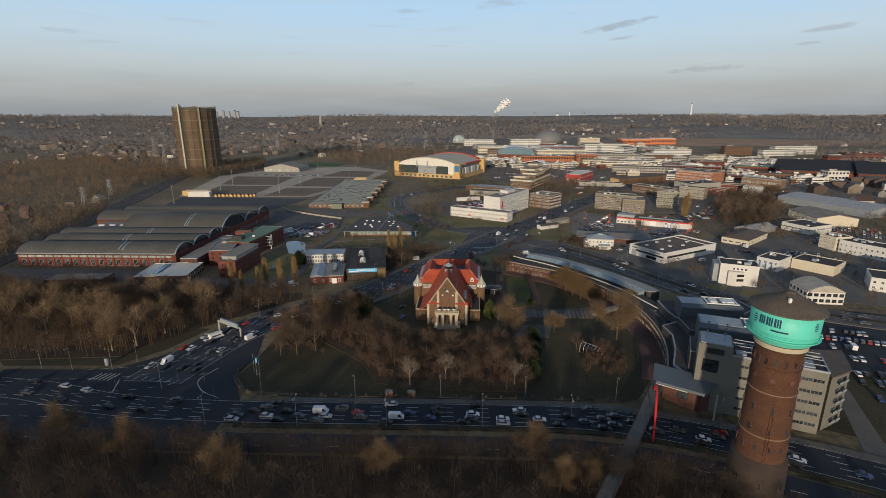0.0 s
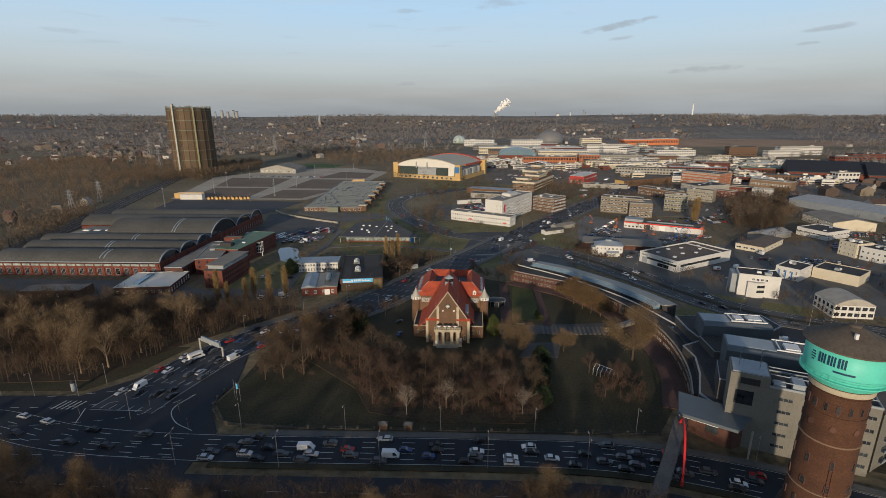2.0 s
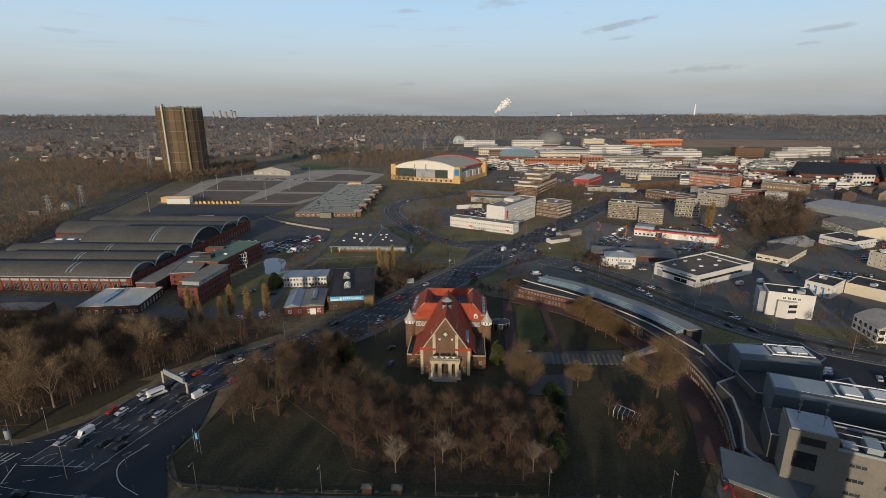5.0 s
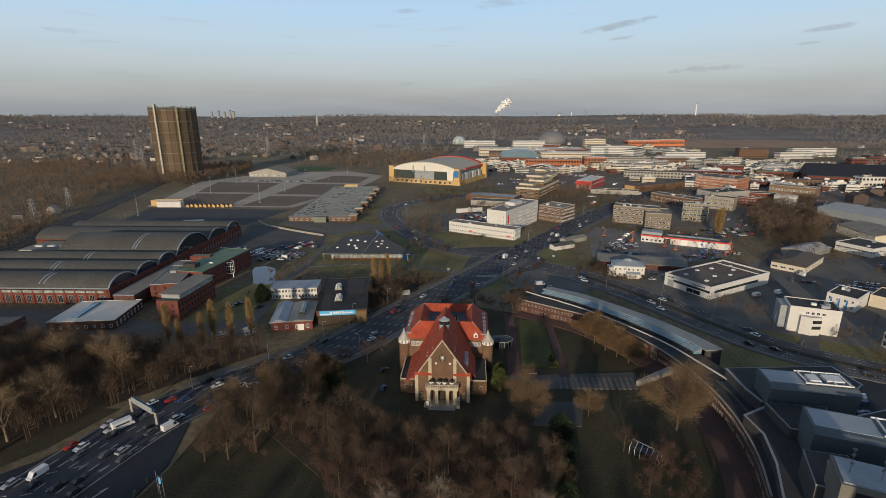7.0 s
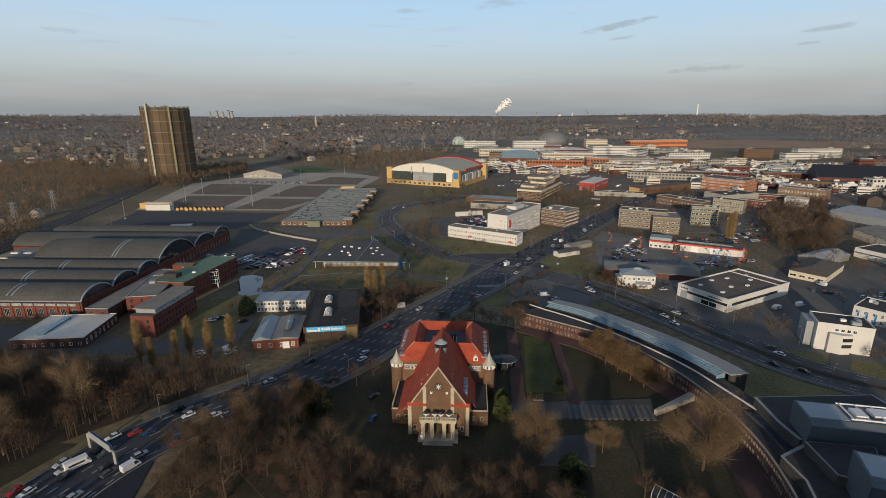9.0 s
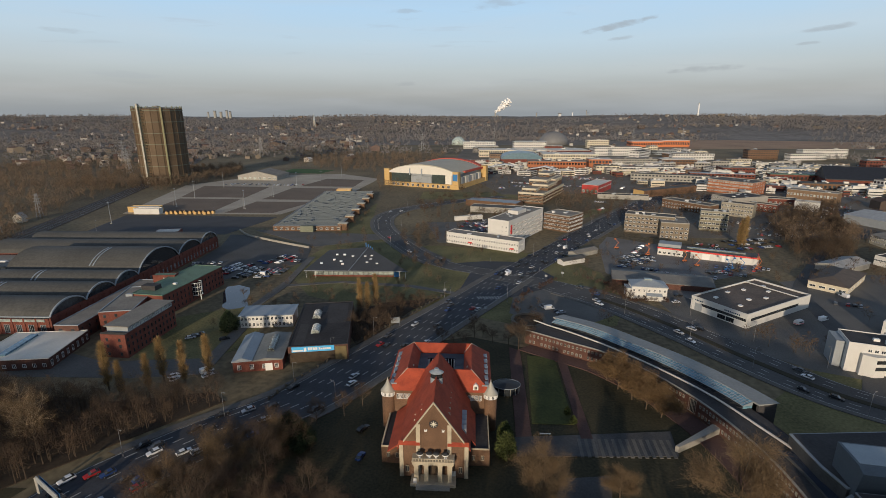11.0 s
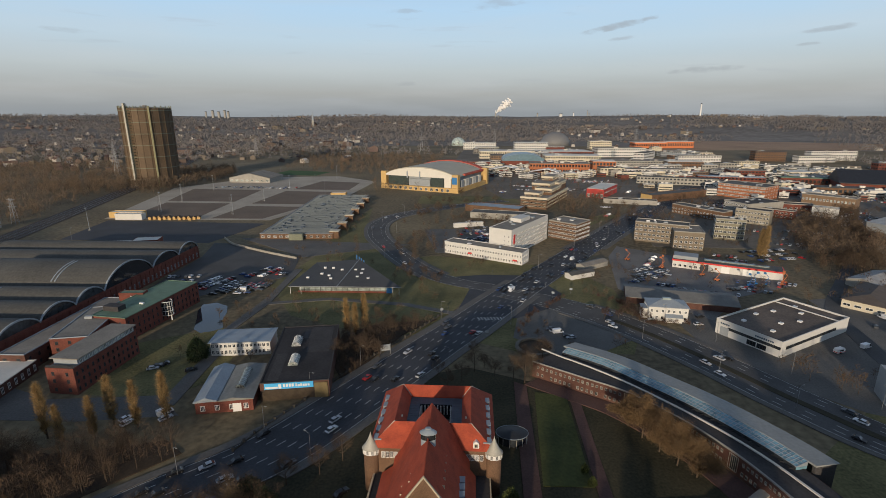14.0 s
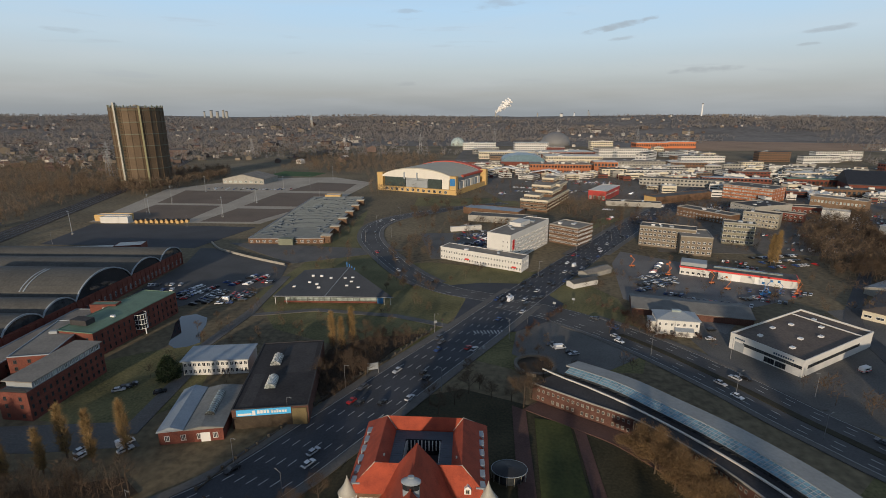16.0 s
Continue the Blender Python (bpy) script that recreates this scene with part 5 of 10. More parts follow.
# ---- the brick hall with its barrel roofs ----
def barrel_hall():
    ob = thing("brick_hall", "long red brick factory hall with grey barrel roofs", "factory")
    ys = [428.5, 458.5, 486.5, 512.7, 568.5, 605.5, 636.5]
    left = [-297, -298, -304, -270, -320, -316]
    rise = [5.0, 5.0, 5.0, 10.0, 6.0, 5.5]
    XR, EV = -191.0, 9.0
    for k in range(6):
        y0, y1, x0, r = ys[k], ys[k + 1], left[k], rise[k]
        part("hall_bay", box(BM(), x0, y0, -0.3, XR - 0.4, y1, EV - 0.2), BRICK, ob)
        c, half = (y0 + y1) / 2, (y1 - y0) / 2
        arc = [(c - half + 2 * half * i / 14, EV + r * (1 - ((i - 7) / 7) ** 2) ** 0.75) for i in range(15)]
        under = [(y, z - 0.5) for y, z in arc[::-1]]
        b = part("barrel_roof", profile(BM(), arc + under, x0 - 0.5, XR - 0.2, "x"), BARREL, ob)
        part("gable_glass", profile(BM(), [(y, z - 0.6) for y, z in arc] + [(y1, EV - 1.2), (y0, EV - 1.2)], x0, XR - 0.6, "x"), GLASS, ob)
        part("arch_rim", profile(BM(), [(y, z + 0.25) for y, z in arc] + [(y, z - 0.45) for y, z in arc[::-1]], XR - 0.5, XR + 0.2, "x"), ZINC, b, "pale metal arch edge")
        for f in ((0.34, 0.365), (0.46, 0.48), (0.4, 0.42), (0.36, 0.385), (), ())[k]:
            x = x0 + (XR - x0) * (1 - f)
            part("roof_seam", profile(BM(), [(y, z + 0.22) for y, z in arc[1:8]] + [(y, z - 0.1) for y, z in arc[7:0:-1]], x - 0.35, x + 0.35, "x"), ZINC, b)
        # right-hand brick wall with tall windows
        part("end_wall", box(BM(), XR - 0.5, y0, -0.3, XR, y1, EV - 0.9), BRICK, ob)
        n = max(3, int((y1 - y0) / 5.2))
        me = win_mesh(1.5, 3.2, GREYCLAD, GLASS, 2)
        for i in range(n):
            y = y0 + (y1 - y0) * (i + 0.5) / n
            share("window", me, ob, pose(XR, y, 1.2, 0, 0, 90))
            part("pier", box(BM(), XR, y + (y1 - y0) / n / 2 - 0.3, 0, XR + 0.3, y + (y1 - y0) / n / 2 + 0.3, EV - 1.0), BRICK, ob)
    # front wall windows and pale upper glazing
    me = win_mesh(2.6, 4.2, GREYCLAD, GLASS, 2)
    for i in range(18):
        share("window", me, ob, pose(-293 + i * 5.75, 428.5, 0.6))
        part("pier", box(BM(), -290.5 + i * 5.75, 428.1, 0, -289.7 + i * 5.75, 428.5, 8.0), BRICK, ob)
    part("front_glazing", box(BM(), -296, 428.2, 6.3, -194, 428.45, 7.6), GLASSLIGHT, ob, "pale clerestory glazing")
    part("gutter", box(BM(), -297.5, 427.9, 8.6, -191, 428.6, 9.1), ZINC, ob)
    # cream shed on the western side and its rooflights
    part("west_shed", box(BM(), -310, 534, -0.3, -270.6, 567.5, 7.6), CREAM, ob, "low pale shed with rooflights")
    part("shed_roof", box(BM(), -310.5, 533.5, 7.5, -270.6, 567.6, 7.9), GRAVELROOF, ob)
    for i in range(4):
        part("rooflight", box(BM(), -306 + i * 9, 545, 7.8, -301 + i * 9, 548, 8.6), WHITEPAINT, ob)
    return ob


barrel_hall()

# brick offices between hall and pond
building("low dark brick range with flat felt roof along the hall", (-184.5, 420), (-173.5, 420), 84, 7.6, BRICK_DARK, GRAVELROOF, name="brick_office", cat="office building", frame_mat=DARKSTEEL, parapet=0.35, cap=ZINC, units=1, seed=2,
         sides=(("front", (1.2, 4.4), 2, 1.6, 1.6), ("right", (1.0, 4.3), 14, 1.3, 1.7)))
o, w = building("red brick office wing with glazed top storey and grey roof", (-152.5, 400.5), (-141.5, 399.5), 44, 10.4, BRICK, GRAVELROOF, name="brick_office", cat="office building", frame_mat=DARKSTEEL, parapet=0.2,
                sides=(("front", (1.0, 4.5, 7.4), 2, 1.1, 1.5), ("right", (1.2, 4.2, 7.2), 13, 1.1, 1.6), ("left", (1.2, 4.2, 7.2), 9, 1.1, 1.6)))
part("top_storey", box(BM(), 1.0, 4.0, 10.3, w - 0.6, 43.5, 13.0), GREYCLAD, o, "recessed pale glazed top storey")
part("top_roof", box(BM(), 0.2, 3.0, 13.0, w + 0.4, 44.2, 13.35), GRAVELROOF, o)
windows(o, "right", w - 0.6, 44, (10.9,), 12, 2.0, 1.7, WHITEPAINT, GLASSLIGHT, 1, 0.1, 0.98)
part("roof_terrace_rail", box(BM(), 0.2, 0.2, 10.4, w - 0.2, 0.4, 11.4), DARKSTEEL, o)
building("red brick office range with flat grey roof", (-170.5, 432), (-156.5, 436), 46, 10.2, BRICK, GRAVELROOF, name="brick_office", cat="office building", frame_mat=DARKSTEEL, parapet=0.35, cap=ZINC, units=1, seed=4,
         sides=(("front", (1.2, 4.4, 7.3), 3, 1.2, 1.6), ("right", (1.2, 4.4, 7.3), 10, 1.2, 1.6)))
o, w = building("dark red brick office range with green copper roof", (-169.5, 461.5), (-152, 458), 66, 11.2, BRICK, COPPER, name="brick_office", cat="office building", frame_mat=DARKSTEEL, parapet=0.3, cap=COPPER, units=1, seed=6,
                sides=(("right", (1.0, 4.4, 7.6), 17, 0.9, 1.8), ("front", (4.4, 7.6), 3, 1.0, 1.6)))
part("glass_bay", lathe(BM(), [(3.4, 3.0), (3.4, 10.0)], 16, w, 33), GLASS, o, "round glazed bay on posts")
bm = BM()
for z in (3.0, 5.3, 7.6, 10.0):
    lathe(bm, [(3.42, z), (3.55, z), (3.55, z + 0.25), (3.42, z + 0.25)], 16, w, 33, cap=False)
for i in range(16):
    a = 2 * math.pi * i / 16
    bar(bm, (w + 3.5 * math.cos(a), 33 + 3.5 * math.sin(a), 3), (w + 3.5 * math.cos(a), 33 + 3.5 * math.sin(a), 10), 0.09, seg=4)
bar(bm, (w + 2.5, 33, -0.2), (w + 2.5, 33, 3.2), 0.3, seg=8)
part("bay_frame", bm, WHITEPAINT, o)
part("attic", box(BM(), 1, 8, 11.2, 9, 14, 13.6), BITUMEN, o)
building("small orange-red brick stair block on the roofs", (-175, 497), (-163, 498), 6, 12.0, BRICK, COPPER, name="brick_office", cat="office building", frame_mat=DARKSTEEL, parapet=0.2, sides=(("front", (9.0,), 1, 1.0, 1.8, WHITEPAINT),))
# low building with a pale roof and blue rooflight
o, w = building("low brick building with pale roof and blue rooflight", (-196, 381), (-166.5, 386), 36, 4.8, BRICK_DARK, ROOFWHITE, name="workshop", cat="workshop", parapet=0.25, cap=ROOFWHITE,
                sides=(("right", (1.0,), 8, 1.6, 2.6), ("front", (1.2,), 8, 1.4, 1.6)))
part("roof_light_band", box(BM(), 8.5, 5, 4.8, 11.5, 31, 5.6), GLASSBLUE, o, "long blue rooflight")
building("low brick shed with pale felt roof near the wood", (-245, 372), (-212, 376), 16, 4.5, BRICK_DARK, GRAVELROOF, name="workshop", cat="workshop", parapet=0.2, sides=(("front", (1.2,), 7, 1.4, 1.6),))

# kitchen showroom group beside the wide street
o, w = building("large dark flat-roofed showroom with light blue sign", (-73.5, 396.5), (-50.0, 401.5), 64, 7.0, BRICK_DARK, mat("black_bitumen", (0.026, 0.023, 0.023), 0.85, 0, 0.5, 0.15, 1.0), name="showroom", cat="shop building", parapet=0.3, cap=BITUMEN)
part("timber_front", box(BM(), 0.3, -0.2, 0, w - 0.3, 0.02, 4.4), mat("dark_stained_boards", (0.055, 0.04, 0.026), 0.9, 0, 0.35, 0.6, 6), o, "weathered timber front")
sg = part("sign", box(BM(), 1.5, -0.45, 4.7, w - 5.5, -0.15, 7.0), SIGNBLUE, o, "long light blue shop sign")
bm = BM()
box(bm, 1.9, -0.5, 5.0, 6.2, -0.43, 5.7)
box(bm, 6.4, -0.5, 4.9, 7.4, -0.43, 6.6)
for i in range(4):
    box(bm, 8.0 + i * 1.0, -0.5, 5.4, 8.75 + i * 1.0, -0.43, 6.6)
for i in range(6):
    box(bm, 12.3 + i * 0.85, -0.5, 5.4, 12.95 + i * 0.85, -0.43, 6.5 if i in (0, 2) else 6.2)
part("lettering", bm, WHITEPAINT, sg, "white bars of lettering")
part("entrance", box(BM(), w - 5.2, -0.5, 0, w - 0.6, 0.0, 6.4), mat("yellowish_timber", (0.15, 0.115, 0.055), 0.85), o, "pale timber entrance bay")
for x, y in ((8.2, 38.0), (9.5, 16.0)):
    arc = [(x + 1.8 * math.cos(radians(t)), 7.0 + 1.8 * math.sin(radians(t))) for t in range(0, 181, 20)]
    r = part("barrel_rooflight", profile(BM(), arc, y, y + 9.5, "y"), GLASSLIGHT, o, "barrel-shaped translucent rooflight")
    bm = BM()
    for k in range(9):
        profile(bm, [(x + 1.85 * math.cos(radians(t)), 7.0 + 1.85 * math.sin(radians(t))) for t in range(0, 181, 20)], y + k * 1.15, y + k * 1.15 + 0.12, "y")
    part("rooflight_rib", bm, WHITEPAINT, r)
for x0, y0, x1, y1 in ((13, 30, 22, 62), (2, 2, 6, 30), (10, 48, 13, 60)):
    part("roof_patch", box(BM(), x0, y0, 7.05, x1, y1, 7.09), BITUMEN, o)
o, w = building("red brick annexe with two grey sheet roofs", (-92.4, 385.0), (-74.0, 389.5), 33, 4.6, BRICK, BITUMEN_GREY, name="annexe", cat="workshop", parapet=0.0,
                sides=(("front", (1.0,), 4, 1.5, 2.0, GLASS, 2), ("left", (1.2,), 6, 1.2, 1.4)))
part("sheet_roof", profile(BM(), [(-0.5, 4.7), (3.6, 6.2), (7.4, 4.9), (7.4, 4.6), (-0.5, 4.4)], -0.4, 33, "y"), ZINC, o, "pale sheet metal roof")
part("sheet_roof", profile(BM(), [(7.5, 4.7), (12.5, 5.6), (w + 0.4, 4.8), (w + 0.4, 4.5), (7.5, 4.4)], -0.4, 33, "y"), mat("dull_sheet_roof", (0.22, 0.22, 0.2), 0.7, 0.2, 0.2, 0.2, 1.0), o, "dull grey sheet roof")
arc = [(13.5 + 1.5 * math.cos(radians(t)), 5.3 + 1.5 * math.sin(radians(t))) for t in range(0, 181, 20)]
r = part("barrel_rooflight", profile(BM(), arc, 8, 26, "y"), GLASSLIGHT, o, "barrel-shaped translucent rooflight")
bm = BM()
for k in range(13):
    profile(bm, [(13.5 + 1.56 * math.cos(radians(t)), 5.3 + 1.56 * math.sin(radians(t))) for t in range(0, 181, 20)], 8 + k * 1.45, 8.15 + k * 1.45, "y")
part("rooflight_rib", bm, DARKSTEEL, r)
part("roller_door", box(BM(), 12.2, -0.15, 0, 15.0, 0.02, 3.2), WHITEPAINT, o)
o, w = building("white two-storey office wing with blue-grey roof", (-108.0, 440.5), (-84.0, 444.5), 17, 6.2, PLASTER, ZINC, name="office_wing", cat="office building", parapet=0.0,
                sides=(("front", (0.8,), 14, 1.2, 1.9, GLASS), ("front", (3.8,), 14, 1.3, 1.6, GLASS), ("left", (3.8,), 8, 1.3, 1.6)))
part("eave", box(BM(), -0.8, -0.8, 6.15, w + 0.6, 17.5, 6.45), ZINC, o, "blue-grey overhanging roof")


# glazed pavilion with a folded roof
def pavilion():
    ob = thing("glass_pavilion", "low glazed pavilion with folded dark grey roof", "showroom", pose(-71, 538, 0))
    part("glazing", prism(BM(), [(-26, 8), (27, 8), (4, 44), (-20, 44)], -0.2, 4.4), GLASSLIGHT, ob, "pale glazed walls")
    for i in range(18):
        part("mullion", box(BM(), -26 + i * 3.1 - 0.09, 7.8, 0, -26 + i * 3.1 + 0.09, 8.0, 4.4), DARKSTEEL, ob)
    part("transom", box(BM(), -26, 7.82, 1.5, 27, 7.98, 1.65), DARKSTEEL, ob)
    slate = mat("dark_slate_roof", (0.055, 0.058, 0.062), 0.7, 0.0, 0.2, 0.1, 1.0)
    FL, FM, FR, PK, BL = (-31, 3.5, 4.7), (-3.5, 3.5, 4.7), (33, 3.0, 4.7), (4, 44, 12.0), (-23, 46, 9.2)
    for pts in ((FL, FM, PK, BL), (FM, FR, PK)):
        bm = BM()
        hi, lo = [bm.verts.new(p) for p in pts], [bm.verts.new((x, y, z - 0.45)) for x, y, z in pts]
        bm.faces.new(hi)
        bm.faces.new(lo[::-1])
        for i in range(len(pts)):
            j = (i + 1) % len(pts)
            bm.faces.new((lo[i], lo[j], hi[j], hi[i]))
        bmesh.ops.triangulate(bm, faces=bm.faces[:])
        part("roof", bm, slate, ob, "folded dark grey roof")
    part("roof_ridge", bar(BM(), (FM[0], FM[1], FM[2] + 0.1), (PK[0], PK[1], PK[2] + 0.1), 0.22, seg=5), ZINC, ob)
    part("roof_edge", bar(bar(BM(), FL, FM, 0.16, seg=4), FM, FR, 0.16, seg=4), GREYCLAD, ob)
    for x in (-30, -24, 28, 31.5):
        part("post", bar(BM(), (x, 4.2, -0.2), (x, 4.2, 4.6), 0.12, seg=6), WHITEPAINT, ob)
    for u, v in ((0.2, 0.35), (0.42, 0.5), (0.62, 0.42), (0.55, 0.72), (0.8, 0.62), (0.72, 0.3), (0.35, 0.75)):      # left sheet, by shares along its edges
        x0, x1 = FL[0] + (FM[0] - FL[0]) * u, BL[0] + (PK[0] - BL[0]) * u
        z0, z1 = FL[2], BL[2] + (PK[2] - BL[2]) * u
        x, y, z = x0 + (x1 - x0) * v, 3.5 + 41 * v, z0 + (z1 - z0) * v
        part("rooflight", box(BM(), x - 0.8, y - 0.8, z - 0.5, x + 0.8, y + 0.8, z + 0.35), WHITEPAINT, ob)
    for u, v in ((0.3, 0.35), (0.42, 0.48), (0.55, 0.3), (0.5, 0.62), (0.2, 0.6)):
        x, y, z = FM[0] + (FR[0] - FM[0]) * u * (1 - v) + (PK[0] - FM[0]) * v, 3.5 + 40.5 * v, 4.7 + 7.3 * v
        part("rooflight", box(BM(), x - 0.8, y - 0.8, z - 0.5, x + 0.8, y + 0.8, z + 0.35), WHITEPAINT, ob)
    for k in range(4):
        part("roof_fin", box(BM(), 2 + k * 1.6, 45 - k * 1.4, 8.5, 2.5 + k * 1.6, 45.6 - k * 1.4, 14.6 - k * 0.8), BLUE, ob, "blue roof fin")
    part("plinth", box(BM(), -26.4, 7.4, -0.2, 24.0, 7.78, 1.0), BRICK, ob)
    part("corner_panel", box(BM(), 24.1, 7.0, 0, 27.2, 7.78, 4.0), BLUE, ob)
    return ob


pavilion()

# grey flat exhibition hall with stepped brick edge
o, w = building("wide low hall with grey ribbed flat roof", (-170, 710), (-111, 712), 265, 4.2, BRICK_BROWN, mat("grey_ribbed_roof", (0.23, 0.235, 0.22), 0.8, 0.0, 0.25, 0.05, 0.8), name="market_hall", cat="hall", parapet=0.3, cap=GREYCLAD,
                sides=(("front", (1.0,), 12, 2.4, 1.8, GLASS, 2),))
bm = BM()
for i in range(56):
    box(bm, 2, 5 + i * 4.6, 4.2, w - 2, 5.5 + i * 4.6, 4.75)
bm2 = BM()
rv = random.Random(4)
for i in range(120):
    x, y = rv.uniform(4, w - 6), rv.uniform(6, 258)
    box(bm2, x, y, 4.2, x + rv.uniform(1.2, 3), y + rv.uniform(2, 6), 4.2 + rv.uniform(0.5, 1.1))
tagged(part("rooflight", bm2, BLUEGREY, o, "rows of small rooflights"), kind="stuff")
part("roof_rib", bm, mat("dull_rib", (0.11, 0.13, 0.14), 0.8), o)
for i in range(6):
    part("stair_block", box(BM(), w - 3, 2 + i * 44, -0.2, w + 4.5, 12 + i * 44, 5.6), BRICK_BROWN, o, "brick stair block")
    part("stair_block_roof", box(BM(), w - 3.3, 1.7 + i * 44, 5.6, w + 4.8, 12.3 + i * 44, 6.0), CREAM, o)
part("gate_house", box(BM(), 25, -7, -0.2, 36, 0.5, 5.2), RUSTGREEN, o, "olive entrance block")
building("ochre kiosk with pale roof at the lot", (-168, 985), (-150, 985), 12, 5, YELLOW, ROOFWHITE, name="kiosk", cat="kiosk")
house_with_roof("white market tent hall with pitched roof", (-352, 1158), (-290, 1150), 60, 7, 14, CONCRETE, GRAVELROOF, "gable_y", name="tent_hall", cat="hall", sides=(("front", (2,), 8, 4, 2.5, GLASSLIGHT),))
building("white container office beside the dark lot", (-338, 803), (-312, 803), 9, 5.5, PLASTER, ROOFWHITE, name="site_office", cat="container")
building("ochre site shed with flat roof", (-350, 815), (-318, 815), 12, 5.5, YELLOW, ROOFWHITE, name="site_office", cat="shed")
building("red brick shed with pale flat roof on the lot", (-258, 674), (-240, 680), 16, 4.2, BRICK, ROOFWHITE, name="shed", cat="shed", parapet=0.2)
building("long low shed with white sheet roof", (-305, 668), (-259, 676), 10, 2.8, GREYCLAD, ROOFWHITE, name="shed", cat="shed", parapet=0.0)
for i in range(15):   # stacks of timber beside the lot
    q = house_with_roof("small ochre wooden market hut with pitched roof", (-306 + i * 3.2, 803 + (i % 3) * 3), (-303.4 + i * 3.2, 803 + (i % 3) * 3), 4, 2.3, 3.6, YELLOW, TIMBER, "gable_y", name="market_hut", cat="hut", eave=0.2)[0]
    tagged(q, group="market huts beside the lot")


# the arena
def arena():
    m, w = frame_m((-113, 1098), (-18, 1040))
    ob = thing("arena", "ochre and white arena with shallow vaulted roof", "arena", m)
    D = 125
    part("podium", box(BM(), -6, -8, -0.3, w + 6, D, 6.0), YELLOW, ob, "ochre ground floor")
    part("wall", box(BM(), 3, 0, 5.5, w - 3, D - 4, 20), GREYCLAD, ob)
    part("vaulted_roof", profile(BM(), [(0, 20)] + [(w * i / 16, 20 + 11 * (1 - ((i - 8) / 8) ** 2) ** 0.8) for i in range(17)] + [(w, 20), (w, 19), (0, 19)], -3, D, "y"), mat("beige_membrane", (0.42, 0.39, 0.31), 0.7, 0, 0.1, 0.05, 0.5), ob, "beige vaulted roof")
    part("front_gable", profile(BM(), [(w * i / 16, 20 + 9.6 * (1 - ((i - 8) / 8) ** 2) ** 0.8) for i in range(17)] + [(w, 18), (0, 18)], -3.4, -2.5, "y"), ROOFWHITE, ob, "white curved front")
    part("roof_edge", profile(BM(), [(w * (8 + i) / 16, 20.4 + 11 * (1 - (i / 8) ** 2) ** 0.8) for i in range(9)] + [(w * (8 + i) / 16, 19.0 + 11 * (1 - (i / 8) ** 2) ** 0.8) for i in range(8, -1, -1)], D - 0.5, D + 1.5, "y"), REDRIM, ob, "red rear roof edge")
    part("east_roof_edge", box(BM(), w - 2.5, 30, 19, w + 1.8, D + 1, 21.6), REDRIM, ob)
    part("rear_roof_edge", profile(BM(), [(w * i / 16, 20.6 + 11.6 * (1 - ((i - 8) / 8) ** 2) ** 0.8) for i in range(17)] + [(w * i / 16, 18.6 + 11 * (1 - ((i - 8) / 8) ** 2) ** 0.8) for i in range(16, -1, -1)], D - 14, D + 0.5, "y"), REDRIM, ob)
    for x0, x1, mt in ((4, 37, mat("dark_green_glazing", (0.05, 0.065, 0.06), 0.2)), (38, 72, GREYCLAD), (73, w - 18, mat("dark_green_glazing", (0.05, 0.065, 0.06))), (w - 17, w - 7, ROOFWHITE)):
        part("front_panel", box(BM(), x0, -3.2, 6.0, x1, 0.2, 18.2 if x0 != 38 else 15), mt, ob)
    for x, y in ((-9, -3), (w - 5, -5), (w - 2, D - 12)):
        part("corner_tower", box(BM(), x, y, -0.3, x + 9, y + 9, 23), YELLOW, ob, "ochre corner tower")
    for x, y in ((w - 5, -5.3),):
        part("sign_panel", box(BM(), x + 0.5, y - 0.1, 11, x + 8, y + 0.2, 20), BLUE, ob)
    for x in (36, 56):
        part("exhaust_duct", bar(bar(BM(), (x, -4, 16), (x, -4, 24), 1.1, seg=8), (x, -4, 24), (x + 1.6, 4, 27), 1.1, seg=8), ZINC, ob)
    windows(ob, "front", w, D, (1.0,), 12, 4.0, 3.6, WHITEPAINT, GLASS, 2, 0.05, 0.95)
    for o2 in ob.children:
        if o2.name.startswith("window"):
            o2.location.y -= 8.05
    for i in range(6):
        part("side_bay", box(BM(), w - 0.5, 12 + i * 15, 6, w + 3.5, 22 + i * 15, 15), ROOFWHITE if i % 2 else GREYCLAD, ob)
    return ob


arena()

# white offices at the crossing
o, w = building("long low white two-storey office with flat roof", (-11.0, 481.0), (42.6, 450.7), 12, 8.6, PLASTER, GRAVELROOF, name="white_office", cat="office building", parapet=0.4, units=2,
                sides=(("front", (1.1, 5.0), 30, 1.1, 1.7, GLASS), ("right", (1.1, 5.0), 4, 1.1, 1.6), ("left", (1.1, 5.0), 4, 1.1, 1.6)))
for x in (20, 55):
    part("entrance", box(BM(), x, -1.0, 2.4, x + 3.0, 0.05, 3.3), REDPAINT, o, "red entrance porch")
part("porch_step", box(BM(), 30, -0.6, 0, 34, 0.0, 0.5), CONCRETE, o)
m0 = Vector((13.5, 659))
o, w = building("white six-storey slab office with long window bands", (21.5, 479.5), (36.8, 470.0), 66, 19.5, PLASTER, GRAVELROOF, name="white_office", cat="office building", parapet=0.6, units=6, seed=3)
for z in (1.4, 4.6, 7.8, 11.0, 14.2):
    windows(o, "right", w, 66, (z,), 26, 1.7, 1.5, WHITEPAINT, GLASS, 1, 0.03, 0.98)
    windows(o, "front", w, 66, (z,), 2, 0.9, 1.2, WHITEPAINT, GLASS, 1, 0.6, 0.98)
part("sign", box(BM(), w, 3.5, 9.0, w + 0.25, 6, 16), REDPAINT, o, "upright red sign")
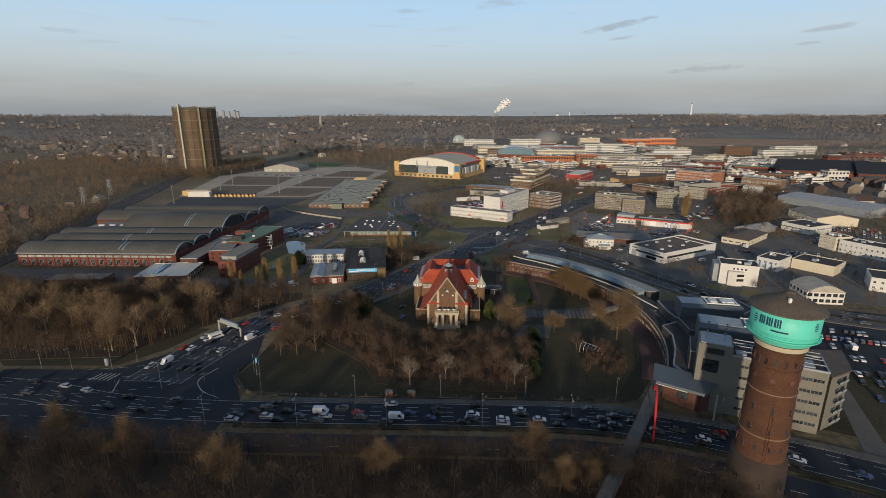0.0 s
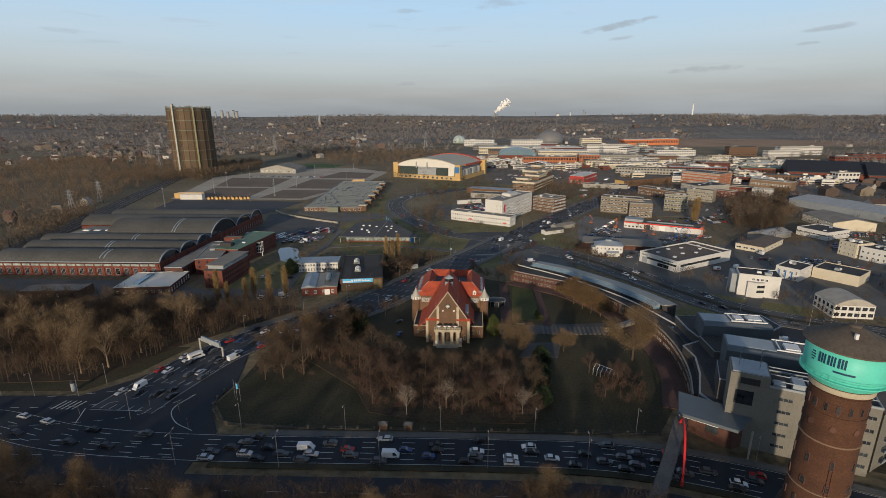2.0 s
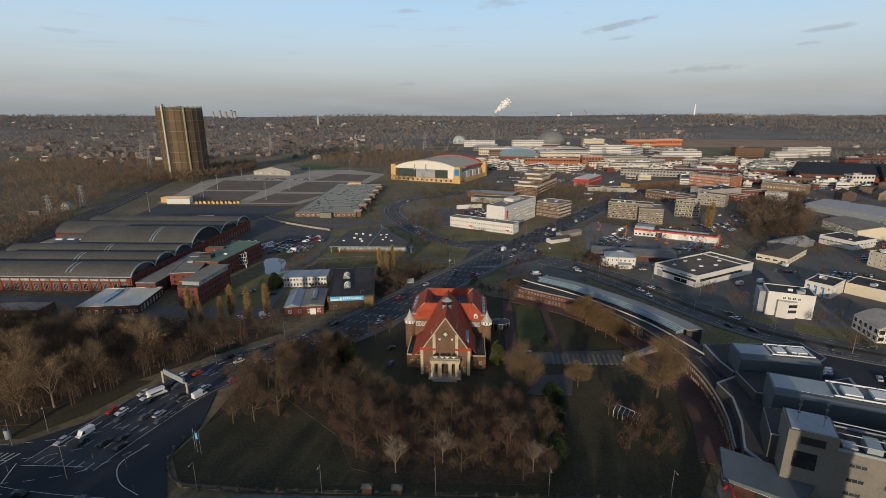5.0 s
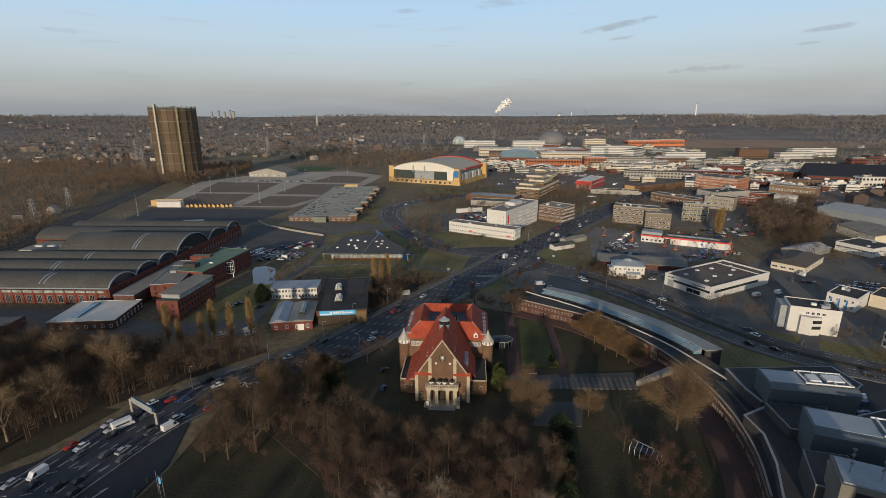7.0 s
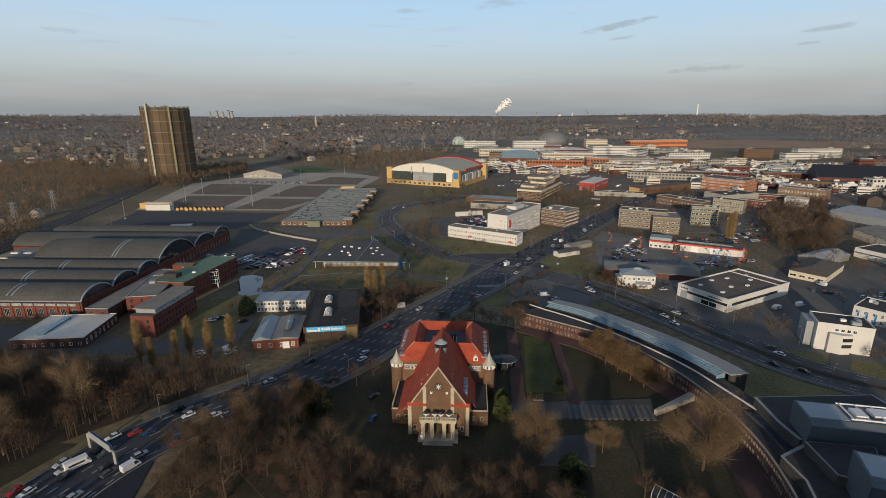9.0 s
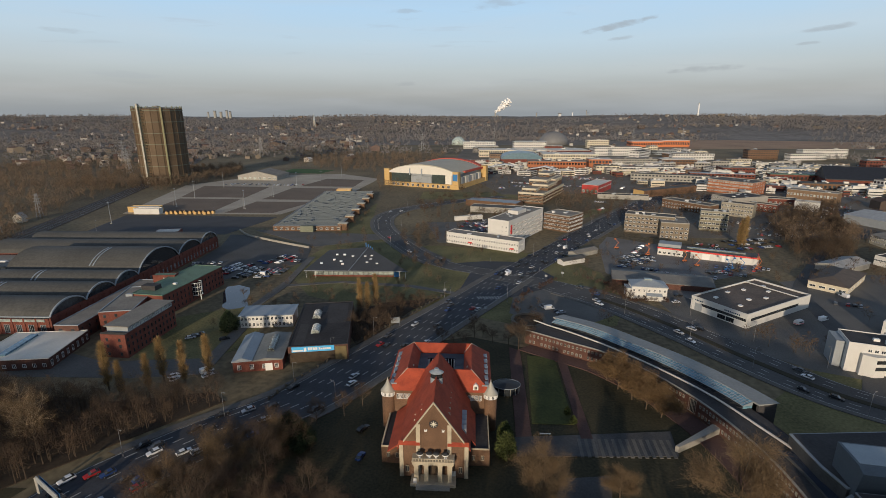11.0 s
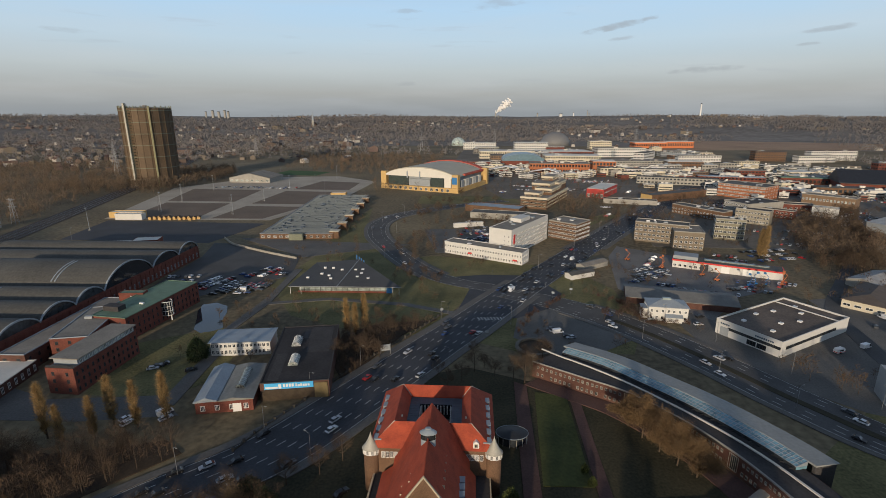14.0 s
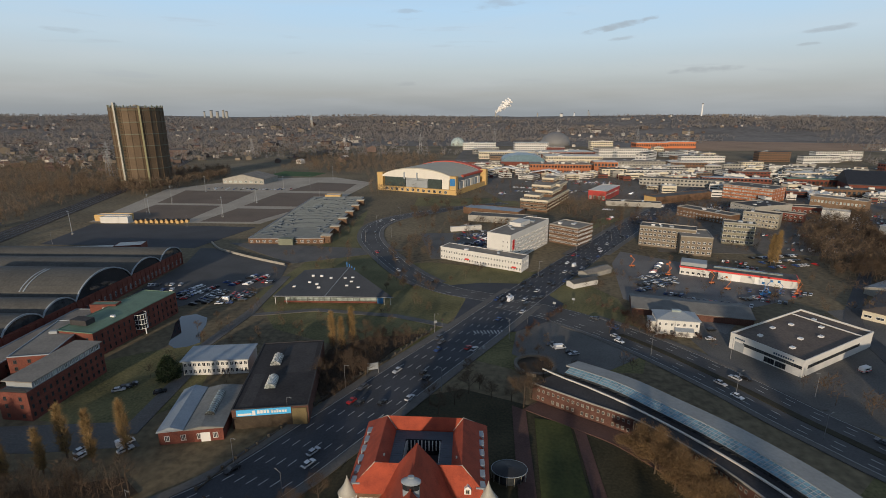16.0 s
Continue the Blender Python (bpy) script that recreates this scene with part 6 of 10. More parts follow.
part("roof_block", box(BM(), 3, 28, 19.5, 12, 44, 22.5), PLASTER, o)
o, w = building("brown brick office block with window bands", (64, 728), (83, 706), 27, 14, BRICK_BROWN, GRAVELROOF, name="brick_office", cat="office building", parapet=0.8, cap=CONCRETE, units=4, seed=8,
                sides=(("front", (1.2, 4.6, 8.0, 11.2), 9, 2.6, 1.5, GLASS, 1), ("right", (1.2, 4.6, 8.0, 11.2), 15, 2.6, 1.5, GLASS, 1)))


def ziggurat():
    m, w = frame_m((54, 905), (80, 888))
    ob = thing("terraced_office", "brown terraced office building with stepped balconies", "office building", m)
    for k, (x0, y0, x1, y1, z0, z1) in enumerate(((0, 0, 31, 110, -0.3, 12), (3, 6, 20, 34, 12, 16), (10, 26, 30, 74, 12, 19), (2, 40, 24, 92, 12, 23), (14, 66, 29, 106, 12, 22), (6, 70, 20, 100, 22, 28))):
        t = part("tier", box(BM(), x0, y0, z0, x1, y1, z1), BRICK_BROWN, ob)
        part("balustrade", box(BM(), x0 - 0.5, y0 - 0.5, z1 - 1.5, x1 + 0.5, y1 + 0.5, z1 + 0.5), CREAM, t, "pale concrete balustrade")
        part("roof", box(BM(), x0 + 0.3, y0 + 0.3, z1 + 0.4, x1 - 0.3, y1 - 0.3, z1 + 0.6), GRAVELROOF, t)
        for z in ((2, 5.5, 9) if k == 0 else (z1 - 3.6,)):
            me = win_mesh(4.4, 1.6, CREAM, GLASS, 2)
            for i in range(int((y1 - y0) / 5)):
                share("window", me, t, pose(x1, y0 + i * 5 + 2.8, z, 0, 0, 90))
            for i in range(int((x1 - x0) / 5)):
                share("window", me, t, pose(x0 + i * 5 + 2.8, y0, z))
    return ob


ziggurat()
building("low brown hall with blue-grey flat roof", (-5, 880), (48, 846), 26, 6, BRICK_BROWN, ZINC, name="hall", cat="hall")
building("long low shed with pale flat roof", (0, 830), (60, 808), 22, 5.5, CONCRETE, BITUMEN_GREY, name="hall", cat="hall")
building("white lorry trailer depot block", (-14, 770), (12, 782), 4, 4, PLASTER, ROOFWHITE, name="depot", cat="depot", parapet=0.0)
o, w = building("bright red store with white flat roof", (140, 1000), (158, 985), 70, 11, mat("dull_red_panel", (0.38, 0.04, 0.035), 0.6), ROOFWHITE, name="red_store", cat="shop building", parapet=0.3, cap=ROOFWHITE, sides=(("right", (6.0,), 12, 5.0, 1.2, GLASSLIGHT), ("front", (1.0,), 4, 3.4, 4.0, GLASSLIGHT)))
o, w = building("low dark hall with ochre front", (198, 972), (206, 952), 95, 8, BRICK_BROWN, BITUMEN_GREY, name="hall", cat="hall")
part("ochre_front", box(BM(), 0.2, -0.3, 0, w - 0.2, 0.0, 8.2), YELLOW, o)
building("long low shed with many rooflights", (150, 945), (205, 925), 16, 5, CONCRETE, BITUMEN, name="hall", cat="hall", units=5, seed=5)

# grey office group beyond the yard
WS = dict(name="grey_office", cat="office building", parapet=0.7, cap=CONCRETE)
building("four-storey grey concrete office with window bands", (131, 716), (166, 693), 18, 15.5, mat("grey_brown_panel", (0.185, 0.150, 0.108), 0.85, 0, 0.15), BITUMEN_GREY, sides=(("front", (1.4, 5.0, 8.6, 12.0), 12, 2.5, 1.7), ("left", (1.4, 5.0, 8.6, 12.0), 5, 2.5, 1.7)), units=4, **WS)
building("three-storey grey office wing with flat roof", (152, 682), (172, 674), 34, 13.5, mat("grey_brown_panel", (0.185, 0.150, 0.108)), GRAVELROOF, sides=(("front", (1.4, 5.0, 8.6), 6, 2.2, 1.7), ("right", (1.4, 5.0, 8.6), 10, 2.4, 1.7)), units=3, **WS)
building("pale panelled office slab with balconies", (197, 725), (217, 714), 14, 17, mat("olive_panel", (0.21, 0.195, 0.135), 0.8), BITUMEN_GREY, sides=(("front", (1.6, 5.6, 9.6, 13.8), 7, 2.8, 1.9), ("left", (1.6, 5.6, 9.6, 13.8), 3, 2.4, 1.9)), units=3, **WS)
building("long brown brick office with pale window frames", (206, 874), (235, 812), 16, 9, BRICK_BROWN, BITUMEN_GREY, sides=(("front", (1.2, 4.6), 16, 2.0, 1.6),), units=4, **WS)
building("brick school block with white roof edge", (284, 856), (306, 826), 12, 8, BRICK, BITUMEN, sides=(("front", (1.4, 4.8), 8, 2.6, 1.6),), units=2, **WS)
building("cream office with rows of windows", (247, 815), (268, 790), 15, 13, mat("dull_render", (0.27, 0.24, 0.18), 0.85), BITUMEN, sides=(("front", (1.6, 5.4, 9.4), 11, 1.9, 2.0),), units=3, **WS)
building("grey-white office with dark roof and vents", (261, 884), (271, 848), 48, 12, CONCRETE, BITUMEN, sides=(("front", (1.6, 5.4, 9.4), 12, 2.2, 1.6),), units=5, **WS)
building("orange brick office with pale window frames", (303, 1022), (337, 966), 40, 16, mat("orange_brick", (0.33, 0.12, 0.055), 0.9, 0, 0.2), BITUMEN_GREY, sides=(("front", (2.0, 6.0, 10.0, 13.6), 18, 2.6, 1.8, GLASSLIGHT), ("right", (2.0, 6.0, 10.0, 13.6), 5, 2.4, 1.8)), units=4, **WS)
building("long buff brick hall with sawtooth windows", (372, 952), (404, 902), 20, 11, mat("buff_brick", (0.20, 0.13, 0.08), 0.9), GRAVELROOF, sides=(("front", (5.0,), 15, 2.2, 2.6, GLASSLIGHT),), units=3, **WS)
building("white rendered workshop with flat roof", (337, 856), (354, 838), 14, 9, PLASTER, ROOFWHITE, units=2, **WS)
building("low brick workshop with grey roof", (300, 905), (352, 880), 18, 7, BRICK, BITUMEN, sides=(("front", (2.0,), 12, 2.2, 2.0),), **WS)

# yard with the red-edged store
o, w = building("white machine-hire hall with red roof edge", (134, 620), (190, 583), 15, 5.6, PLASTER, BITUMEN_GREY, name="hire_hall", cat="shop building", parapet=0.0, sides=(("front", (1.0,), 6, 2.0, 1.6, GLASS, 1, 0.0, 0.3),))
part("red_fascia", box(BM(), -0.5, -0.6, 4.7, w + 0.5, 15.4, 5.7), REDPAINT, o, "red roof edge band")
part("fascia_roof", box(BM(), 0.2, 0.2, 5.7, w - 0.2, 14.8, 5.78), BITUMEN_GREY, o)
part("upper_block", box(BM(), 0, 2, 5.7, 16, 15, 8.0), GREYCLAD, o)
part("roof_light_band", box(BM(), 20, 6, 5.75, w - 8, 8.5, 6.6), GLASSLIGHT, o)
for i in range(3):
    part("gate", box(BM(), 18 + i * 13, -0.15, 0, 23 + i * 13, 0.02, 4.2), DARKSTEEL if i == 0 else WHITEPAINT, o)
o, w = house_with_roof("white villa with grey hipped sheet roof", (88, 500), (106, 496), 15, 7.2, 10.2, PLASTER, ZINC, "hip", name="villa", cat="house", sides=(("front", (1.0, 4.4), 7, 1.2, 1.6, GLASS, 1), ("right", (1.0, 4.4), 5, 1.2, 1.6), ("left", (1.0, 4.4), 5, 1.2, 1.6)))
part("porch", box(BM(), 8.0, -2.4, -0.2, 15.5, 0.05, 3.0), PLASTER, o)
part("porch_roof", profile(BM(), [(-2.9, 2.9), (0.2, 4.0), (0.2, 3.7), (-2.9, 2.7)], 7.6, 15.9, "x"), ZINC, o)
part("side_bay", box(BM(), -2.6, 3.0, -0.2, 0.05, 11.0, 5.2), PLASTER, o)
part("side_bay_roof", box(BM(), -2.9, 2.7, 5.2, 0.05, 11.3, 5.5), ZINC, o)
part("roof_lantern", box(BM(), 7.0, 6.0, 9.2, 11.0, 8.6, 10.5), GLASSLIGHT, o)
house_with_roof("long low shed with shallow grey roof and brick end", (84, 531), (137, 512), 27, 3.6, 6.0, BRICK_DARK, mat("dull_grey_sheet", (0.17, 0.165, 0.15), 0.75), "gable_x", name="shed", cat="shed")
house_with_roof("small dark roofed kiosk by the street", (62, 580), (78, 592), 8, 3.2, 4.4, PLASTER, BITUMEN_GREY, "gable_x", name="kiosk", cat="kiosk")
house_with_roof("low shed with pale roof by the street", (74, 604), (92, 622), 9, 3.2, 4.6, CONCRETE, GRAVELROOF, "gable_x", name="shed", cat="shed")

# white warehouse
o, w = building("white warehouse with dark flat roof and rooflights", (137, 323.2), (184.7, 351.4), 29.3, 6.6, PLASTER, mat("warehouse_felt", (0.125, 0.097, 0.078), 0.9, 0, 0.3, 0.1, 1.0), name="warehouse", cat="warehouse", parapet=0.9, cap=PLASTER)
windows(o, "left", w, 29.3, (3.4,), 8, 3.2, 1.3, DARKSTEEL, GLASS, 2, 0.2, 0.98)
windows(o, "front", w, 29.3, (3.2,), 13, 3.2, 1.4, DARKSTEEL, GLASS, 2, 0.06, 0.8)
windows(o, "left", w, 29.3, (0.6,), 2, 4.0, 2.2, DARKSTEEL, GLASS, 2, 0.5, 0.8)
for x, y in ((9, 9), (9, 22), (21, 12), (22, 24), (31, 9), (33, 22), (42, 14), (48, 20)):
    part("rooflight", box(BM(), x - 1, y - 0.8, 6.5, x + 1, y + 0.8, 7.3), WHITEPAINT, o)
part("roof_step", box(BM(), w - 9.5, 0.4, 7.0, w - 9.1, 29, 7.5), PLASTER, o)
bm = BM()
for i in range(9):
    box(bm, -0.12, 3.5 + i * 0.9, 5.4, -0.02, 4.1 + i * 0.9, 6.1)
for i in range(5):
    box(bm, -0.12, 23.0 + i * 0.9, 5.4, -0.02, 23.6 + i * 0.9, 6.1)
part("lettering", bm, NAVY, o, "dark bars of lettering")
part("roller_door", box(BM(), -0.12, 23, 0, 0.02, 27, 4.2), GREYCLAD, o)

# cube and the white estate
o, w = building("white cube office with corner bay and dark flank", (147, 396), (165.5, 386.5), 17, 12.2, PLASTER, BITUMEN, name="cube_office", cat="office building", parapet=0.4, units=4, seed=1)
part("dark_flank", box(BM(), -3.2, 4, -0.2, -0.05, 17, 11.2), GREYCLAD, o, "grey flank block")
part("corner_bay", prism(BM(), [(4.5, -2.6), (9.0, -4.2), (13.0, -2.2), (13.0, 0.1), (4.5, 0.1)], -0.2, 8.8), PLASTER, o, "angular white bay")
for z in (3.2, 6.0):
    q = part("bay_window", prism(BM(), [(9.1, -4.28), (13.1, -2.28), (13.1, -2.0), (9.1, -4.0)], z, z + 1.5), GLASS, o)
windows(o, "front", w, 17, (9.2,), 4, 1.5, 1.4, WHITEPAINT, GLASS, 1, 0.3, 0.72)
windows(o, "right", w, 17, (2.0, 5.4, 8.8), 4, 1.6, 1.6, WHITEPAINT, GLASS)
o, w = building("white two-storey office with blue window panels", (186, 439), (194, 425.2), 21, 7.2, PLASTER, BITUMEN, name="estate_office", cat="office building", units=2, sides=(("front", (1.0, 4.2), 4, 1.3, 1.8), ("left", (1.0, 4.2), 6, 1.4, 1.8), ("right", (4.2,), 5, 1.4, 1.6)))
for k in range(3):
    part("blue_panel", box(BM(), 2.2 + k * 4.2, -0.1, 0.3, 3.2 + k * 4.2, 0.02, 5.6), BLUE, o)
building("beige low hall with dark roof", (208.4, 439.3), (222.8, 414.5), 21, 6.0, CREAM, BITUMEN, name="estate_hall", cat="warehouse", units=2)
house_with_roof("low workshop with shallow dark hipped roof", (205, 383.5), (217.6, 369.5), 41, 4.6, 7.6, CREAM, mat("brown_felt", (0.105, 0.083, 0.068)), "hip", name="repair_workshop", cat="workshop", sides=(("front", (1.4,), 4, 3.2, 1.4), ("right", (1.4,), 6, 3.0, 1.4)))
building("long white office with dark window band", (268.4, 590.6), (278.6, 561), 28, 6.2, PLASTER, BITUMEN, name="estate_office", cat="office building", units=2, sides=(("front", (3.0,), 13, 2.4, 1.3), ("right", (3.0,), 7, 2.4, 1.3)))
building("cream three-storey house with deep-set windows", (261, 511.5), (264, 494.5), 14, 10, CREAM, BITUMEN, name="estate_office", cat="office building", units=4, sides=(("front", (1.4, 4.6, 7.6), 4, 1.4, 1.5), ("left", (1.4, 4.6, 7.6), 4, 1.3, 1.5), ("right", (1.4, 4.6, 7.6), 4, 1.3, 1.5)))
building("white three-storey terrace with dark roof", (265.6, 492.5), (281, 456), 16, 8.8, PLASTER, BITUMEN, name="estate_office", cat="office building", units=6, sides=(("front", (1.4, 5.0), 10, 1.6, 1.7), ("left", (1.4, 5.0), 4, 1.6, 1.7)))
house_with_roof("pale shed with grey sheet roof", (231, 556.5), (258.8, 578), 20, 4, 6.5, CONCRETE, mat("pale_fibre_roof", (0.34, 0.33, 0.31), 0.85), "gable_x", name="shed", cat="shed")
m, w = frame_m((177.3, 353.4), (195.6, 351))
o = thing("round_roof_office", "white office with rounded sheet roof and dark windows", "office building", m)
part("wall", box(BM(), 0, 0, -0.3, w, 22, 7), PLASTER, o)
part("roof", profile(BM(), [(w * i / 12, 7 + 3.4 * math.sin(math.pi * i / 12)) for i in range(13)] + [(w, 6.8), (0, 6.8)], -0.6, 22, "y"), mat("grey_beige_sheet", (0.36, 0.33, 0.28), 0.7), o)
windows(o, "front", w, 22, (1.0, 4.2), 6, 2.2, 1.8, DARKSTEEL, GLASS)
windows(o, "left", w, 22, (1.0, 4.2), 5, 2.0, 1.8, DARKSTEEL, GLASS)
building("white office block at the estate edge", (226, 382), (262, 352), 24, 7.5, PLASTER, BITUMEN, name="estate_office", cat="office building", units=4, sides=(("front", (1.4, 4.6), 12, 1.6, 1.6), ("left", (1.4, 4.6), 7, 1.6, 1.6)))
building("white low office block with flat roof", (258, 418), (290, 388), 22, 6, PLASTER, GRAVELROOF, name="estate_office", cat="office building", units=3, sides=(("front", (1.4,), 10, 2.0, 1.6),))
house_with_roof("big pale steel hall with ribbed roof", (345, 775), (377, 652), 52, 7, 10.5, GREYCLAD, mat("pale_ribbed_roof", (0.36, 0.36, 0.35), 0.6, 0.2), "gable_x", name="steel_hall", cat="warehouse")
house_with_roof("cream hall with shallow pale roof", (309, 668), (306.5, 608), 34, 7.0, 10.5, CREAM, GRAVELROOF, "gable_x", name="hall", cat="warehouse", sides=(("front", (2.0, 5.2), 20, 2.2, 1.4),))

# grey office block behind the tower
BEIGE = mat("beige_concrete", (0.165, 0.155, 0.13), 0.8, 0, 0.18, 0.2, 2.0)
AO = Vector((81.0, 153.6))
BO = AO + Vector((math.cos(radians(-24)), math.sin(radians(-24)))) * 36
o, w = building("grey concrete office block with ribbon windows", tuple(AO), tuple(BO), 11, 21.5, BEIGE, BITUMEN, name="office_block", cat="office building", parapet=0.6, cap=GREYCLAD)
for z in (2.4, 6.2, 10.0, 13.8, 17.8):
    windows(o, "front", w, 11, (z,), 5, 3.1, 1.3, mat("dull_window_frame", (0.16, 0.16, 0.15), 0.6), GLASS, 2, 0.55, 0.98)
    windows(o, "front", w, 11, (z,), 1, 3.6, 1.2, mat("dull_window_frame", (0.16, 0.16, 0.15)), GLASS, 2, 0.33, 0.47)
part("blank_tower", box(BM(), -0.2, -0.25, 0, 10.0, 10, 24.4), BEIGE, o)
part("tower_roof", box(BM(), 0.3, 0.3, 24.3, 9.5, 9.5, 24.75), ZINC, o)
part("dark_window", box(BM(), 1.6, -0.4, 14.5, 6.4, -0.2, 19), GLASS, o)
bm = BM()
box(bm, 2.5, -0.4, 21.2, 7.5, -0.2, 23.2)
part("wall_mark", bm, DARKSTEEL, o, "dark mark on the concrete wall")
for x in (2, 7.4):
    bm = bar(BM(), (x, 4, 24.5), (x, 4, 31), 0.09, seg=5)
    for z in (27, 29, 30.4):
        box(bm, x - 0.35, 3.9, z, x + 0.35, 4.1, z + 0.5)
    part("antenna", bm, STEEL, o)
bm = BM()
for k in range(5):
    box(bm, 11 + k * 4.6, 1.0, 21.4, 14.0 + k * 4.6, 4.0 + (k % 3) * 2, 22.4 + (k % 2) * 1.1)
for y in (1, 5, 10):
    bar(bm, (10.5, y, 23.4), (w - 1, y, 23.4), 0.16, seg=6)
part("roof_plant", bm, ZINC, o)


U = (BO - AO).normalized()
WING = [((Vector(p) - AO).dot(U), (Vector(p) - AO).dot(Vector((-U.y, U.x)))) for p in ((116.3, 140.9), (125.8, 146.2), (132.6, 160.2), (119.8, 160.5))]
part("side_wing", prism(BM(), ccw(WING), -0.3, 18.6), BEIGE, o)
part("wing_roof", prism(BM(), ccw([(x + (0.5 if x > 40 else 0.0), y) for x, y in WING]), 18.6, 19.1), mat("brown_felt", (0.085, 0.062, 0.045), 0.9, 0, 0.3, 0.2, 1.5), o, "flat brown felt roof")
WV = (Vector(WING[1]) - Vector(WING[0])).normalized()
for k in range(5):
    for g in (0.46, 0.74):
        p = Vector(WING[0]) + WV * (10.9 * g)
        turn = pose(p.x, p.y, 2.2 + k * 3.5, 0, 0, math.degrees(math.atan2(WV.y, WV.x)))
        part("wing_window", box(BM(), -1.1, -0.12, 0.0, 1.1, 0.05, 1.3), GLASS, o).matrix_basis = turn
        part("balcony", box(box(BM(), -1.2, -0.9, -0.3, 1.2, -0.05, -0.15), -1.2, -0.95, -0.15, 1.2, -0.88, 0.55), GREYCLAD, o, "small pale balcony").matrix_basis = turn


def pod(cx, cy, L, Wd, z0, z1, ang):
    q = thing("rooftop_hall", "blue-grey sheet-clad hall with sloped front and open roof", "hall", pose(cx, cy, 0, 0, 0, ang))
    part("body", profile(BM(), [(0, z0 - 4), (-2.2, z1 - 1.0), (0, z1), (Wd, z1), (Wd, -0.2), (0, -0.2)], 0, L, "x"), BLUEGREY, q)
    part("roof_panel", box(BM(), 0.6, 0.6, z1, L * 0.42, Wd - 0.6, z1 + 0.12), mat("light_zinc", (0.30, 0.34, 0.36), 0.5, 0.1, 0.1), q)
    bm = BM()
    for k in range(4):
        bar(bm, (L * 0.45 + k * L * 0.16, 0.6, z1 + 0.6), (L * 0.45 + k * L * 0.16, Wd - 0.6, z1 + 0.6), 0.25, seg=6)
    bar(bm, (L * 0.42, 0.6, z1 + 0.6), (L * 0.95, 0.6, z1 + 0.6), 0.25, seg=6)
    bar(bm, (L * 0.42, Wd - 0.6, z1 + 0.6), (L * 0.95, Wd - 0.6, z1 + 0.6), 0.25, seg=6)
    box(bm, L * 0.5, 2, z1, L * 0.62, Wd - 3, z1 + 1.0)
    box(bm, L * 0.7, 3, z1, L * 0.9, Wd - 2, z1 + 0.8)
    part("roof_plant", bm, WHITEPAINT, q)


pod(97.2, 205.4, 25, 9, 10, 18.0, -9)
pod(93.4, 180.0, 36, 10, 11, 20.0, -20)


def podium(label, poly, h):
    """A flat-roofed part of the office group: walls, pale coping, dark felt."""
    c = sum((Vector(p) for p in poly), Vector((0, 0))) / len(poly)
    ob = thing("podium", label, "building", pose(c.x, c.y, 0))
    rel = [Vector(p) - c for p in poly]
    part("wall", prism(BM(), ccw([tuple(p) for p in rel]), -0.3, h), mat("dark_facade", (0.075, 0.072, 0.068), 0.6, 0, 0.3, 0.2, 2.0), ob)
    part("coping", prism(BM(), ccw([tuple(p * 1.006) for p in rel]), h - 0.1, h + 0.25), GREYCLAD, ob)
    part("roof", prism(BM(), ccw([tuple(p * 0.965) for p in rel]), h + 0.2, h + 0.35), BITUMEN, ob)


podium("low dark-roofed podium of the office group", [(88, 200), (88.5, 191), (84.5, 178), (78.5, 165), (81, 156), (94, 151), (116, 146), (128, 175), (136, 205), (120, 200), (97, 205)], 9.5)
podium("flat dark-felted hall behind the sheet-clad hall", [(96, 227.3), (135, 230), (136.5, 217.5), (124, 208), (96.5, 206), (95.5, 214)], 10.5)
podium("raised dark roof beside the blank tower", [(82.3, 161.6), (87.5, 174), (97, 172), (92, 158)], 17)
podium("raised dark roof between the sheet-clad halls", [(95, 202), (94.5, 189), (104, 186), (112, 200)], 12.8)
o = thing("entrance_canopy", "grey entrance hall with flat canopy beside the bridge", "building")
part("hall", prism(BM(), ccw([(68.8, 228.3), (77.8, 216.1), (86.6, 221.4), (75.6, 234.2)]), -0.3, 9.2), BRICK_DARK, o)
part("canopy", prism(BM(), ccw([(67.3, 236.4), (62.5, 220.4), (75.9, 208.8), (85.6, 220.0)]), 9.6, 10.6), BLUEGREY, o, "flat grey canopy")
part("canopy_light", prism(BM(), ccw([(63.2, 220.9), (71.9, 213.1), (72.1, 213.7), (63.4, 221.4)]), 9.1, 9.6), WHITEPAINT, o, "white canopy edge")
part("hall_window", prism(BM(), ccw([(72.3, 223.2), (74.8, 219.8), (75.1, 220.3), (72.6, 223.7)]), 3.0, 6.5), GLASS, o)
part("column", bar(BM(), (80.5, 210, 0), (80.5, 210, 9.7), 0.3, seg=10), CONCRETE, o)

# footbridge with its red arch
o = thing("footbridge", "slender grey footbridge over the road with railings", "bridge")
BR = smooth_line([(69, 232), (64, 222), (56, 203), (46, 180), (35, 156), (28, 138)])
bm = BM()
strip(bm, BR, 1.9, 1.9, 5.1, 5.7)
part("deck", bm, mat("weathered_deck", (0.115, 0.112, 0.105), 0.9, 0, 0.3, 0.2, 1.5), o)
bm = BM()
for d in (-1.85, 1.85):
    off = offset_line(BR, d)
    for i, (a, b) in enumerate(zip(off, off[1:])):
        bar(bm, (*a, 6.8), (*b, 6.8), 0.06, seg=4)
        bar(bm, (*a, 5.6), (*a, 6.8), 0.05, seg=4)
        bar(bm, (*a, 6.2), (*b, 6.2), 0.03, seg=4)
part("railing", bm, DARKSTEEL, o)
for i in (3, 9, 14):
    if i < len(BR):
        part("pier", bar(BM(), (*BR[i], -0.2), (*BR[i], 5.2), 0.6, seg=10), CONCRETE, o)
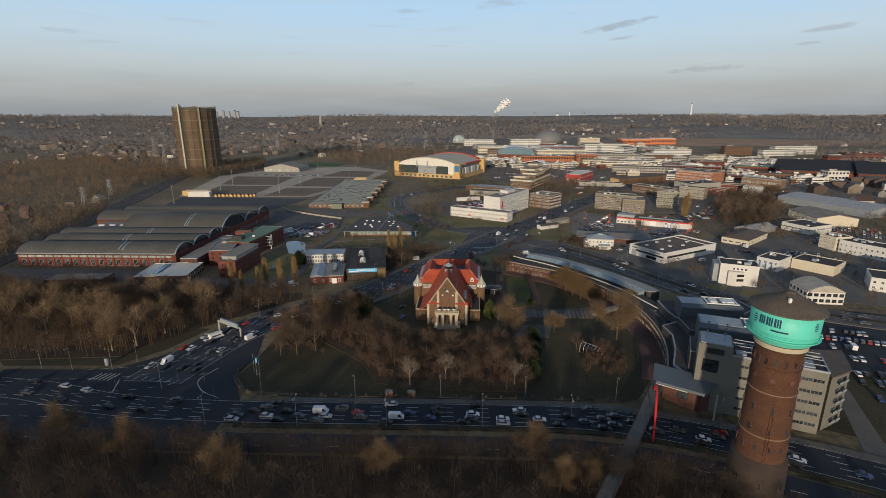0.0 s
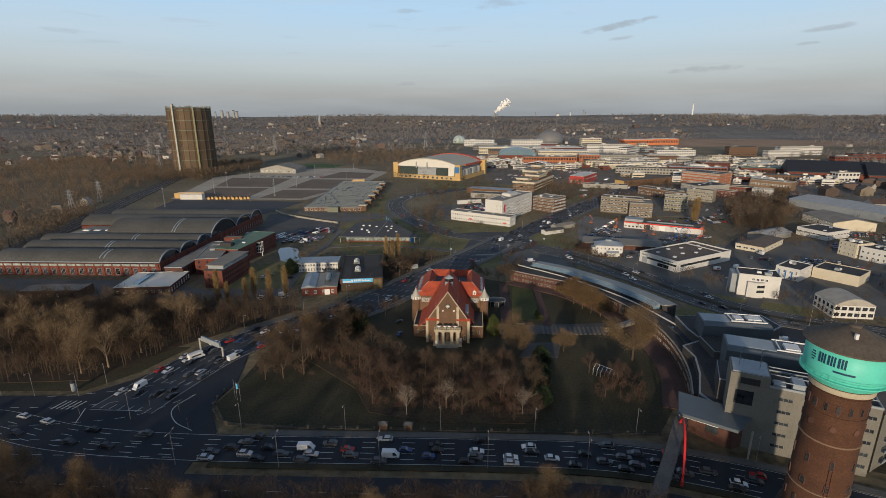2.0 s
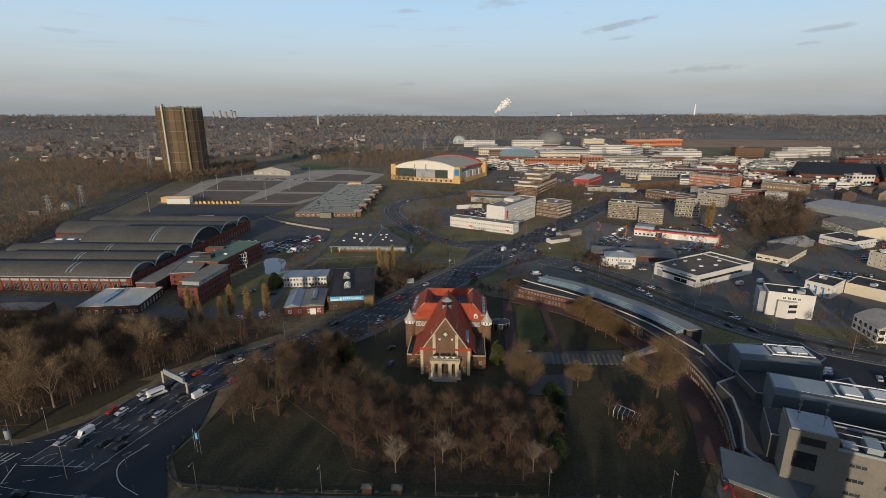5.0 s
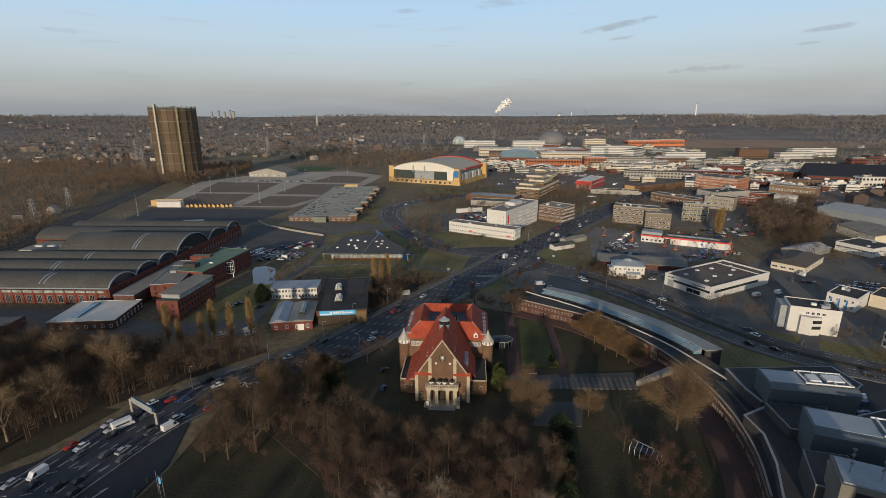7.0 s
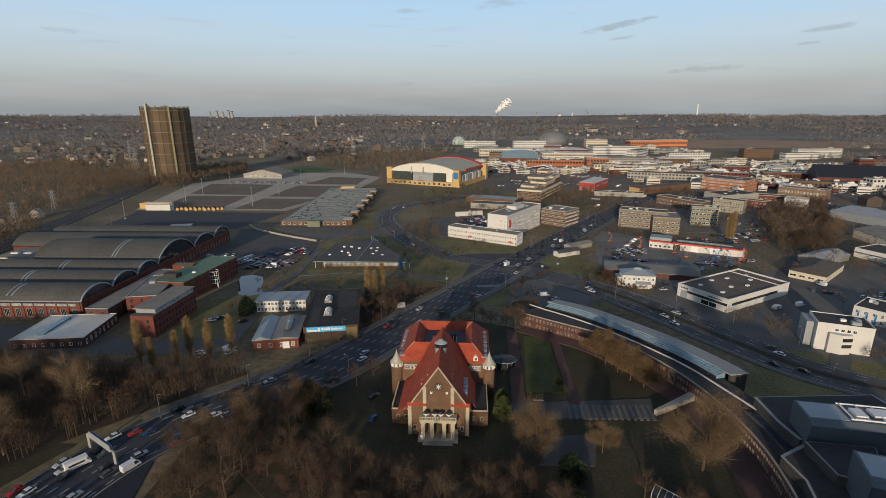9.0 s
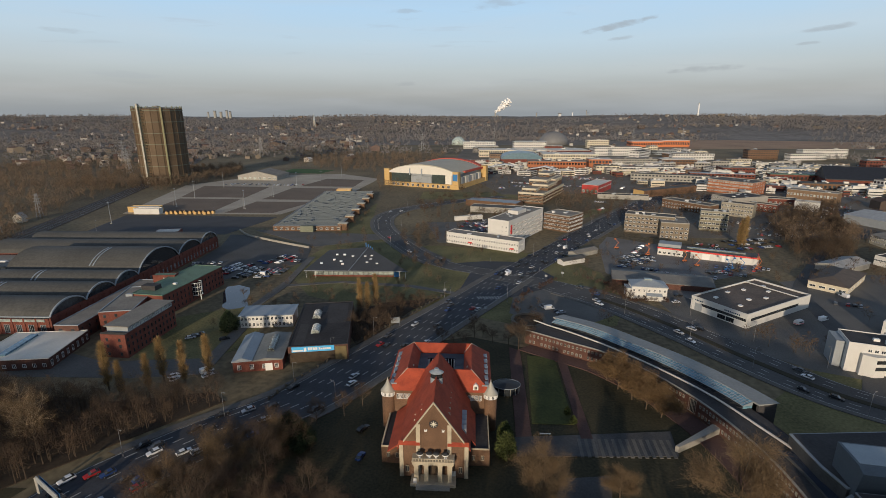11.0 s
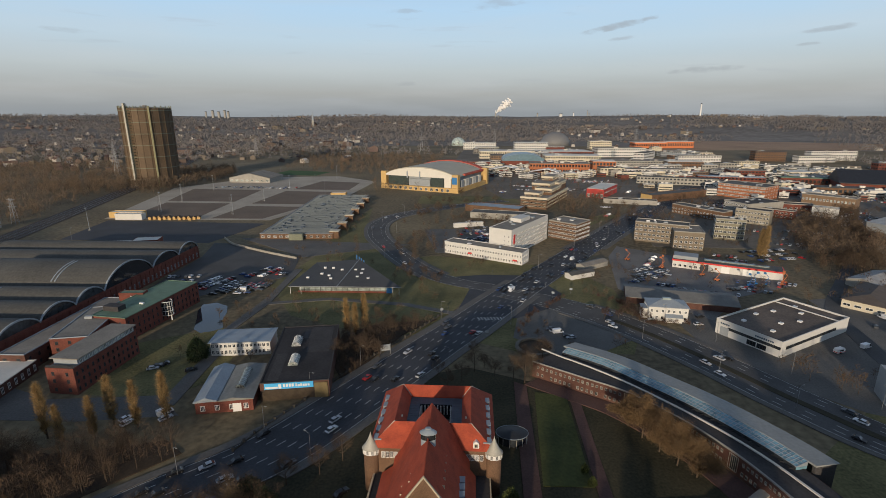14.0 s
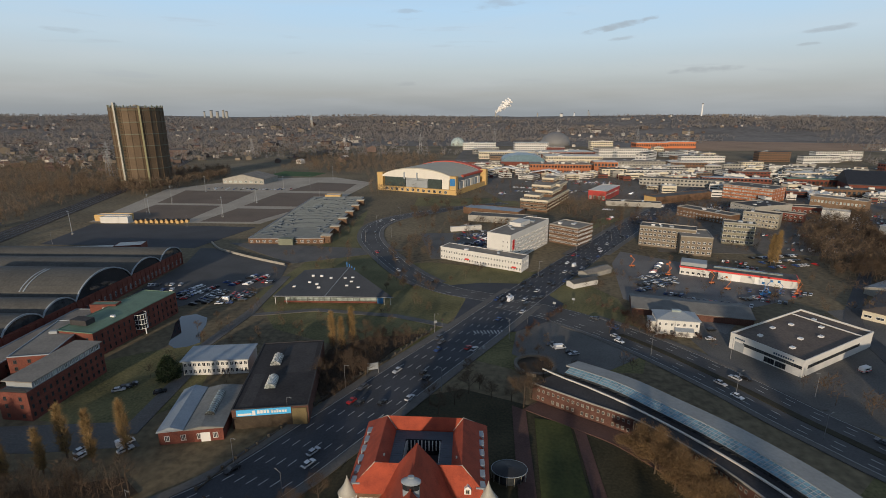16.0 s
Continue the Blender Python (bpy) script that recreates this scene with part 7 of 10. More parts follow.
o = thing("bridge_arch", "tall leaning red steel arch beside the footbridge", "arch")
bm = BM()
prev = None
for i in range(21):
    a = math.pi * i / 20
    p = Vector((60.9 - 3.9 * math.cos(a), 209.5 - 15.0 * math.cos(a), 0.2 + 11.6 * math.sin(a)))
    if prev:
        bar(bm, prev, p, 0.34, seg=8)
    prev = p
part("arch", bm, mat("bright_red_steel", (0.65, 0.03, 0.03), 0.4, 0, 0.08), o)

# ---- trees ----
def twigs(rng, base, way, length, width, n, spread):
    """n thin triangles round each of the given shoots. base, way: arrays (k, 3). Returns vertices and faces."""
    k = len(base)
    b = np.repeat(base, n, 0) + rng.normal(0, spread, (k * n, 3))
    d = np.repeat(way, n, 0) + rng.normal(0, 0.55, (k * n, 3))
    d /= np.linalg.norm(d, axis=1, keepdims=True) + 1e-9
    side = np.cross(d, rng.normal(0, 1, (k * n, 3)))
    side /= np.linalg.norm(side, axis=1, keepdims=True) + 1e-9
    ln = length * rng.uniform(0.5, 1.3, (k * n, 1))
    wd = width * rng.uniform(0.6, 1.4, (k * n, 1))
    v = np.stack([b - side * wd / 2, b + side * wd / 2, b + d * ln], 1).reshape(-1, 3)
    return v, np.arange(len(v)).reshape(-1, 3)


def limb(bm, a, b, r, r2, seg):
    """A tapering length of wood, open at its ends."""
    a, b = Vector(a), Vector(b)
    q = (b - a).to_track_quat("Z", "Y")
    ring = [Vector((math.cos(2 * math.pi * i / seg), math.sin(2 * math.pi * i / seg), 0)) for i in range(seg)]
    lo, hi = [bm.verts.new(a + q @ (c * r)) for c in ring], [bm.verts.new(b + q @ (c * r2)) for c in ring]
    for i in range(seg):
        bm.faces.new((lo[i], lo[(i + 1) % seg], hi[(i + 1) % seg], hi[i]))


def branch(bm, rng, a, way, length, r, level, tips):
    """A limb that bends, thins and forks."""
    p, d, n = Vector(a), Vector(way).normalized(), (3, 3, 1)[level]
    for i in range(n):
        q = p + d * (length / n)
        limb(bm, p, q, r * (1 - 0.25 * i), r * (1 - 0.25 * (i + 1)), 4 if level == 0 else 3)
        if level == 2:
            tips.append((tuple((p + q) / 2), tuple(d)))
        p = q
        d = (d + Vector(rng.normal(0, 0.16, 3)) + Vector((0, 0, 0.10))).normalized()
        tips.append((tuple(p), tuple(d)))
        if level < 2 and i > 0 - level:
            for _ in range(2):
                e = (d + Vector(rng.normal(0, 0.55, 3))).normalized()
                e.z = abs(e.z) * 0.8 + 0.1
                branch(bm, rng, p, e, length * 0.6, r * 0.5, level + 1, tips)


def bare_tree(seed, h, spread, twig_mat, label, bark=None, trunk=0.3, n=5, wid=0.075, up=0.45, limbs=6, tl=1.5, name="tree", loose=0.25):
    """A leafless tree: trunk and limbs, and a crown of fine twigs."""
    rng = np.random.default_rng(seed)
    ob = thing(name, label, "tree", pose(0, 0, -80))
    bm, tips = BM(), []
    r = 0.022 * h
    bar(bm, (0, 0, -0.3), (0.1, 0.05, h * trunk), r, r * 0.75, 7)
    bar(bm, (0.1, 0.05, h * trunk), (0, 0, h * 0.72), r * 0.75, r * 0.25, 6)
    for i in range(limbs):
        a = 2 * math.pi * (i + rng.uniform(-0.3, 0.3)) / limbs
        z = h * (trunk + (0.3 * (i % 3) / 3))
        way = Vector((math.cos(a) * spread, math.sin(a) * spread, up + rng.uniform(0, 0.4)))
        branch(bm, rng, (0.08, 0.04, z), way, h * rng.uniform(0.26, 0.36), r * 0.5, 0, tips)
    branch(bm, rng, (0, 0, h * 0.6), (0, 0, 1), h * 0.3, r * 0.35, 0, tips)
    part("trunk", bm, bark or BARK, ob)
    base, way = np.array([t[0] for t in tips]), np.array([t[1] for t in tips])
    v, f = twigs(rng, base, way, tl * h / 14, wid, n, loose * h / 14)
    sheet("crown", v, f, twig_mat, parent=ob)
    return ob


def poplar(seed, h, label):
    rng = np.random.default_rng(seed)
    ob = thing("poplar", label, "tree", pose(0, 0, -80))
    bm = bar(BM(), (0, 0, -0.3), (0, 0, h * 0.9), 0.26, 0.05, 6)
    part("trunk", bm, BARK, ob)
    z = rng.uniform(0.1, 0.95, 260)
    a = rng.uniform(0, 2 * math.pi, 260)
    rr = h * 0.085 * np.sin(np.pi * np.clip(z, 0, 1) ** 0.8) * rng.uniform(0.2, 1, 260)
    base = np.stack([rr * np.cos(a), rr * np.sin(a), z * h], 1)
    way = np.stack([np.cos(a) * 0.25, np.sin(a) * 0.25, np.ones(260)], 1)
    v, f = twigs(rng, base, way, 1.7, 0.12, 9, 0.14)
    sheet("crown", v, f, POPLAR, parent=ob)
    return ob


def conifer(seed, h, r, label, material, name="conifer", n=700):
    """An evergreen: a stem and many drooping tufts of needles, uneven in outline."""
    rng = np.random.default_rng(seed)
    ob = thing(name, label, "tree", pose(0, 0, -80))
    part("trunk", bar(BM(), (0, 0, -0.3), (0, 0, h * 0.8), 0.03 * h, 0.02, 6), BARK, ob)
    z = rng.uniform(0.06, 1, n) ** 0.9
    a = rng.uniform(0, 2 * math.pi, n)
    rr = r * (np.sin(np.pi * np.clip(z * 0.78 + 0.2, 0, 1))) * rng.uniform(0.55, 1.08, n) * (1 + 0.18 * np.sin(3 * a + seed))
    base = np.stack([rr * np.cos(a), rr * np.sin(a), z * h], 1)
    way = np.stack([np.cos(a), np.sin(a), rng.uniform(-0.5, 0.5, n)], 1)
    v, f = twigs(rng, base, way, 0.10 * h, 0.05 * h, 6, 0.03 * h)
    sheet("crown", v, f, material, parent=ob)
    return ob


P_BROWN = [bare_tree(11 + i, 13 + i, 0.8, TWIG, "bare brown park tree with fine twiggy crown", n=7, wid=0.028, tl=2.0, loose=0.6) for i in range(3)]
P_RED = [bare_tree(21 + i, 11 + i, 0.75, TWIG_RED, "bare reddish-brown park tree with dense twigs", n=7, wid=0.028, tl=2.0, loose=0.65) for i in range(3)]
P_GOLD = [bare_tree(31 + i, 14 + i, 0.95, TWIG_GOLD, "spreading bare tree with golden-brown crown", loose=0.7, n=26, trunk=0.22, wid=0.034, tl=1.7, up=0.5, limbs=8) for i in range(2)]
P_LEAFY = [bare_tree(81 + i, 13, 0.8, mat("russet_dead_leaves", (0.15, 0.096, 0.045), 0.95, 0, 0.25, 0.15, 1.0, 0, island=0.3), "dense russet tree still holding dead leaves", n=30, wid=0.075, tl=1.2, loose=0.8, trunk=0.2, up=0.6, limbs=8) for i in range(2)]
P_PALE = [bare_tree(41 + i, 11 + i, 0.55, TWIG_PALE, "slender pale-barked birch with white limbs", mat("pale_bark", (0.21, 0.175, 0.14), 0.85), n=6, wid=0.03, tl=1.7, loose=0.4, up=0.8, trunk=0.35) for i in range(2)]
# bark colour lightened to stand for low sunlight on the wood's edge
P_OAK = [bare_tree(51 + i, 16 + 2 * i, 0.7, TWIG_GOLD, "tall bare woodland tree with low sun put into its bark colour", mat("sunlit_bark", (0.26, 0.19, 0.12), 0.9), n=7, wid=0.035, tl=1.8, loose=0.45, up=0.9, limbs=9) for i in range(2)]
P_POP = [poplar(61 + i, 15.5 + 1.5 * i, "slim golden-brown columnar poplar without leaves") for i in range(2)]
P_CON = [conifer(71, 9, 3.6, "broad dark green evergreen tree", CONIFER), conifer(72, 6, 2.6, "low dark evergreen shrub", CONIFER, "evergreen_shrub", 500), conifer(73, 9, 3.0, "yellowish green evergreen tree", SHRUB)]
rt = random.Random(5)
USED = set()


def plant(protos, x, y, s=1.0, group="", lo=0.85, hi=1.15):
    """A copy of one of the prototypes at a place; the first use moves the prototype itself."""
    ob = rt.choice(protos)
    k = s * rt.uniform(lo, hi)
    m = pose(x, y, 0, 0, 0, rt.uniform(0, 360)) @ Matrix.Diagonal((k, k, k * rt.uniform(0.92, 1.08), 1))
    if ob not in USED:
        USED.add(ob)
        ob.matrix_basis = m
    else:
        ob = copy_thing(ob, Matrix.Identity(4))
        ob.matrix_basis = m
    return tagged(ob, group=group)


def inside(p, poly):
    x, y = p
    c = False
    for (x0, y0), (x1, y1) in zip(poly, poly[1:] + poly[:1]):
        if (y0 > y) != (y1 > y) and x < (x1 - x0) * (y - y0) / (y1 - y0) + x0:
            c = not c
    return c


def scatter(poly, n, gap, rng):
    xs, ys = [p[0] for p in poly], [p[1] for p in poly]
    out = []
    for _ in range(n * 30):
        p = (rng.uniform(min(xs), max(xs)), rng.uniform(min(ys), max(ys)))
        if inside(p, poly) and all((p[0] - q[0]) ** 2 + (p[1] - q[1]) ** 2 > gap * gap for q in out[-400:]):
            out.append(p)
            if len(out) >= n:
                break
    return out


# park: the dense grove before the mansion, looser to the sides
for x, y in scatter([(-40, 262), (-34, 240), (-18, 233), (22, 233), (24, 262), (10, 284), (-4, 274), (-20, 276), (-30, 296), (-62, 300), (-66, 284)], 40, 6.0, rt):
    plant(P_RED + P_BROWN, x, y, 0.74, "park trees")
for x, y in ((-21, 236), (-8, 242), (17.5, 238), (12, 254)):
    plant(P_PALE, x, y, 0.8, "park birches")
for x, y in scatter([(-84, 262), (-62, 264), (-60, 300), (-44, 320), (-54, 335), (-72, 318), (-86, 300)], 16, 6.0, rt):
    plant(P_BROWN, x, y, 0.95, "park trees")
for x, y, s in ((19.5, 300, 0.95), (66, 291, 1.4), (39.5, 300, 0.72), (-80, 298, 0.85), (-68, 306, 0.9), (-58, 320, 0.8)):
    plant(P_GOLD, x, y, s, "spreading park trees")
for x, y, s in ((52, 382, 0.8), (54.5, 374, 0.9), (57.5, 365, 0.95), (60.5, 357, 0.95), (64, 350.5, 0.85)):
    plant(P_LEAFY, x, y, s, "tight row of russet trees at the arched building")
for x, y, s in ((-3, 418, 0.62), (-12, 422, 0.6), (2, 428, 0.6), (10, 424, 0.6), (22, 440, 0.5), (24, 424, 0.62), (-8, 410, 0.55), (33, 458, 0.3), (24, 466, 0.3), (31, 468, 0.3)):
    plant(P_BROWN, x, y, s, "street trees")
for x, y in ((-55, 328), (-51, 325)):
    plant([P_CON[0]], x, y, 1.15, "evergreens in the park")
for x, y, s in ((28, 284, 1.2), (26.5, 268, 1.25), (26, 258, 1.15), (25, 246, 1.2)):
    plant([P_CON[1]], x, y, s, "clipped evergreens in the park")
for x, y, s in ((11, 322, 0.95), (11, 333, 0.8), (34, 345, 0.35), (33, 352, 0.3)):
    plant([P_CON[2]], x, y, s, "evergreens in the park")
for x, y, s in ((46, 276, 0.5), (52, 262, 0.7), (56, 270, 0.55), (48, 254, 0.6)):
    plant(P_RED, x, y, s, "park trees")
plant([P_CON[0]], -112, 436, 1.0, "evergreens in the park")
for x, y, s in ((21, 417, 0.85), (17, 421, 0.5), (6, 432, 0.5), (2, 448, 0.45), (30, 440, 0.6), (-42, 348, 0.62), (-50, 342, 0.7), (-37, 356, 0.5)):
    plant(P_BROWN, x, y, s, "trees behind the mansion")
for x, y in ((-28, 566), (-19, 566), (-9, 593), (9, 623), (-40, 638)):
    plant(P_BROWN, x, y, 0.32, "young street trees")
# poplars
for x, y in ((-125.8, 363), (-117.5, 367), (-116, 376), (-107, 374), (-100, 380), (-132, 366), (-56.5, 473), (-49, 478), (-52, 470)):
    plant(P_POP, x, y, 1.0, "row of columnar poplars")
for x, y in scatter([(-58, 440), (-44, 424), (-30, 455), (-22, 480), (-34, 492), (-56, 478)], 13, 5.0, rt):
    plant(P_BROWN, x, y, 0.62, "trees beside the showroom")
# front of the left-hand wood, its low sun painted into the bark
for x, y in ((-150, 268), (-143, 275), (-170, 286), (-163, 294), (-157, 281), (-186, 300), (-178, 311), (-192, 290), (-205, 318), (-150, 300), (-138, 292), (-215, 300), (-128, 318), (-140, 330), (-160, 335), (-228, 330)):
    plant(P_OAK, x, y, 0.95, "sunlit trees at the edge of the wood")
for x, y, s in ((-124.5, 190.5, 0.85), (18.5, 182.5, 0.72), (25, 165, 0.7), (33, 168, 0.6), (-24, 172, 0.7), (-66, 168, 0.8), (-100, 180, 0.7)):
    plant(P_GOLD, x, y, s, "roadside trees")
for x, y in scatter([(100, 545), (84, 520), (60, 505), (70, 495), (88, 496), (84, 512)], 10, 4.0, rt):
    plant(P_RED, x, y, 0.45, "bushy trees round the villa")
for x, y in ((203, 650), (205, 656), (204, 645)):
    plant(P_POP, x, y, 1.3, "tall golden columnar poplars")
for x, y in scatter([(-50, 570), (-10, 575), (-30, 600), (-50, 640), (-62, 700), (-48, 690), (-34, 640)], 16, 9.0, rt):
    plant(P_BROWN, x, y, 0.42, "young street trees")
for x, y in scatter([(-128, 470), (-112, 486), (-118, 520), (-126, 516)], 3, 4.0, rt):
    plant(P_BROWN, x, y, 0.3, "small trees round the pond")
for x, y in scatter([(-60, 800), (-30, 790), (10, 900), (40, 960), (-20, 1000), (-58, 960)], 14, 12.0, rt):
    plant(P_BROWN, x, y, 0.7, "trees before the arena")
for x, y in scatter([(82, 735), (100, 770), (120, 800), (70, 760)], 6, 7.0, rt):
    plant(P_BROWN, x, y, 0.75, "street trees")


# woods as a mass
def wood(name, polys, count, h, label, material, tw=40, wid=0.3, tl=2.4, seed=1, gap=2.5, trunk_mat=None):
    """Many bare trees joined: thin stems and sprays of twigs."""
    rng = np.random.default_rng(seed)
    pts = []
    for poly, c in zip(polys, count):
        xs, ys = np.array([p[0] for p in poly]), np.array([p[1] for p in poly])
        got = 0
        while got < c:
            p = (rng.uniform(xs.min(), xs.max()), rng.uniform(ys.min(), ys.max()))
            if inside(p, poly):
                pts.append((*p, ground_z(*p)))
                got += 1
    pts = np.array(pts)
    k = len(pts)
    hs = h * rng.uniform(0.65, 1.15, k)
    # crowns
    a, u, z = rng.uniform(0, 2 * math.pi, (k, tw)), rng.uniform(0, 1, (k, tw)) ** 0.5, rng.uniform(0.3, 1.0, (k, tw))
    rad = hs[:, None] * 0.27 * np.sin(np.pi * (z * 0.75 + 0.18)) * u
    base = np.stack([pts[:, :1] + rad * np.cos(a), pts[:, 1:2] + rad * np.sin(a), pts[:, 2:3] + hs[:, None] * z * 0.9], 2).reshape(-1, 3)
    way = np.stack([np.cos(a) * 0.7, np.sin(a) * 0.7, np.full_like(a, 0.8)], 2).reshape(-1, 3)
    v, f = twigs(rng, base, way, tl, wid, 1, 0.2)
    # stems
    c3 = np.array([[math.cos(t), math.sin(t), 0] for t in (0, 2.1, 4.2)])
    lo = pts[:, None] + c3 * (hs * 0.016)[:, None, None] - [0, 0, 0.5]
    hi = pts[:, None] + np.array([0, 0, 1.0]) * (hs * 0.7)[:, None, None] + c3 * 0.03
    sv = np.concatenate([lo, hi], 1).reshape(-1, 3)
    idx = np.arange(k)[:, None] * 6 + len(v)
    sf = np.concatenate([np.stack([idx[:, 0] + i, idx[:, 0] + (i + 1) % 3, idx[:, 0] + 3 + (i + 1) % 3, idx[:, 0] + 3 + i], 1) for i in range(3)])
    me = bpy.data.meshes.new(name)
    me.from_pydata(np.concatenate([v, sv]).tolist(), [], f.tolist() + sf.tolist())
    me.materials.append(material)
    me.materials.append(trunk_mat or BARK)
    mi = np.zeros(len(f) + len(sf), int)
    mi[len(f):] = 1
    me.polygons.foreach_set("material_index", mi)
    return tagged(new(name, me), label, "woodland", "", "stuff")


LEFT_WOOD = [(-340, 240), (-190, 256), (-142, 262), (-126, 300), (-100, 338), (-86, 358), (-94, 366), (-104, 362), (-125, 356), (-150, 360), (-200, 368), (-250, 368), (-340, 402)]
LITTER = mat("leaf_litter", (0.045, 0.031, 0.019), 0.98, 0, 0.45, 0.08, 1.0, 0.3)
slab("leaf_litter", LEFT_WOOD, 0.035, LITTER, "dark brown leaf litter under the wood")
slab("leaf_litter", [(-66, 286), (-42, 258), (-34, 238), (-16, 231), (22, 231), (25, 262), (11, 288), (-4, 281), (-20, 284), (-30, 300), (-60, 306)], 0.04, mat("russet_leaf_litter", (0.052, 0.033, 0.022), 0.98, 0, 0.45, 0.08, 1.0, 0.3, tint=(0.06, 0.045, 0.025)), "reddish brown leaf litter under the park trees")
THICKET = [(-260, 100), (70, 90), (68, 168), (44, 178.5), (20, 181.5), (-80, 182), (-165, 184), (-260, 182)]
EAST_THICKET = [(68, 90), (150, 60), (150, 112), (120, 138), (96, 153), (88, 152), (68, 152)]
slab("leaf_litter", THICKET, 0.035, LITTER, "dark leaf litter under the thicket")
slab("leaf_litter", EAST_THICKET, 0.039, LITTER, "dark leaf litter round the tower")
BRAMBLE = [(-48, 415), (-42, 435), (-30, 473), (-16, 496), (-44, 487), (-58, 472), (-58, 440)]
slab("leaf_litter", BRAMBLE, 0.05, LITTER, "dark leaf litter between street and showroom")
DARKBARK = mat("dark_wood_bark", (0.05, 0.035, 0.024), 0.95)
wood("woodland", [LEFT_WOOD], [1900], 11.5, "dense brown leafless wood beside the junction", TWIG, 150, 0.075, 2.3, 3, trunk_mat=DARKBARK)
# foreground shade is put into the thicket's twig and bark colours
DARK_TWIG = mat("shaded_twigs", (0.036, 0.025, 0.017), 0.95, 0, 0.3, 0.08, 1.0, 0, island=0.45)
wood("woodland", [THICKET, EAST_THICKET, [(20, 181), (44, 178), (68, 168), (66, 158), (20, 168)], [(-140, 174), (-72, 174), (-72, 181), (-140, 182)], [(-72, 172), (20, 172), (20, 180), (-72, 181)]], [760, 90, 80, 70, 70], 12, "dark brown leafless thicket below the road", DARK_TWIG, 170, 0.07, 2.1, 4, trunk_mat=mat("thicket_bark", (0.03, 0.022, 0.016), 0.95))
wood("shrubbery", [[(-32, 240), (20, 234), (16, 290), (-60, 300), (-50, 272)], [(44, 250), (62, 244), (64, 272), (50, 282)], [(-84, 268), (-60, 268), (-50, 300), (-44, 322), (-56, 336), (-74, 318), (-86, 300)]], [420, 45, 110], 4.2, "low reddish undergrowth in the park", TWIG_RED, 110, 0.055, 1.3, 5)
wood("shrubbery", [BRAMBLE], [110], 5.0, "brown leafless thicket between street and showroom", TWIG, 110, 0.06, 1.5, 15)
wood("shrubbery", [[(70, 547), (68, 543), (80, 524), (80, 500), (86, 490), (108, 490), (108, 494), (88, 496), (85, 502), (85, 528)], [(19, 475), (22, 474), (34, 505), (54, 540), (51, 542), (31, 508)]], [70, 40], 2.6, "russet hedges round the villa and the corner", TWIG_RED, 90, 0.07, 1.0, 16)
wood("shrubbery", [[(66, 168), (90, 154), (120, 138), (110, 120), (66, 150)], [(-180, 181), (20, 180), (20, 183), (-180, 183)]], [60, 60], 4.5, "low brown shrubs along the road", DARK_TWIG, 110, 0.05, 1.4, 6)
wood("woodland", [[(-345, 430), (-318, 430), (-350, 600), (-372, 690), (-390, 690), (-350, 520)], [(-640, 380), (-340, 380), (-362, 560), (-405, 760), (-470, 1040), (-520, 1300), (-760, 1500), (-1000, 1200), (-900, 700)], [(-480, 1080), (-400, 1090), (-370, 1250), (-420, 1380), (-510, 1330)], [(-560, 1010), (-400, 1020), (-385, 1085), (-420, 1110), (-570, 1100)]], [120, 2600, 420, 260], 15, "wide brown leafless woods along the railway", WOODS, 30, 0.5, 3.4, 7)
wood("woodland", [[(-140, 1230), (-60, 1060), (-120, 1010), (-145, 1180)], [(-330, 1390), (-130, 1240), (-60, 1350), (-60, 1800), (-400, 1800)], [(235, 645), (295, 640), (330, 720), (315, 830), (262, 740)], [(352, 560), (430, 590), (430, 640), (354, 630)], [(100, 830), (130, 905), (170, 985), (120, 985), (60, 880)]], [40, 700, 160, 60, 50], 13, "brown leafless woods between town and car parks", WOODS, 44, 0.3, 3.0, 8)
# far woods, as bands out to the hills
rng_f = np.random.default_rng(9)
far_polys, far_counts = [], []
for i in range(190):
    a, r = rng_f.uniform(-0.80, 0.80), rng_f.uniform(1500, 4400)
    x, y, s = r * math.sin(a), 100 + r * math.cos(a), rng_f.uniform(90, 330) * (0.7 + r / 3500)
    if inside((x, y), MOOR) or (-150 < x < 520 and y < 2100) or (250 < x < 1050 and 1400 < y < 2300):
        continue
    t = s * rng_f.uniform(0.25, 0.5)
    far_polys.append([(x - s, y - t * 0.3), (x - s * 0.3, y - t), (x + s * 0.8, y - t * 0.6), (x + s, y + t * 0.4), (x + s * 0.2, y + t), (x - s * 0.7, y + t * 0.7)])
    far_counts.append(int(s * t / 420))
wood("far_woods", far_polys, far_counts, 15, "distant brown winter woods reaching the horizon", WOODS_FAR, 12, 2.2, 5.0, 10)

# bushes and bare trees that fill the gaps between the buildings
MID = [[(190, 520), (260, 530), (262, 600), (200, 575)], [(120, 420), (150, 402), (146, 430), (128, 440)], [(160, 330), (185, 345), (176, 380), (160, 395)], [(120, 760), (190, 800), (200, 870), (150, 860)], [(265, 760), (330, 780), (340, 860), (290, 870)], [(230, 900), (290, 930), (280, 1010), (210, 960)], [(40, 1180), (140, 1180), (230, 1290), (60, 1290)]]
MID += [[(320, 1080), (520, 1100), (520, 1160), (330, 1140)], [(420, 640), (640, 640), (700, 860), (440, 860)], [(-45, 650), (-30, 640), (-22, 700), (-45, 730)], [(350, 1200), (560, 1230), (560, 1330), (380, 1300)], [(-20, 780), (40, 760), (50, 800), (0, 830)], [(110, 780), (135, 800), (185, 900), (165, 915)], [(228, 612), (262, 612), (262, 640), (235, 640)]]
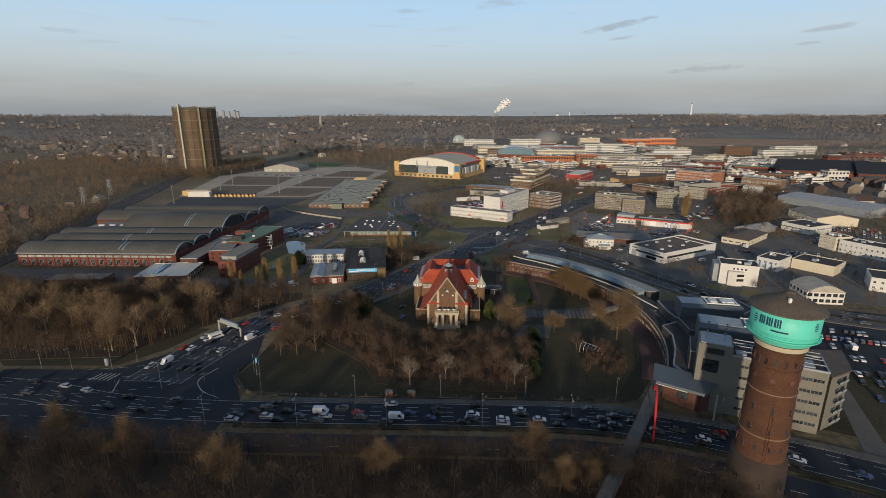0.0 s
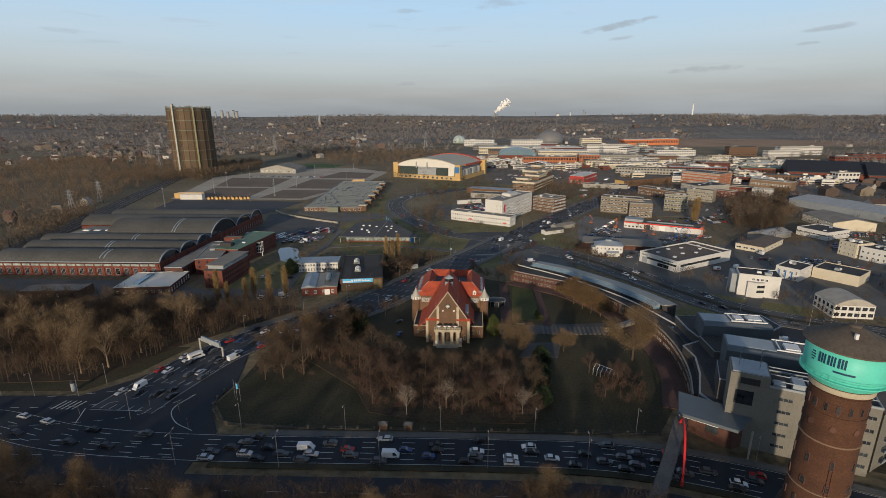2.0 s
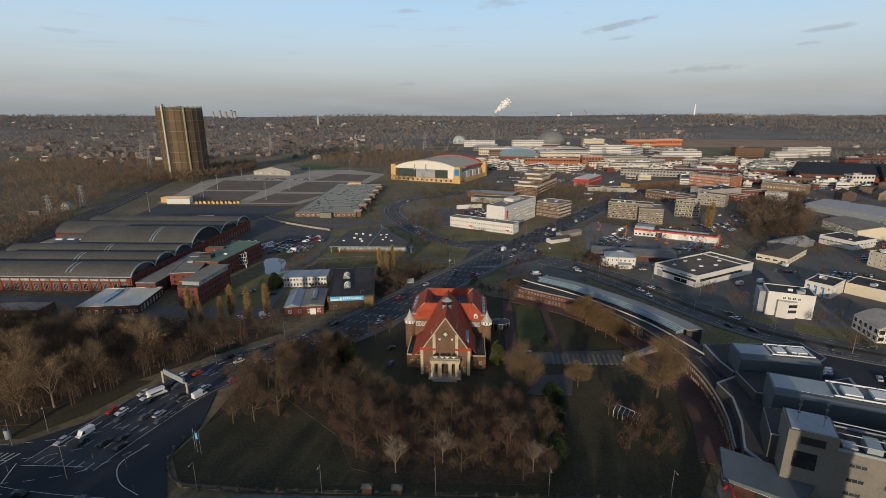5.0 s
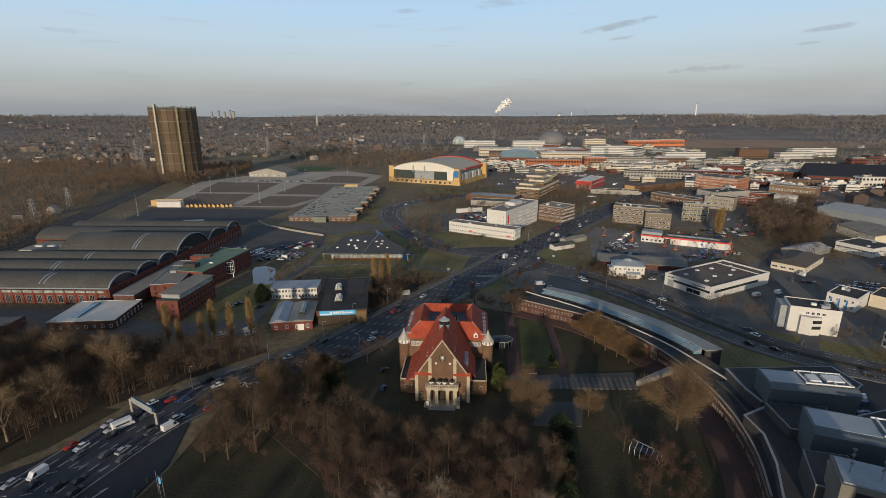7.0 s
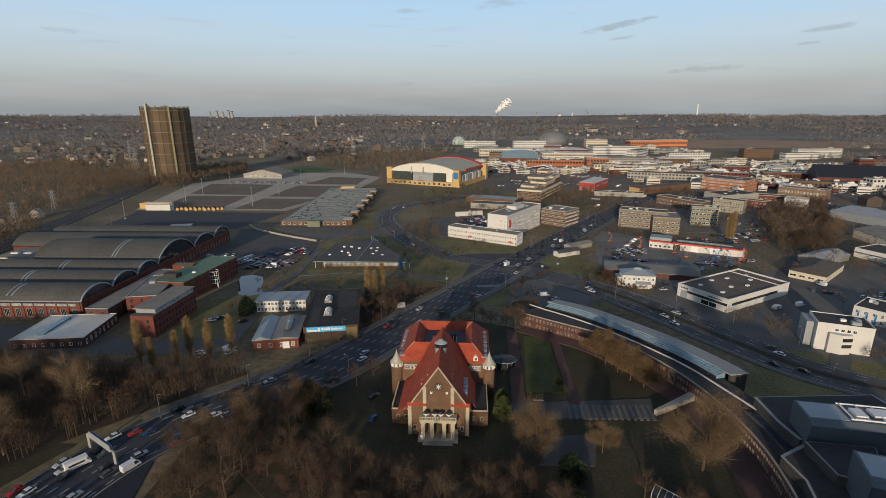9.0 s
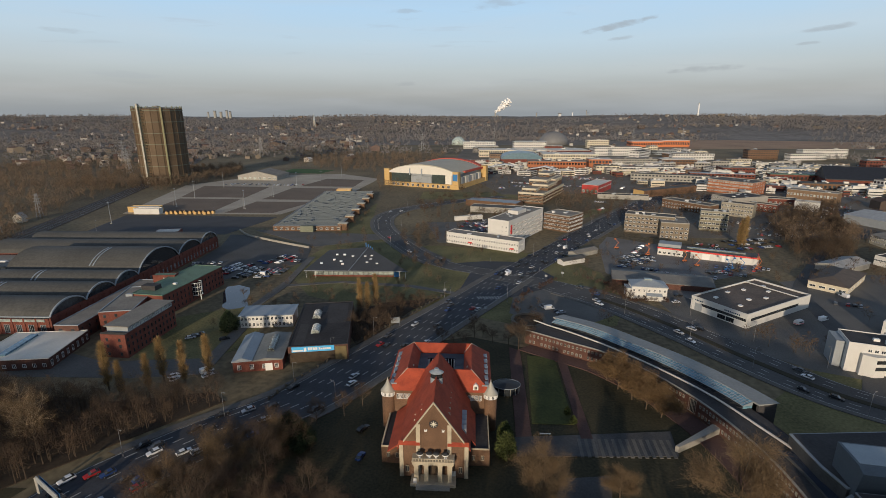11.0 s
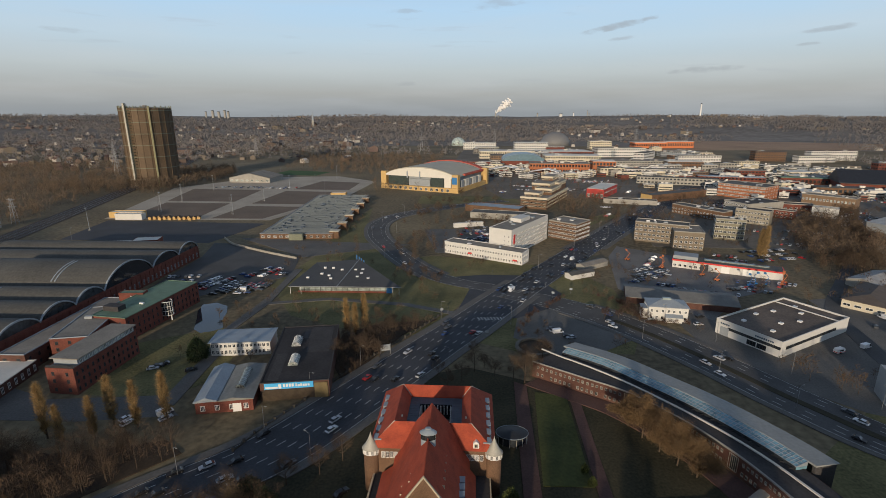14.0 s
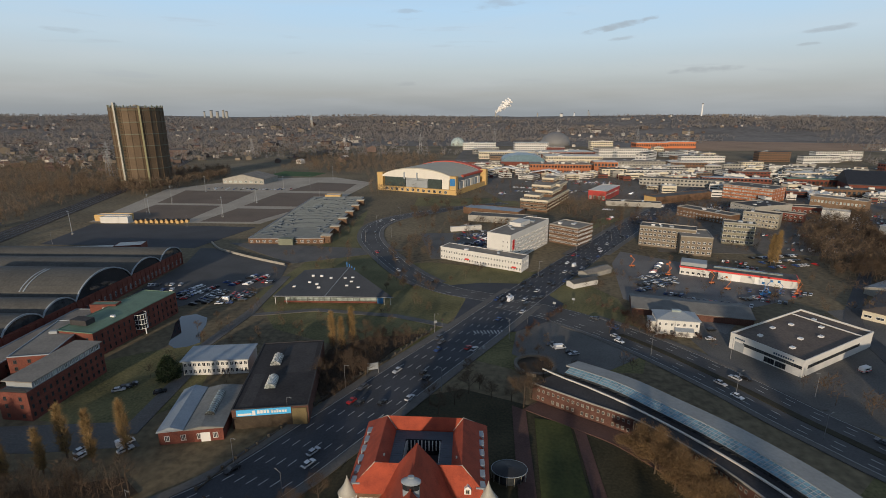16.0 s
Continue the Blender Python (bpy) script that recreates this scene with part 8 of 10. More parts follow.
wood("shrubbery", MID, [40, 12, 14, 50, 60, 60, 70, 70, 170, 16, 60, 24, 30, 50], 9, "bare trees and bushes between town buildings", TWIG, 40, 0.24, 2.0, 12)

# ---- vehicles ----
def car(colour_mat, label, name="car", L=4.4, W=1.78, H=1.46, van=False):
    ob = thing(name, label, "van" if van else "car", pose(0, 0, -80))
    bm = BM()
    if van:
        prof = [(-L / 2, 0.35), (L / 2, 0.35), (L / 2, 0.9), (L / 2 - 0.5, 1.1), (L / 2 - 1.3, H), (-L / 2 + 0.1, H), (-L / 2, H - 0.3)]
    else:
        prof = [(-L / 2, 0.3), (L / 2, 0.3), (L / 2, 0.62), (L / 2 - 0.15, 0.74), (L / 2 - 1.15, 0.9), (-L / 2 + 0.35, 0.95), (-L / 2, 0.85)]
    profile(bm, prof, -W / 2, W / 2, "y")
    for e in [f for f in bm.edges]:
        e.smooth = True
    bmesh.ops.bevel(bm, geom=bm.edges[:], offset=0.08, segments=1, affect="EDGES")
    part("body", bm, colour_mat, ob)
    bm = BM()
    if van:
        profile(bm, [(L / 2 - 0.55, 1.12), (L / 2 - 1.3, H - 0.12), (L / 2 - 1.9, H - 0.12), (L / 2 - 1.9, 1.12)], -W / 2 - 0.015, W / 2 + 0.015, "y")
    else:
        cab = [(L / 2 - 1.25, 0.88), (L / 2 - 2.0, H - 0.06), (-L / 2 + 0.85, H - 0.08), (-L / 2 + 0.2, 0.92)]
        profile(bm, cab, -W / 2 + 0.12, W / 2 - 0.12, "y")
    part("glass_cabin", bm, GLASS, ob)
    if not van:
        bm = box(BM(), -L / 2 + 0.95, -W / 2 + 0.16, H - 0.1, L / 2 - 2.0, W / 2 - 0.16, H)
        bmesh.ops.bevel(bm, geom=bm.edges[:], offset=0.04, segments=1, affect="EDGES")
        part("roof", bm, colour_mat, ob)
    wm = BM()
    lathe(wm, [(0.2, -0.1), (0.32, -0.1), (0.32, 0.1), (0.2, 0.1)], 10, mi=0)
    lathe(wm, [(0.19, -0.11), (0.05, -0.12), (0.05, 0.12), (0.19, 0.11)], 8, mi=1)
    me = mesh_of(wm, "wheel", [TYRE, STEEL])
    for x in (-L / 2 + 0.8, L / 2 - 0.85):
        for y in (-W / 2 + 0.08, W / 2 - 0.08):
            share("wheel", me, ob, pose(x, y, 0.32, 90, 0, 0))
    return ob


def paint(name, c):
    return mat(name, c, 0.3, 0.1, 0.05, 0.5, 3, 0.0, spec=0.6)


CARS = [car(paint("white_car_paint", (0.72, 0.72, 0.72)), "white hatchback car with dark windows"), car(paint("silver_car_paint", (0.42, 0.43, 0.45)), "silver saloon car with dark windows", L=4.6), car(paint("black_car_paint", (0.012, 0.012, 0.014)), "black saloon car with dark windows", L=4.6),
        car(paint("grey_car_paint", (0.07, 0.075, 0.085)), "dark grey estate car with long roof", L=4.7), car(paint("blue_car_paint", (0.02, 0.05, 0.16)), "dark blue hatchback car on asphalt", L=4.1), car(paint("red_car_paint", (0.36, 0.02, 0.02)), "red hatchback car with dark windows", L=4.1),
        car(paint("black_car_paint", (0.012, 0.012, 0.014)), "small black car with high roof", L=3.9, H=1.5)]
VANS = [car(paint("white_car_paint", (0.72, 0.72, 0.72)), "white delivery van with sloping bonnet", "van", 5.2, 1.95, 2.3, True)]
MIX = [0, 0, 1, 1, 2, 2, 2, 3, 3, 3, 4, 5, 6, 6]
rc = random.Random(17)
PARKED = set()


def put_car(x, y, ang, z=0.0, group="", ob=None):
    ob = ob or (rc.choice(VANS) if rc.random() < 0.025 else CARS[rc.choice(MIX)])
    m = pose(x, y, z, 0, 0, ang)
    if ob not in PARKED:
        PARKED.add(ob)
        ob.matrix_basis = m
        return tagged(ob, group=group)
    return tagged(copy_thing(ob, m), group=group)


def traffic(line, d, a, b, gap, flip, group, z=0.225):
    """Cars along a lane d metres right of a line, between two shares of its length."""
    path = offset_line(line, d)
    cum = [0.0]
    for p, q in zip(path, path[1:]):
        cum.append(cum[-1] + (q - p).length)
    s, end = a * cum[-1] + rc.uniform(0, gap[0]), b * cum[-1]
    while s < end:
        i = max(k for k in range(len(cum)) if cum[k] <= s)
        i = min(i, len(path) - 2)
        t = (path[i + 1] - path[i]).normalized()
        p = path[i] + t * (s - cum[i]) + Vector((rc.uniform(-0.2, 0.2), rc.uniform(-0.2, 0.2)))
        put_car(p.x, p.y, math.degrees(math.atan2(t.y, t.x)) + (180 if flip else 0), z, group)
        s += rc.uniform(*gap)


for d, gap, flip in ((-6.6, (16, 50), True), (-3.2, (11, 34), True), (0.2, (8.5, 17), False), (3.6, (8.5, 16), False), (6.9, (12, 26), False)):
    traffic(NEAR, d, 0.40, 0.68, gap, flip, "cars in the street along the park")
for d in (-6, 3):
    traffic(NEAR, d, 0.70, 0.86, (22, 50), d < 0, "cars in the street along the park")
    traffic(NEAR, d, 0.20, 0.36, (8, 22), d < 0, "cars at the junction")
for d, flip in ((-10.0, True), (-6.5, True), (-3.1, True), (3.7, False), (7.1, False), (10.4, False)):
    traffic(MAIN, d, 0.01, 0.085, (10, 24), flip, "cars at the junction")
    traffic(MAIN, d, 0.085, 0.27, (30, 80), flip, "cars in the wide street")
    traffic(MAIN, d, 0.27, 0.42, (16, 46), flip, "cars in the wide street")
    traffic(MAIN, d, 0.42, 0.75, (45, 110), flip, "cars in the wide street")
for d, flip in ((-8, True), (-4.5, True), (4.5, False), (8, False)):
    traffic(CURVE, d, 0.1, 0.8, (40, 90), flip, "cars in the curving street")
for d, flip in ((-4, True), (4, False)):
    traffic(BACK, d, 0.1, 0.9, (60, 120), flip, "cars in the winding street")


def rows(x, y, dx, dy, n, ang, fill=0.75, group="parked cars"):
    for i in range(n):
        if rc.random() < fill:
            if y > 640 and rc.random() < 0.5:
                continue
            put_car(x + dx * i + rc.uniform(-0.15, 0.15), y + dy * i + rc.uniform(-0.3, 0.3), ang + rc.uniform(-2, 2) + (180 if rc.random() < 0.4 else 0), 0.09, group)


for x, y, n in ((-159, 549, 6), (-154, 549, 6), (-144, 538, 9), (-139, 538, 9), (-131, 540, 7), (-126, 542, 7), (-121, 548, 5)):
    rows(x, y, 0.35, 3.4, n, 4, 0.75, "cars parked beside the brick hall")
rows(-124, 588, 2.6, 0, 4, 90)
rows(-126, 425, 1.4, 2.8, 3, 30)
rows(96, 575, 2.2, 1.6, 14, 125, 0.8, "vehicles in the yard")
rows(100, 588, 2.2, 1.6, 13, 125, 0.8, "vehicles in the yard")
rows(104, 604, 2.3, 1.6, 11, 125, 0.8, "vehicles in the yard")
rows(118, 560, 2.6, -1.2, 14, 65, 0.85, "vehicles in the yard")
rows(150, 560, 2.6, 1.0, 9, 110, 0.7, "vehicles in the yard")
rows(46, 470, -1.6, 2.4, 6, 20, 0.8)
for x, y, n, fill in ((139, 230, 14, 0.5), (144, 244, 16, 0.55), (147, 253, 18, 0.6), (152, 270, 20, 0.35), (156, 284, 20, 0.4), (160, 304, 18, 0.4)):
    rows(x, y, 2.6, -0.5, n, 78, fill, "cars parked beside the office block")
for x, y, a, ob in ((-112, 377, 75, 0), (-103, 385, 60, None), (-101, 381, 60, 1), (-96, 421, 35, 2), (-110, 424, 40, 2), (-114, 380, 70, 0), (172, 462, 30, None), (178, 428, 120, 0), (205, 506, 100, None), (115, 505, 20, 2), (110, 492, 10, 0), (-34, 338, 60, 2), (-32, 320, 80, 4)):
    put_car(x, y, a, 0.1, "parked cars", VANS[0] if ob is None else CARS[ob])
o = thing("camper_van", "white camper van with dark windows", "camper van", pose(-112, 286, 0.23, 0, 0, 62))
bm = profile(BM(), [(-3.2, 0.4), (3.2, 0.4), (3.2, 1.0), (2.6, 1.5), (2.2, 2.0), (2.6, 2.9), (-3.2, 2.9)], -1.1, 1.1, "y")
bmesh.ops.bevel(bm, geom=bm.edges[:], offset=0.08, segments=1, affect="EDGES")
part("body", bm, WHITEPAINT, o)
part("window_strip", box(BM(), -2.4, -1.13, 1.5, 1.6, 1.13, 2.1), GLASS, o)
part("windscreen", profile(BM(), [(2.62, 1.5), (2.22, 1.98), (2.3, 2.02), (2.72, 1.52)], -0.9, 0.9, "y"), GLASS, o)
for x in (-1.9, 2.1):
    for y in (-1.0, 1.0):
        p = part("wheel", lathe(BM(), [(0.2, -0.12), (0.36, -0.12), (0.36, 0.12), (0.2, 0.12)], 10), TYRE, o)
        p.matrix_basis = pose(x, y, 0.36, 90, 0, 0)
o = thing("caravan", "white and red caravan parked beside the warehouse", "caravan", pose(157, 455, 0.1, 0, 0, 28))
bm = profile(BM(), [(-2.3, 0.5), (2.3, 0.5), (2.4, 1.5), (2.0, 2.5), (-2.0, 2.5), (-2.4, 1.5)], -1.05, 1.05, "y")
bmesh.ops.bevel(bm, geom=bm.edges[:], offset=0.1, segments=1, affect="EDGES")
part("body", bm, WHITEPAINT, o)
part("stripe", box(BM(), -2.36, -1.08, 0.8, 2.36, 1.08, 1.05), REDPAINT, o)
part("window", box(BM(), -1.2, -1.09, 1.4, 1.2, 1.09, 2.0), GLASS, o)
for y in (-0.95, 0.95):
    p = part("wheel", lathe(BM(), [(0.2, -0.1), (0.32, -0.1), (0.32, 0.1), (0.2, 0.1)], 10), TYRE, o)
    p.matrix_basis = pose(0, y, 0.32, 90, 0, 0)


# machines in the yard
def lift(x, y, ang, c):
    ob = thing("work_platform", "orange boom lift parked in the yard" if c is ORANGE else "blue boom lift parked in the yard", "machine", pose(x, y, 0.1, 0, 0, ang), "boom lifts in the yard")
    bm = box(BM(), -1.6, -0.9, 0.35, 1.6, 0.9, 1.2)
    bmesh.ops.bevel(bm, geom=bm.edges[:], offset=0.1, segments=1, affect="EDGES")
    part("chassis", bm, c, ob)
    part("boom", bar(bar(BM(), (-1, 0, 1.2), (1.6, 0, 4.8), 0.16, seg=6), (1.6, 0, 4.8), (-1.2, 0, 7.4), 0.14, seg=6), c, ob)
    part("basket", box(BM(), -1.9, -0.6, 7.1, -1.1, 0.6, 8.1), c, ob)
    for px in (-1.1, 1.1):
        for py in (-0.9, 0.9):
            p = part("wheel", lathe(BM(), [(0.2, -0.15), (0.42, -0.15), (0.42, 0.15), (0.2, 0.15)], 10), TYRE, ob)
            p.matrix_basis = pose(px, py, 0.42, 90, 0, 0)


for x, y, a, c in ((109, 640, 20, ORANGE), (128, 622, 70, ORANGE), (126, 616, 10, ORANGE), (185, 573, 60, ORANGE), (188, 577, 20, ORANGE), (146, 596, 40, ORANGE), (175, 572, 10, BLUE), (170, 575, 90, BLUE), (165, 570, 40, BLUE), (150, 582, 0, ORANGE)):
    lift(x, y, a, c)


# ---- street furniture ----
def lamp_proto(h, double):
    ob = thing("street_lamp", "slender grey steel street lamp with %s" % ("two arms" if double else "one arm"), "street lamp", pose(0, 0, -80))
    part("pole", bar(bar(BM(), (0, 0, -0.2), (0, 0, 1.2), 0.13, seg=6), (0, 0, 1.2), (0, 0, h), 0.09, 0.05, 6), STEEL, ob)
    for s in ((-1, 1) if double else (1,)):
        part("arm", bar(BM(), (0, 0, h - 0.1), (s * 1.7, 0, h + 0.25), 0.05, seg=5), STEEL, ob)
        bm = box(BM(), s * 1.7 - 0.4, -0.16, h + 0.16, s * 1.7 + 0.4, 0.16, h + 0.32)
        bmesh.ops.bevel(bm, geom=bm.edges[:], offset=0.05, segments=1, affect="EDGES")
        part("lamp_head", bm, CONCRETE, ob)
    return ob


L1, L2, L3 = lamp_proto(9.5, False), lamp_proto(11.0, True), lamp_proto(17.0, True)
tagged(L3, "tall pale mast lamp of the car park")
SPOTS = [(L1, -139.4, 247.6, -90), (L1, -134, 257, -60), (L2, -111.3, 229.1, 0), (L1, -72.9, 224.4, -90), (L1, -39.4, 224.4, -90), (L1, -9.3, 225, -90), (L1, 20.4, 225, -90), (L1, 52, 225, -90), (L2, -25.5, 201.6, 90), (L2, 5.1, 202.4, 90), (L2, 33.1, 202.6, 90), (L2, -54.2, 200.6, 90), (L2, -84.3, 201, 90), (L1, -167, 246.5, -90), (L1, -155, 246.8, -90), (L1, 82, 208, -120), (L1, -102.4, 318, -40), (L1, -81.9, 345.8, -40), (L1, -58.7, 325.2, 130), (L1, -65.4, 373.5, -35), (L1, -46.2, 355.5, 140), (L1, -14, 497, -30), (L1, -43.5, 431, -30), (L1, -20, 386, 150), (L1, -8, 430, 155), (L1, 20, 490, 150), (L1, -57, 402, -30), (L1, 78, 470, 30)]
SPOTS += [(L1, 98, 430, 30), (L1, 112, 396, 30), (L1, 132, 352, 40), (L1, 110, 468, 210), (L1, 126, 430, 210), (L1, 142, 398, 210), (L1, 95, 496, 210), (L1, 160, 340, 40), (L1, 45, 612, -20), (L1, 80, 690, -25), (L1, 110, 752, -25), (L1, 72, 640, 155), (L1, 112, 724, 155), (L3, -323.7, 864, 0), (L3, -240.3, 845, 0), (L3, -240.8, 951, 0), (L3, -339.7, 962, 0), (L3, -353, 1066, 0), (L3, -293, 1221, 0), (L3, -180, 1010, 0), (L3, -215, 1110, 0), (L1, -60, 640, 0), (L1, -80, 720, 0), (L1, -62, 740, 180), (L1, -82, 800, 0), (L1, -66, 850, 180), (L1, -320, 700, 90), (L1, -250, 786, 90)]
for ob, x, y, a in SPOTS:
    if ob not in PARKED:
        PARKED.add(ob)
        ob.matrix_basis = pose(x, y, 0.1, 0, 0, a)
        tagged(ob, group="street lamps")
    else:
        tagged(copy_thing(ob, pose(x, y, 0.1, 0, 0, a)), group="street lamps")

# sign gantry over the left-hand carriageway
o = thing("sign_gantry", "pale steel sign gantry across the carriageway", "gantry")
GA, GB = Vector((-114.8, 297.5)), Vector((-101, 286.5))
for p in (GA, GB):
    part("post", box(BM(), p.x - 0.35, p.y - 0.35, 0, p.x + 0.35, p.y + 0.35, 5.3), CONCRETE, o)
part("beam", bar(BM(), (*GA, 5.1), (*GB, 5.1), 0.4, seg=6), CONCRETE, o)
for k in range(4):
    c = GA + (GB - GA) * (0.22 + 0.2 * k)
    t = (GB - GA).normalized() * 1.7
    n = Vector((t.y, -t.x)).normalized() * 0.25
    bm = prism(BM(), ccw([tuple(c - t + n), tuple(c + t + n), tuple(c + t + n * 2), tuple(c - t + n * 2)]), 4.7, 6.9)
    part("sign_board", bm, GREYCLAD, o, "pale back of a road sign")
    bm = prism(BM(), ccw([tuple(c - t - n), tuple(c + t - n), tuple(c + t - n * 1.2), tuple(c - t - n * 1.2)]), 4.7, 6.9)
    part("sign_face", bm, BLUE, o)


# park fence: brick piers on a low wall with rails
def fence(line, step, label):
    ob = thing("park_fence", label, "fence", kind="structure")
    bm = BM()
    strip(bm, line, 0.16, 0.16, -0.2, 0.6)
    part("plinth", bm, mat("weathered_pier", (0.075, 0.066, 0.052), 0.95), ob)
    bm = BM()
    for a, b in zip(line, line[1:]):
        bar(bm, (*a, 0.9), (*b, 0.9), 0.04, seg=4)
        bar(bm, (*a, 1.25), (*b, 1.25), 0.04, seg=4)
    part("rail", bm, DARKSTEEL, ob)
    me = mesh_of(box(box(BM(), -0.35, -0.35, -0.2, 0.35, 0.35, 1.4), -0.42, -0.42, 1.4, 0.42, 0.42, 1.55), "pier", mat("weathered_pier", (0.075, 0.066, 0.052)))
    for i, p in enumerate(line):
        share("pier", me, ob, pose(p.x, p.y, 0))


fence([Vector((-78 + i * 5.3, 226.2 - 1.4 * min(1, i / 3))) for i in range(27)], 1, "park fence of low wall, stone piers and rails")
fence([Vector(p) for p in ((-79, 227), (-83, 231), (-86, 236), (-88, 241), (-89, 247), (-88.5, 253))], 1, "curved end of the park fence with stone piers")
fence(smooth_line([(-71, 360), (-66, 377), (-58, 397), (-46, 430), (-29, 467), (-14, 505)], 5.0), 1, "low fence with stone piers between street and showroom")
o = thing("parapet_wall", "low pale concrete parapet along the paved ramp", "wall")
part("wall", strip(BM(), smooth_line([(-199, 710), (-186, 688), (-176.7, 678), (-147, 653), (-121, 634)], 5.0), 0.3, 0.3, -0.2, 1.5), CONCRETE, o)
part("coping", strip(BM(), smooth_line([(-199, 710), (-186, 688), (-176.7, 678), (-147, 653), (-121, 634)], 5.0), 0.42, 0.42, 1.5, 1.65), STONE, o)
for x in (-27.5, -19.5):
    o = thing("gate_kiosk", "small brick gate pier block with tiled cap", "gate pier", pose(x, 225.5, 0), "gate piers")
    part("block", box(BM(), -1.3, -0.7, -0.2, 1.3, 0.7, 2.4), BRICK_BROWN, o)
    part("cap", hip(BM(), -1.3, -0.7, 1.3, 0.7, 2.5, 3.1, 0.25), KERB, o)
for x, y, c in ((-83, 248, GREYCLAD), (-81.5, 246, SIGNBLUE), (-80, 245, GREYCLAD)):
    o = thing("flagpole", "slim pale flagpole at the park corner", "flagpole", pose(x, y, 0), "flagpoles at the park corner")
    part("pole", bar(BM(), (0, 0, -0.2), (0, 0, 7.5), 0.06, 0.04, 6), GREYCLAD, o)
    if c == SIGNBLUE:
        part("banner", box(BM(), 0.06, -0.02, 4.6, 0.6, 0.03, 6.6), c, o)
o = thing("advertising_column", "round pale advertising column at the wood's edge", "column", pose(-144, 252.5, 0))
part("drum", lathe(BM(), [(0.8, -0.1), (0.8, 3.2)], 16), GREYCLAD, o)
part("cap", lathe(BM(), [(0.95, 3.2), (0.95, 3.45), (0.3, 4.0)], 16), DARKSTEEL, o)
o = thing("billboard", "roadside billboard on two posts", "billboard", pose(-35.2, 445, 0, 0, 0, 20))
part("panel", box(BM(), -2.2, -0.1, 2.2, 2.2, 0.1, 5.0), GREYCLAD, o)
for x in (-2.1, 2.1):
    part("post", box(BM(), x - 0.1, -0.1, -0.2, x + 0.1, 0.1, 5.4), STEEL, o)
for x, y, a in ((8, 470, 10), (0, 452, 20), (46, 540, -30), (57, 548, -30), (-14, 505, 30)):
    o = thing("sign_board", "white direction sign at the crossing", "road sign", pose(x, y, 0.1, 0, 0, a), "road signs at the crossing")
    part("panel", box(BM(), -0.8, -0.06, 2.2, 0.8, 0.06, 3.4), GREYCLAD, o)
    part("post", bar(BM(), (0, 0.1, -0.1), (0, 0.1, 3.6), 0.07, seg=6), STEEL, o)
for x, y, a in ((-11, 508, 60), (30, 512, -30), (44, 560, 60), (14, 590, 150), (-110, 240, 60), (-130, 232, 0), (-98, 236, 120), (-90, 224, 90)):
    o = thing("traffic_light", "dark traffic light on a steel post", "traffic light", pose(x, y, 0.1, 0, 0, a), "traffic lights")
    part("post", bar(BM(), (0, 0, -0.1), (0, 0, 3.6), 0.07, seg=6), STEEL, o)
    part("housing", box(BM(), -0.16, -0.25, 2.5, 0.16, -0.05, 3.5), DARKSTEEL, o)
    part("lens", lathe(BM(), [(0.1, 3.18), (0.1, 3.22)], 8, 0, -0.2), REDPAINT, o)
o = thing("bench", "pale bench on the paved forecourt", "bench", pose(24, 336.5, 0.1))
part("seat", box(BM(), -1.8, -0.25, 0.4, 1.8, 0.25, 0.5), WHITEPAINT, o)
for x in (-1.4, 1.4):
    part("leg", box(BM(), x - 0.1, -0.2, -0.1, x + 0.1, 0.2, 0.4), CONCRETE, o)
o = thing("glass_house", "small greenhouse with white frame in the park", "greenhouse", pose(51.5, 273, 0, 0, 0, 55))
part("glazing", profile(BM(), [(-2.2, -0.1), (2.2, -0.1), (2.2, 2.4), (0, 4.0), (-2.2, 2.4)], -4.5, 4.5, "y"), GLASS, o)
bm = BM()
for k in range(6):
    y = -4.55 + k * 1.82
    bar(bm, (-2.25, y, 0), (-2.25, y, 2.4), 0.08, seg=4)
    bar(bm, (2.25, y, 0), (2.25, y, 2.4), 0.08, seg=4)
    bar(bm, (-2.25, y, 2.42), (0, y, 4.05), 0.08, seg=4)
    bar(bm, (2.25, y, 2.42), (0, y, 4.05), 0.08, seg=4)
bar(bm, (0, -4.55, 4.05), (0, 4.55, 4.05), 0.1, seg=4)
part("frame", bm, WHITEPAINT, o)

# ---- the far town ----
rn = random.Random(23)
TOWN_WALL = [PLASTER, CREAM, BRICK_BROWN, CONCRETE, BRICK, GREYCLAD]


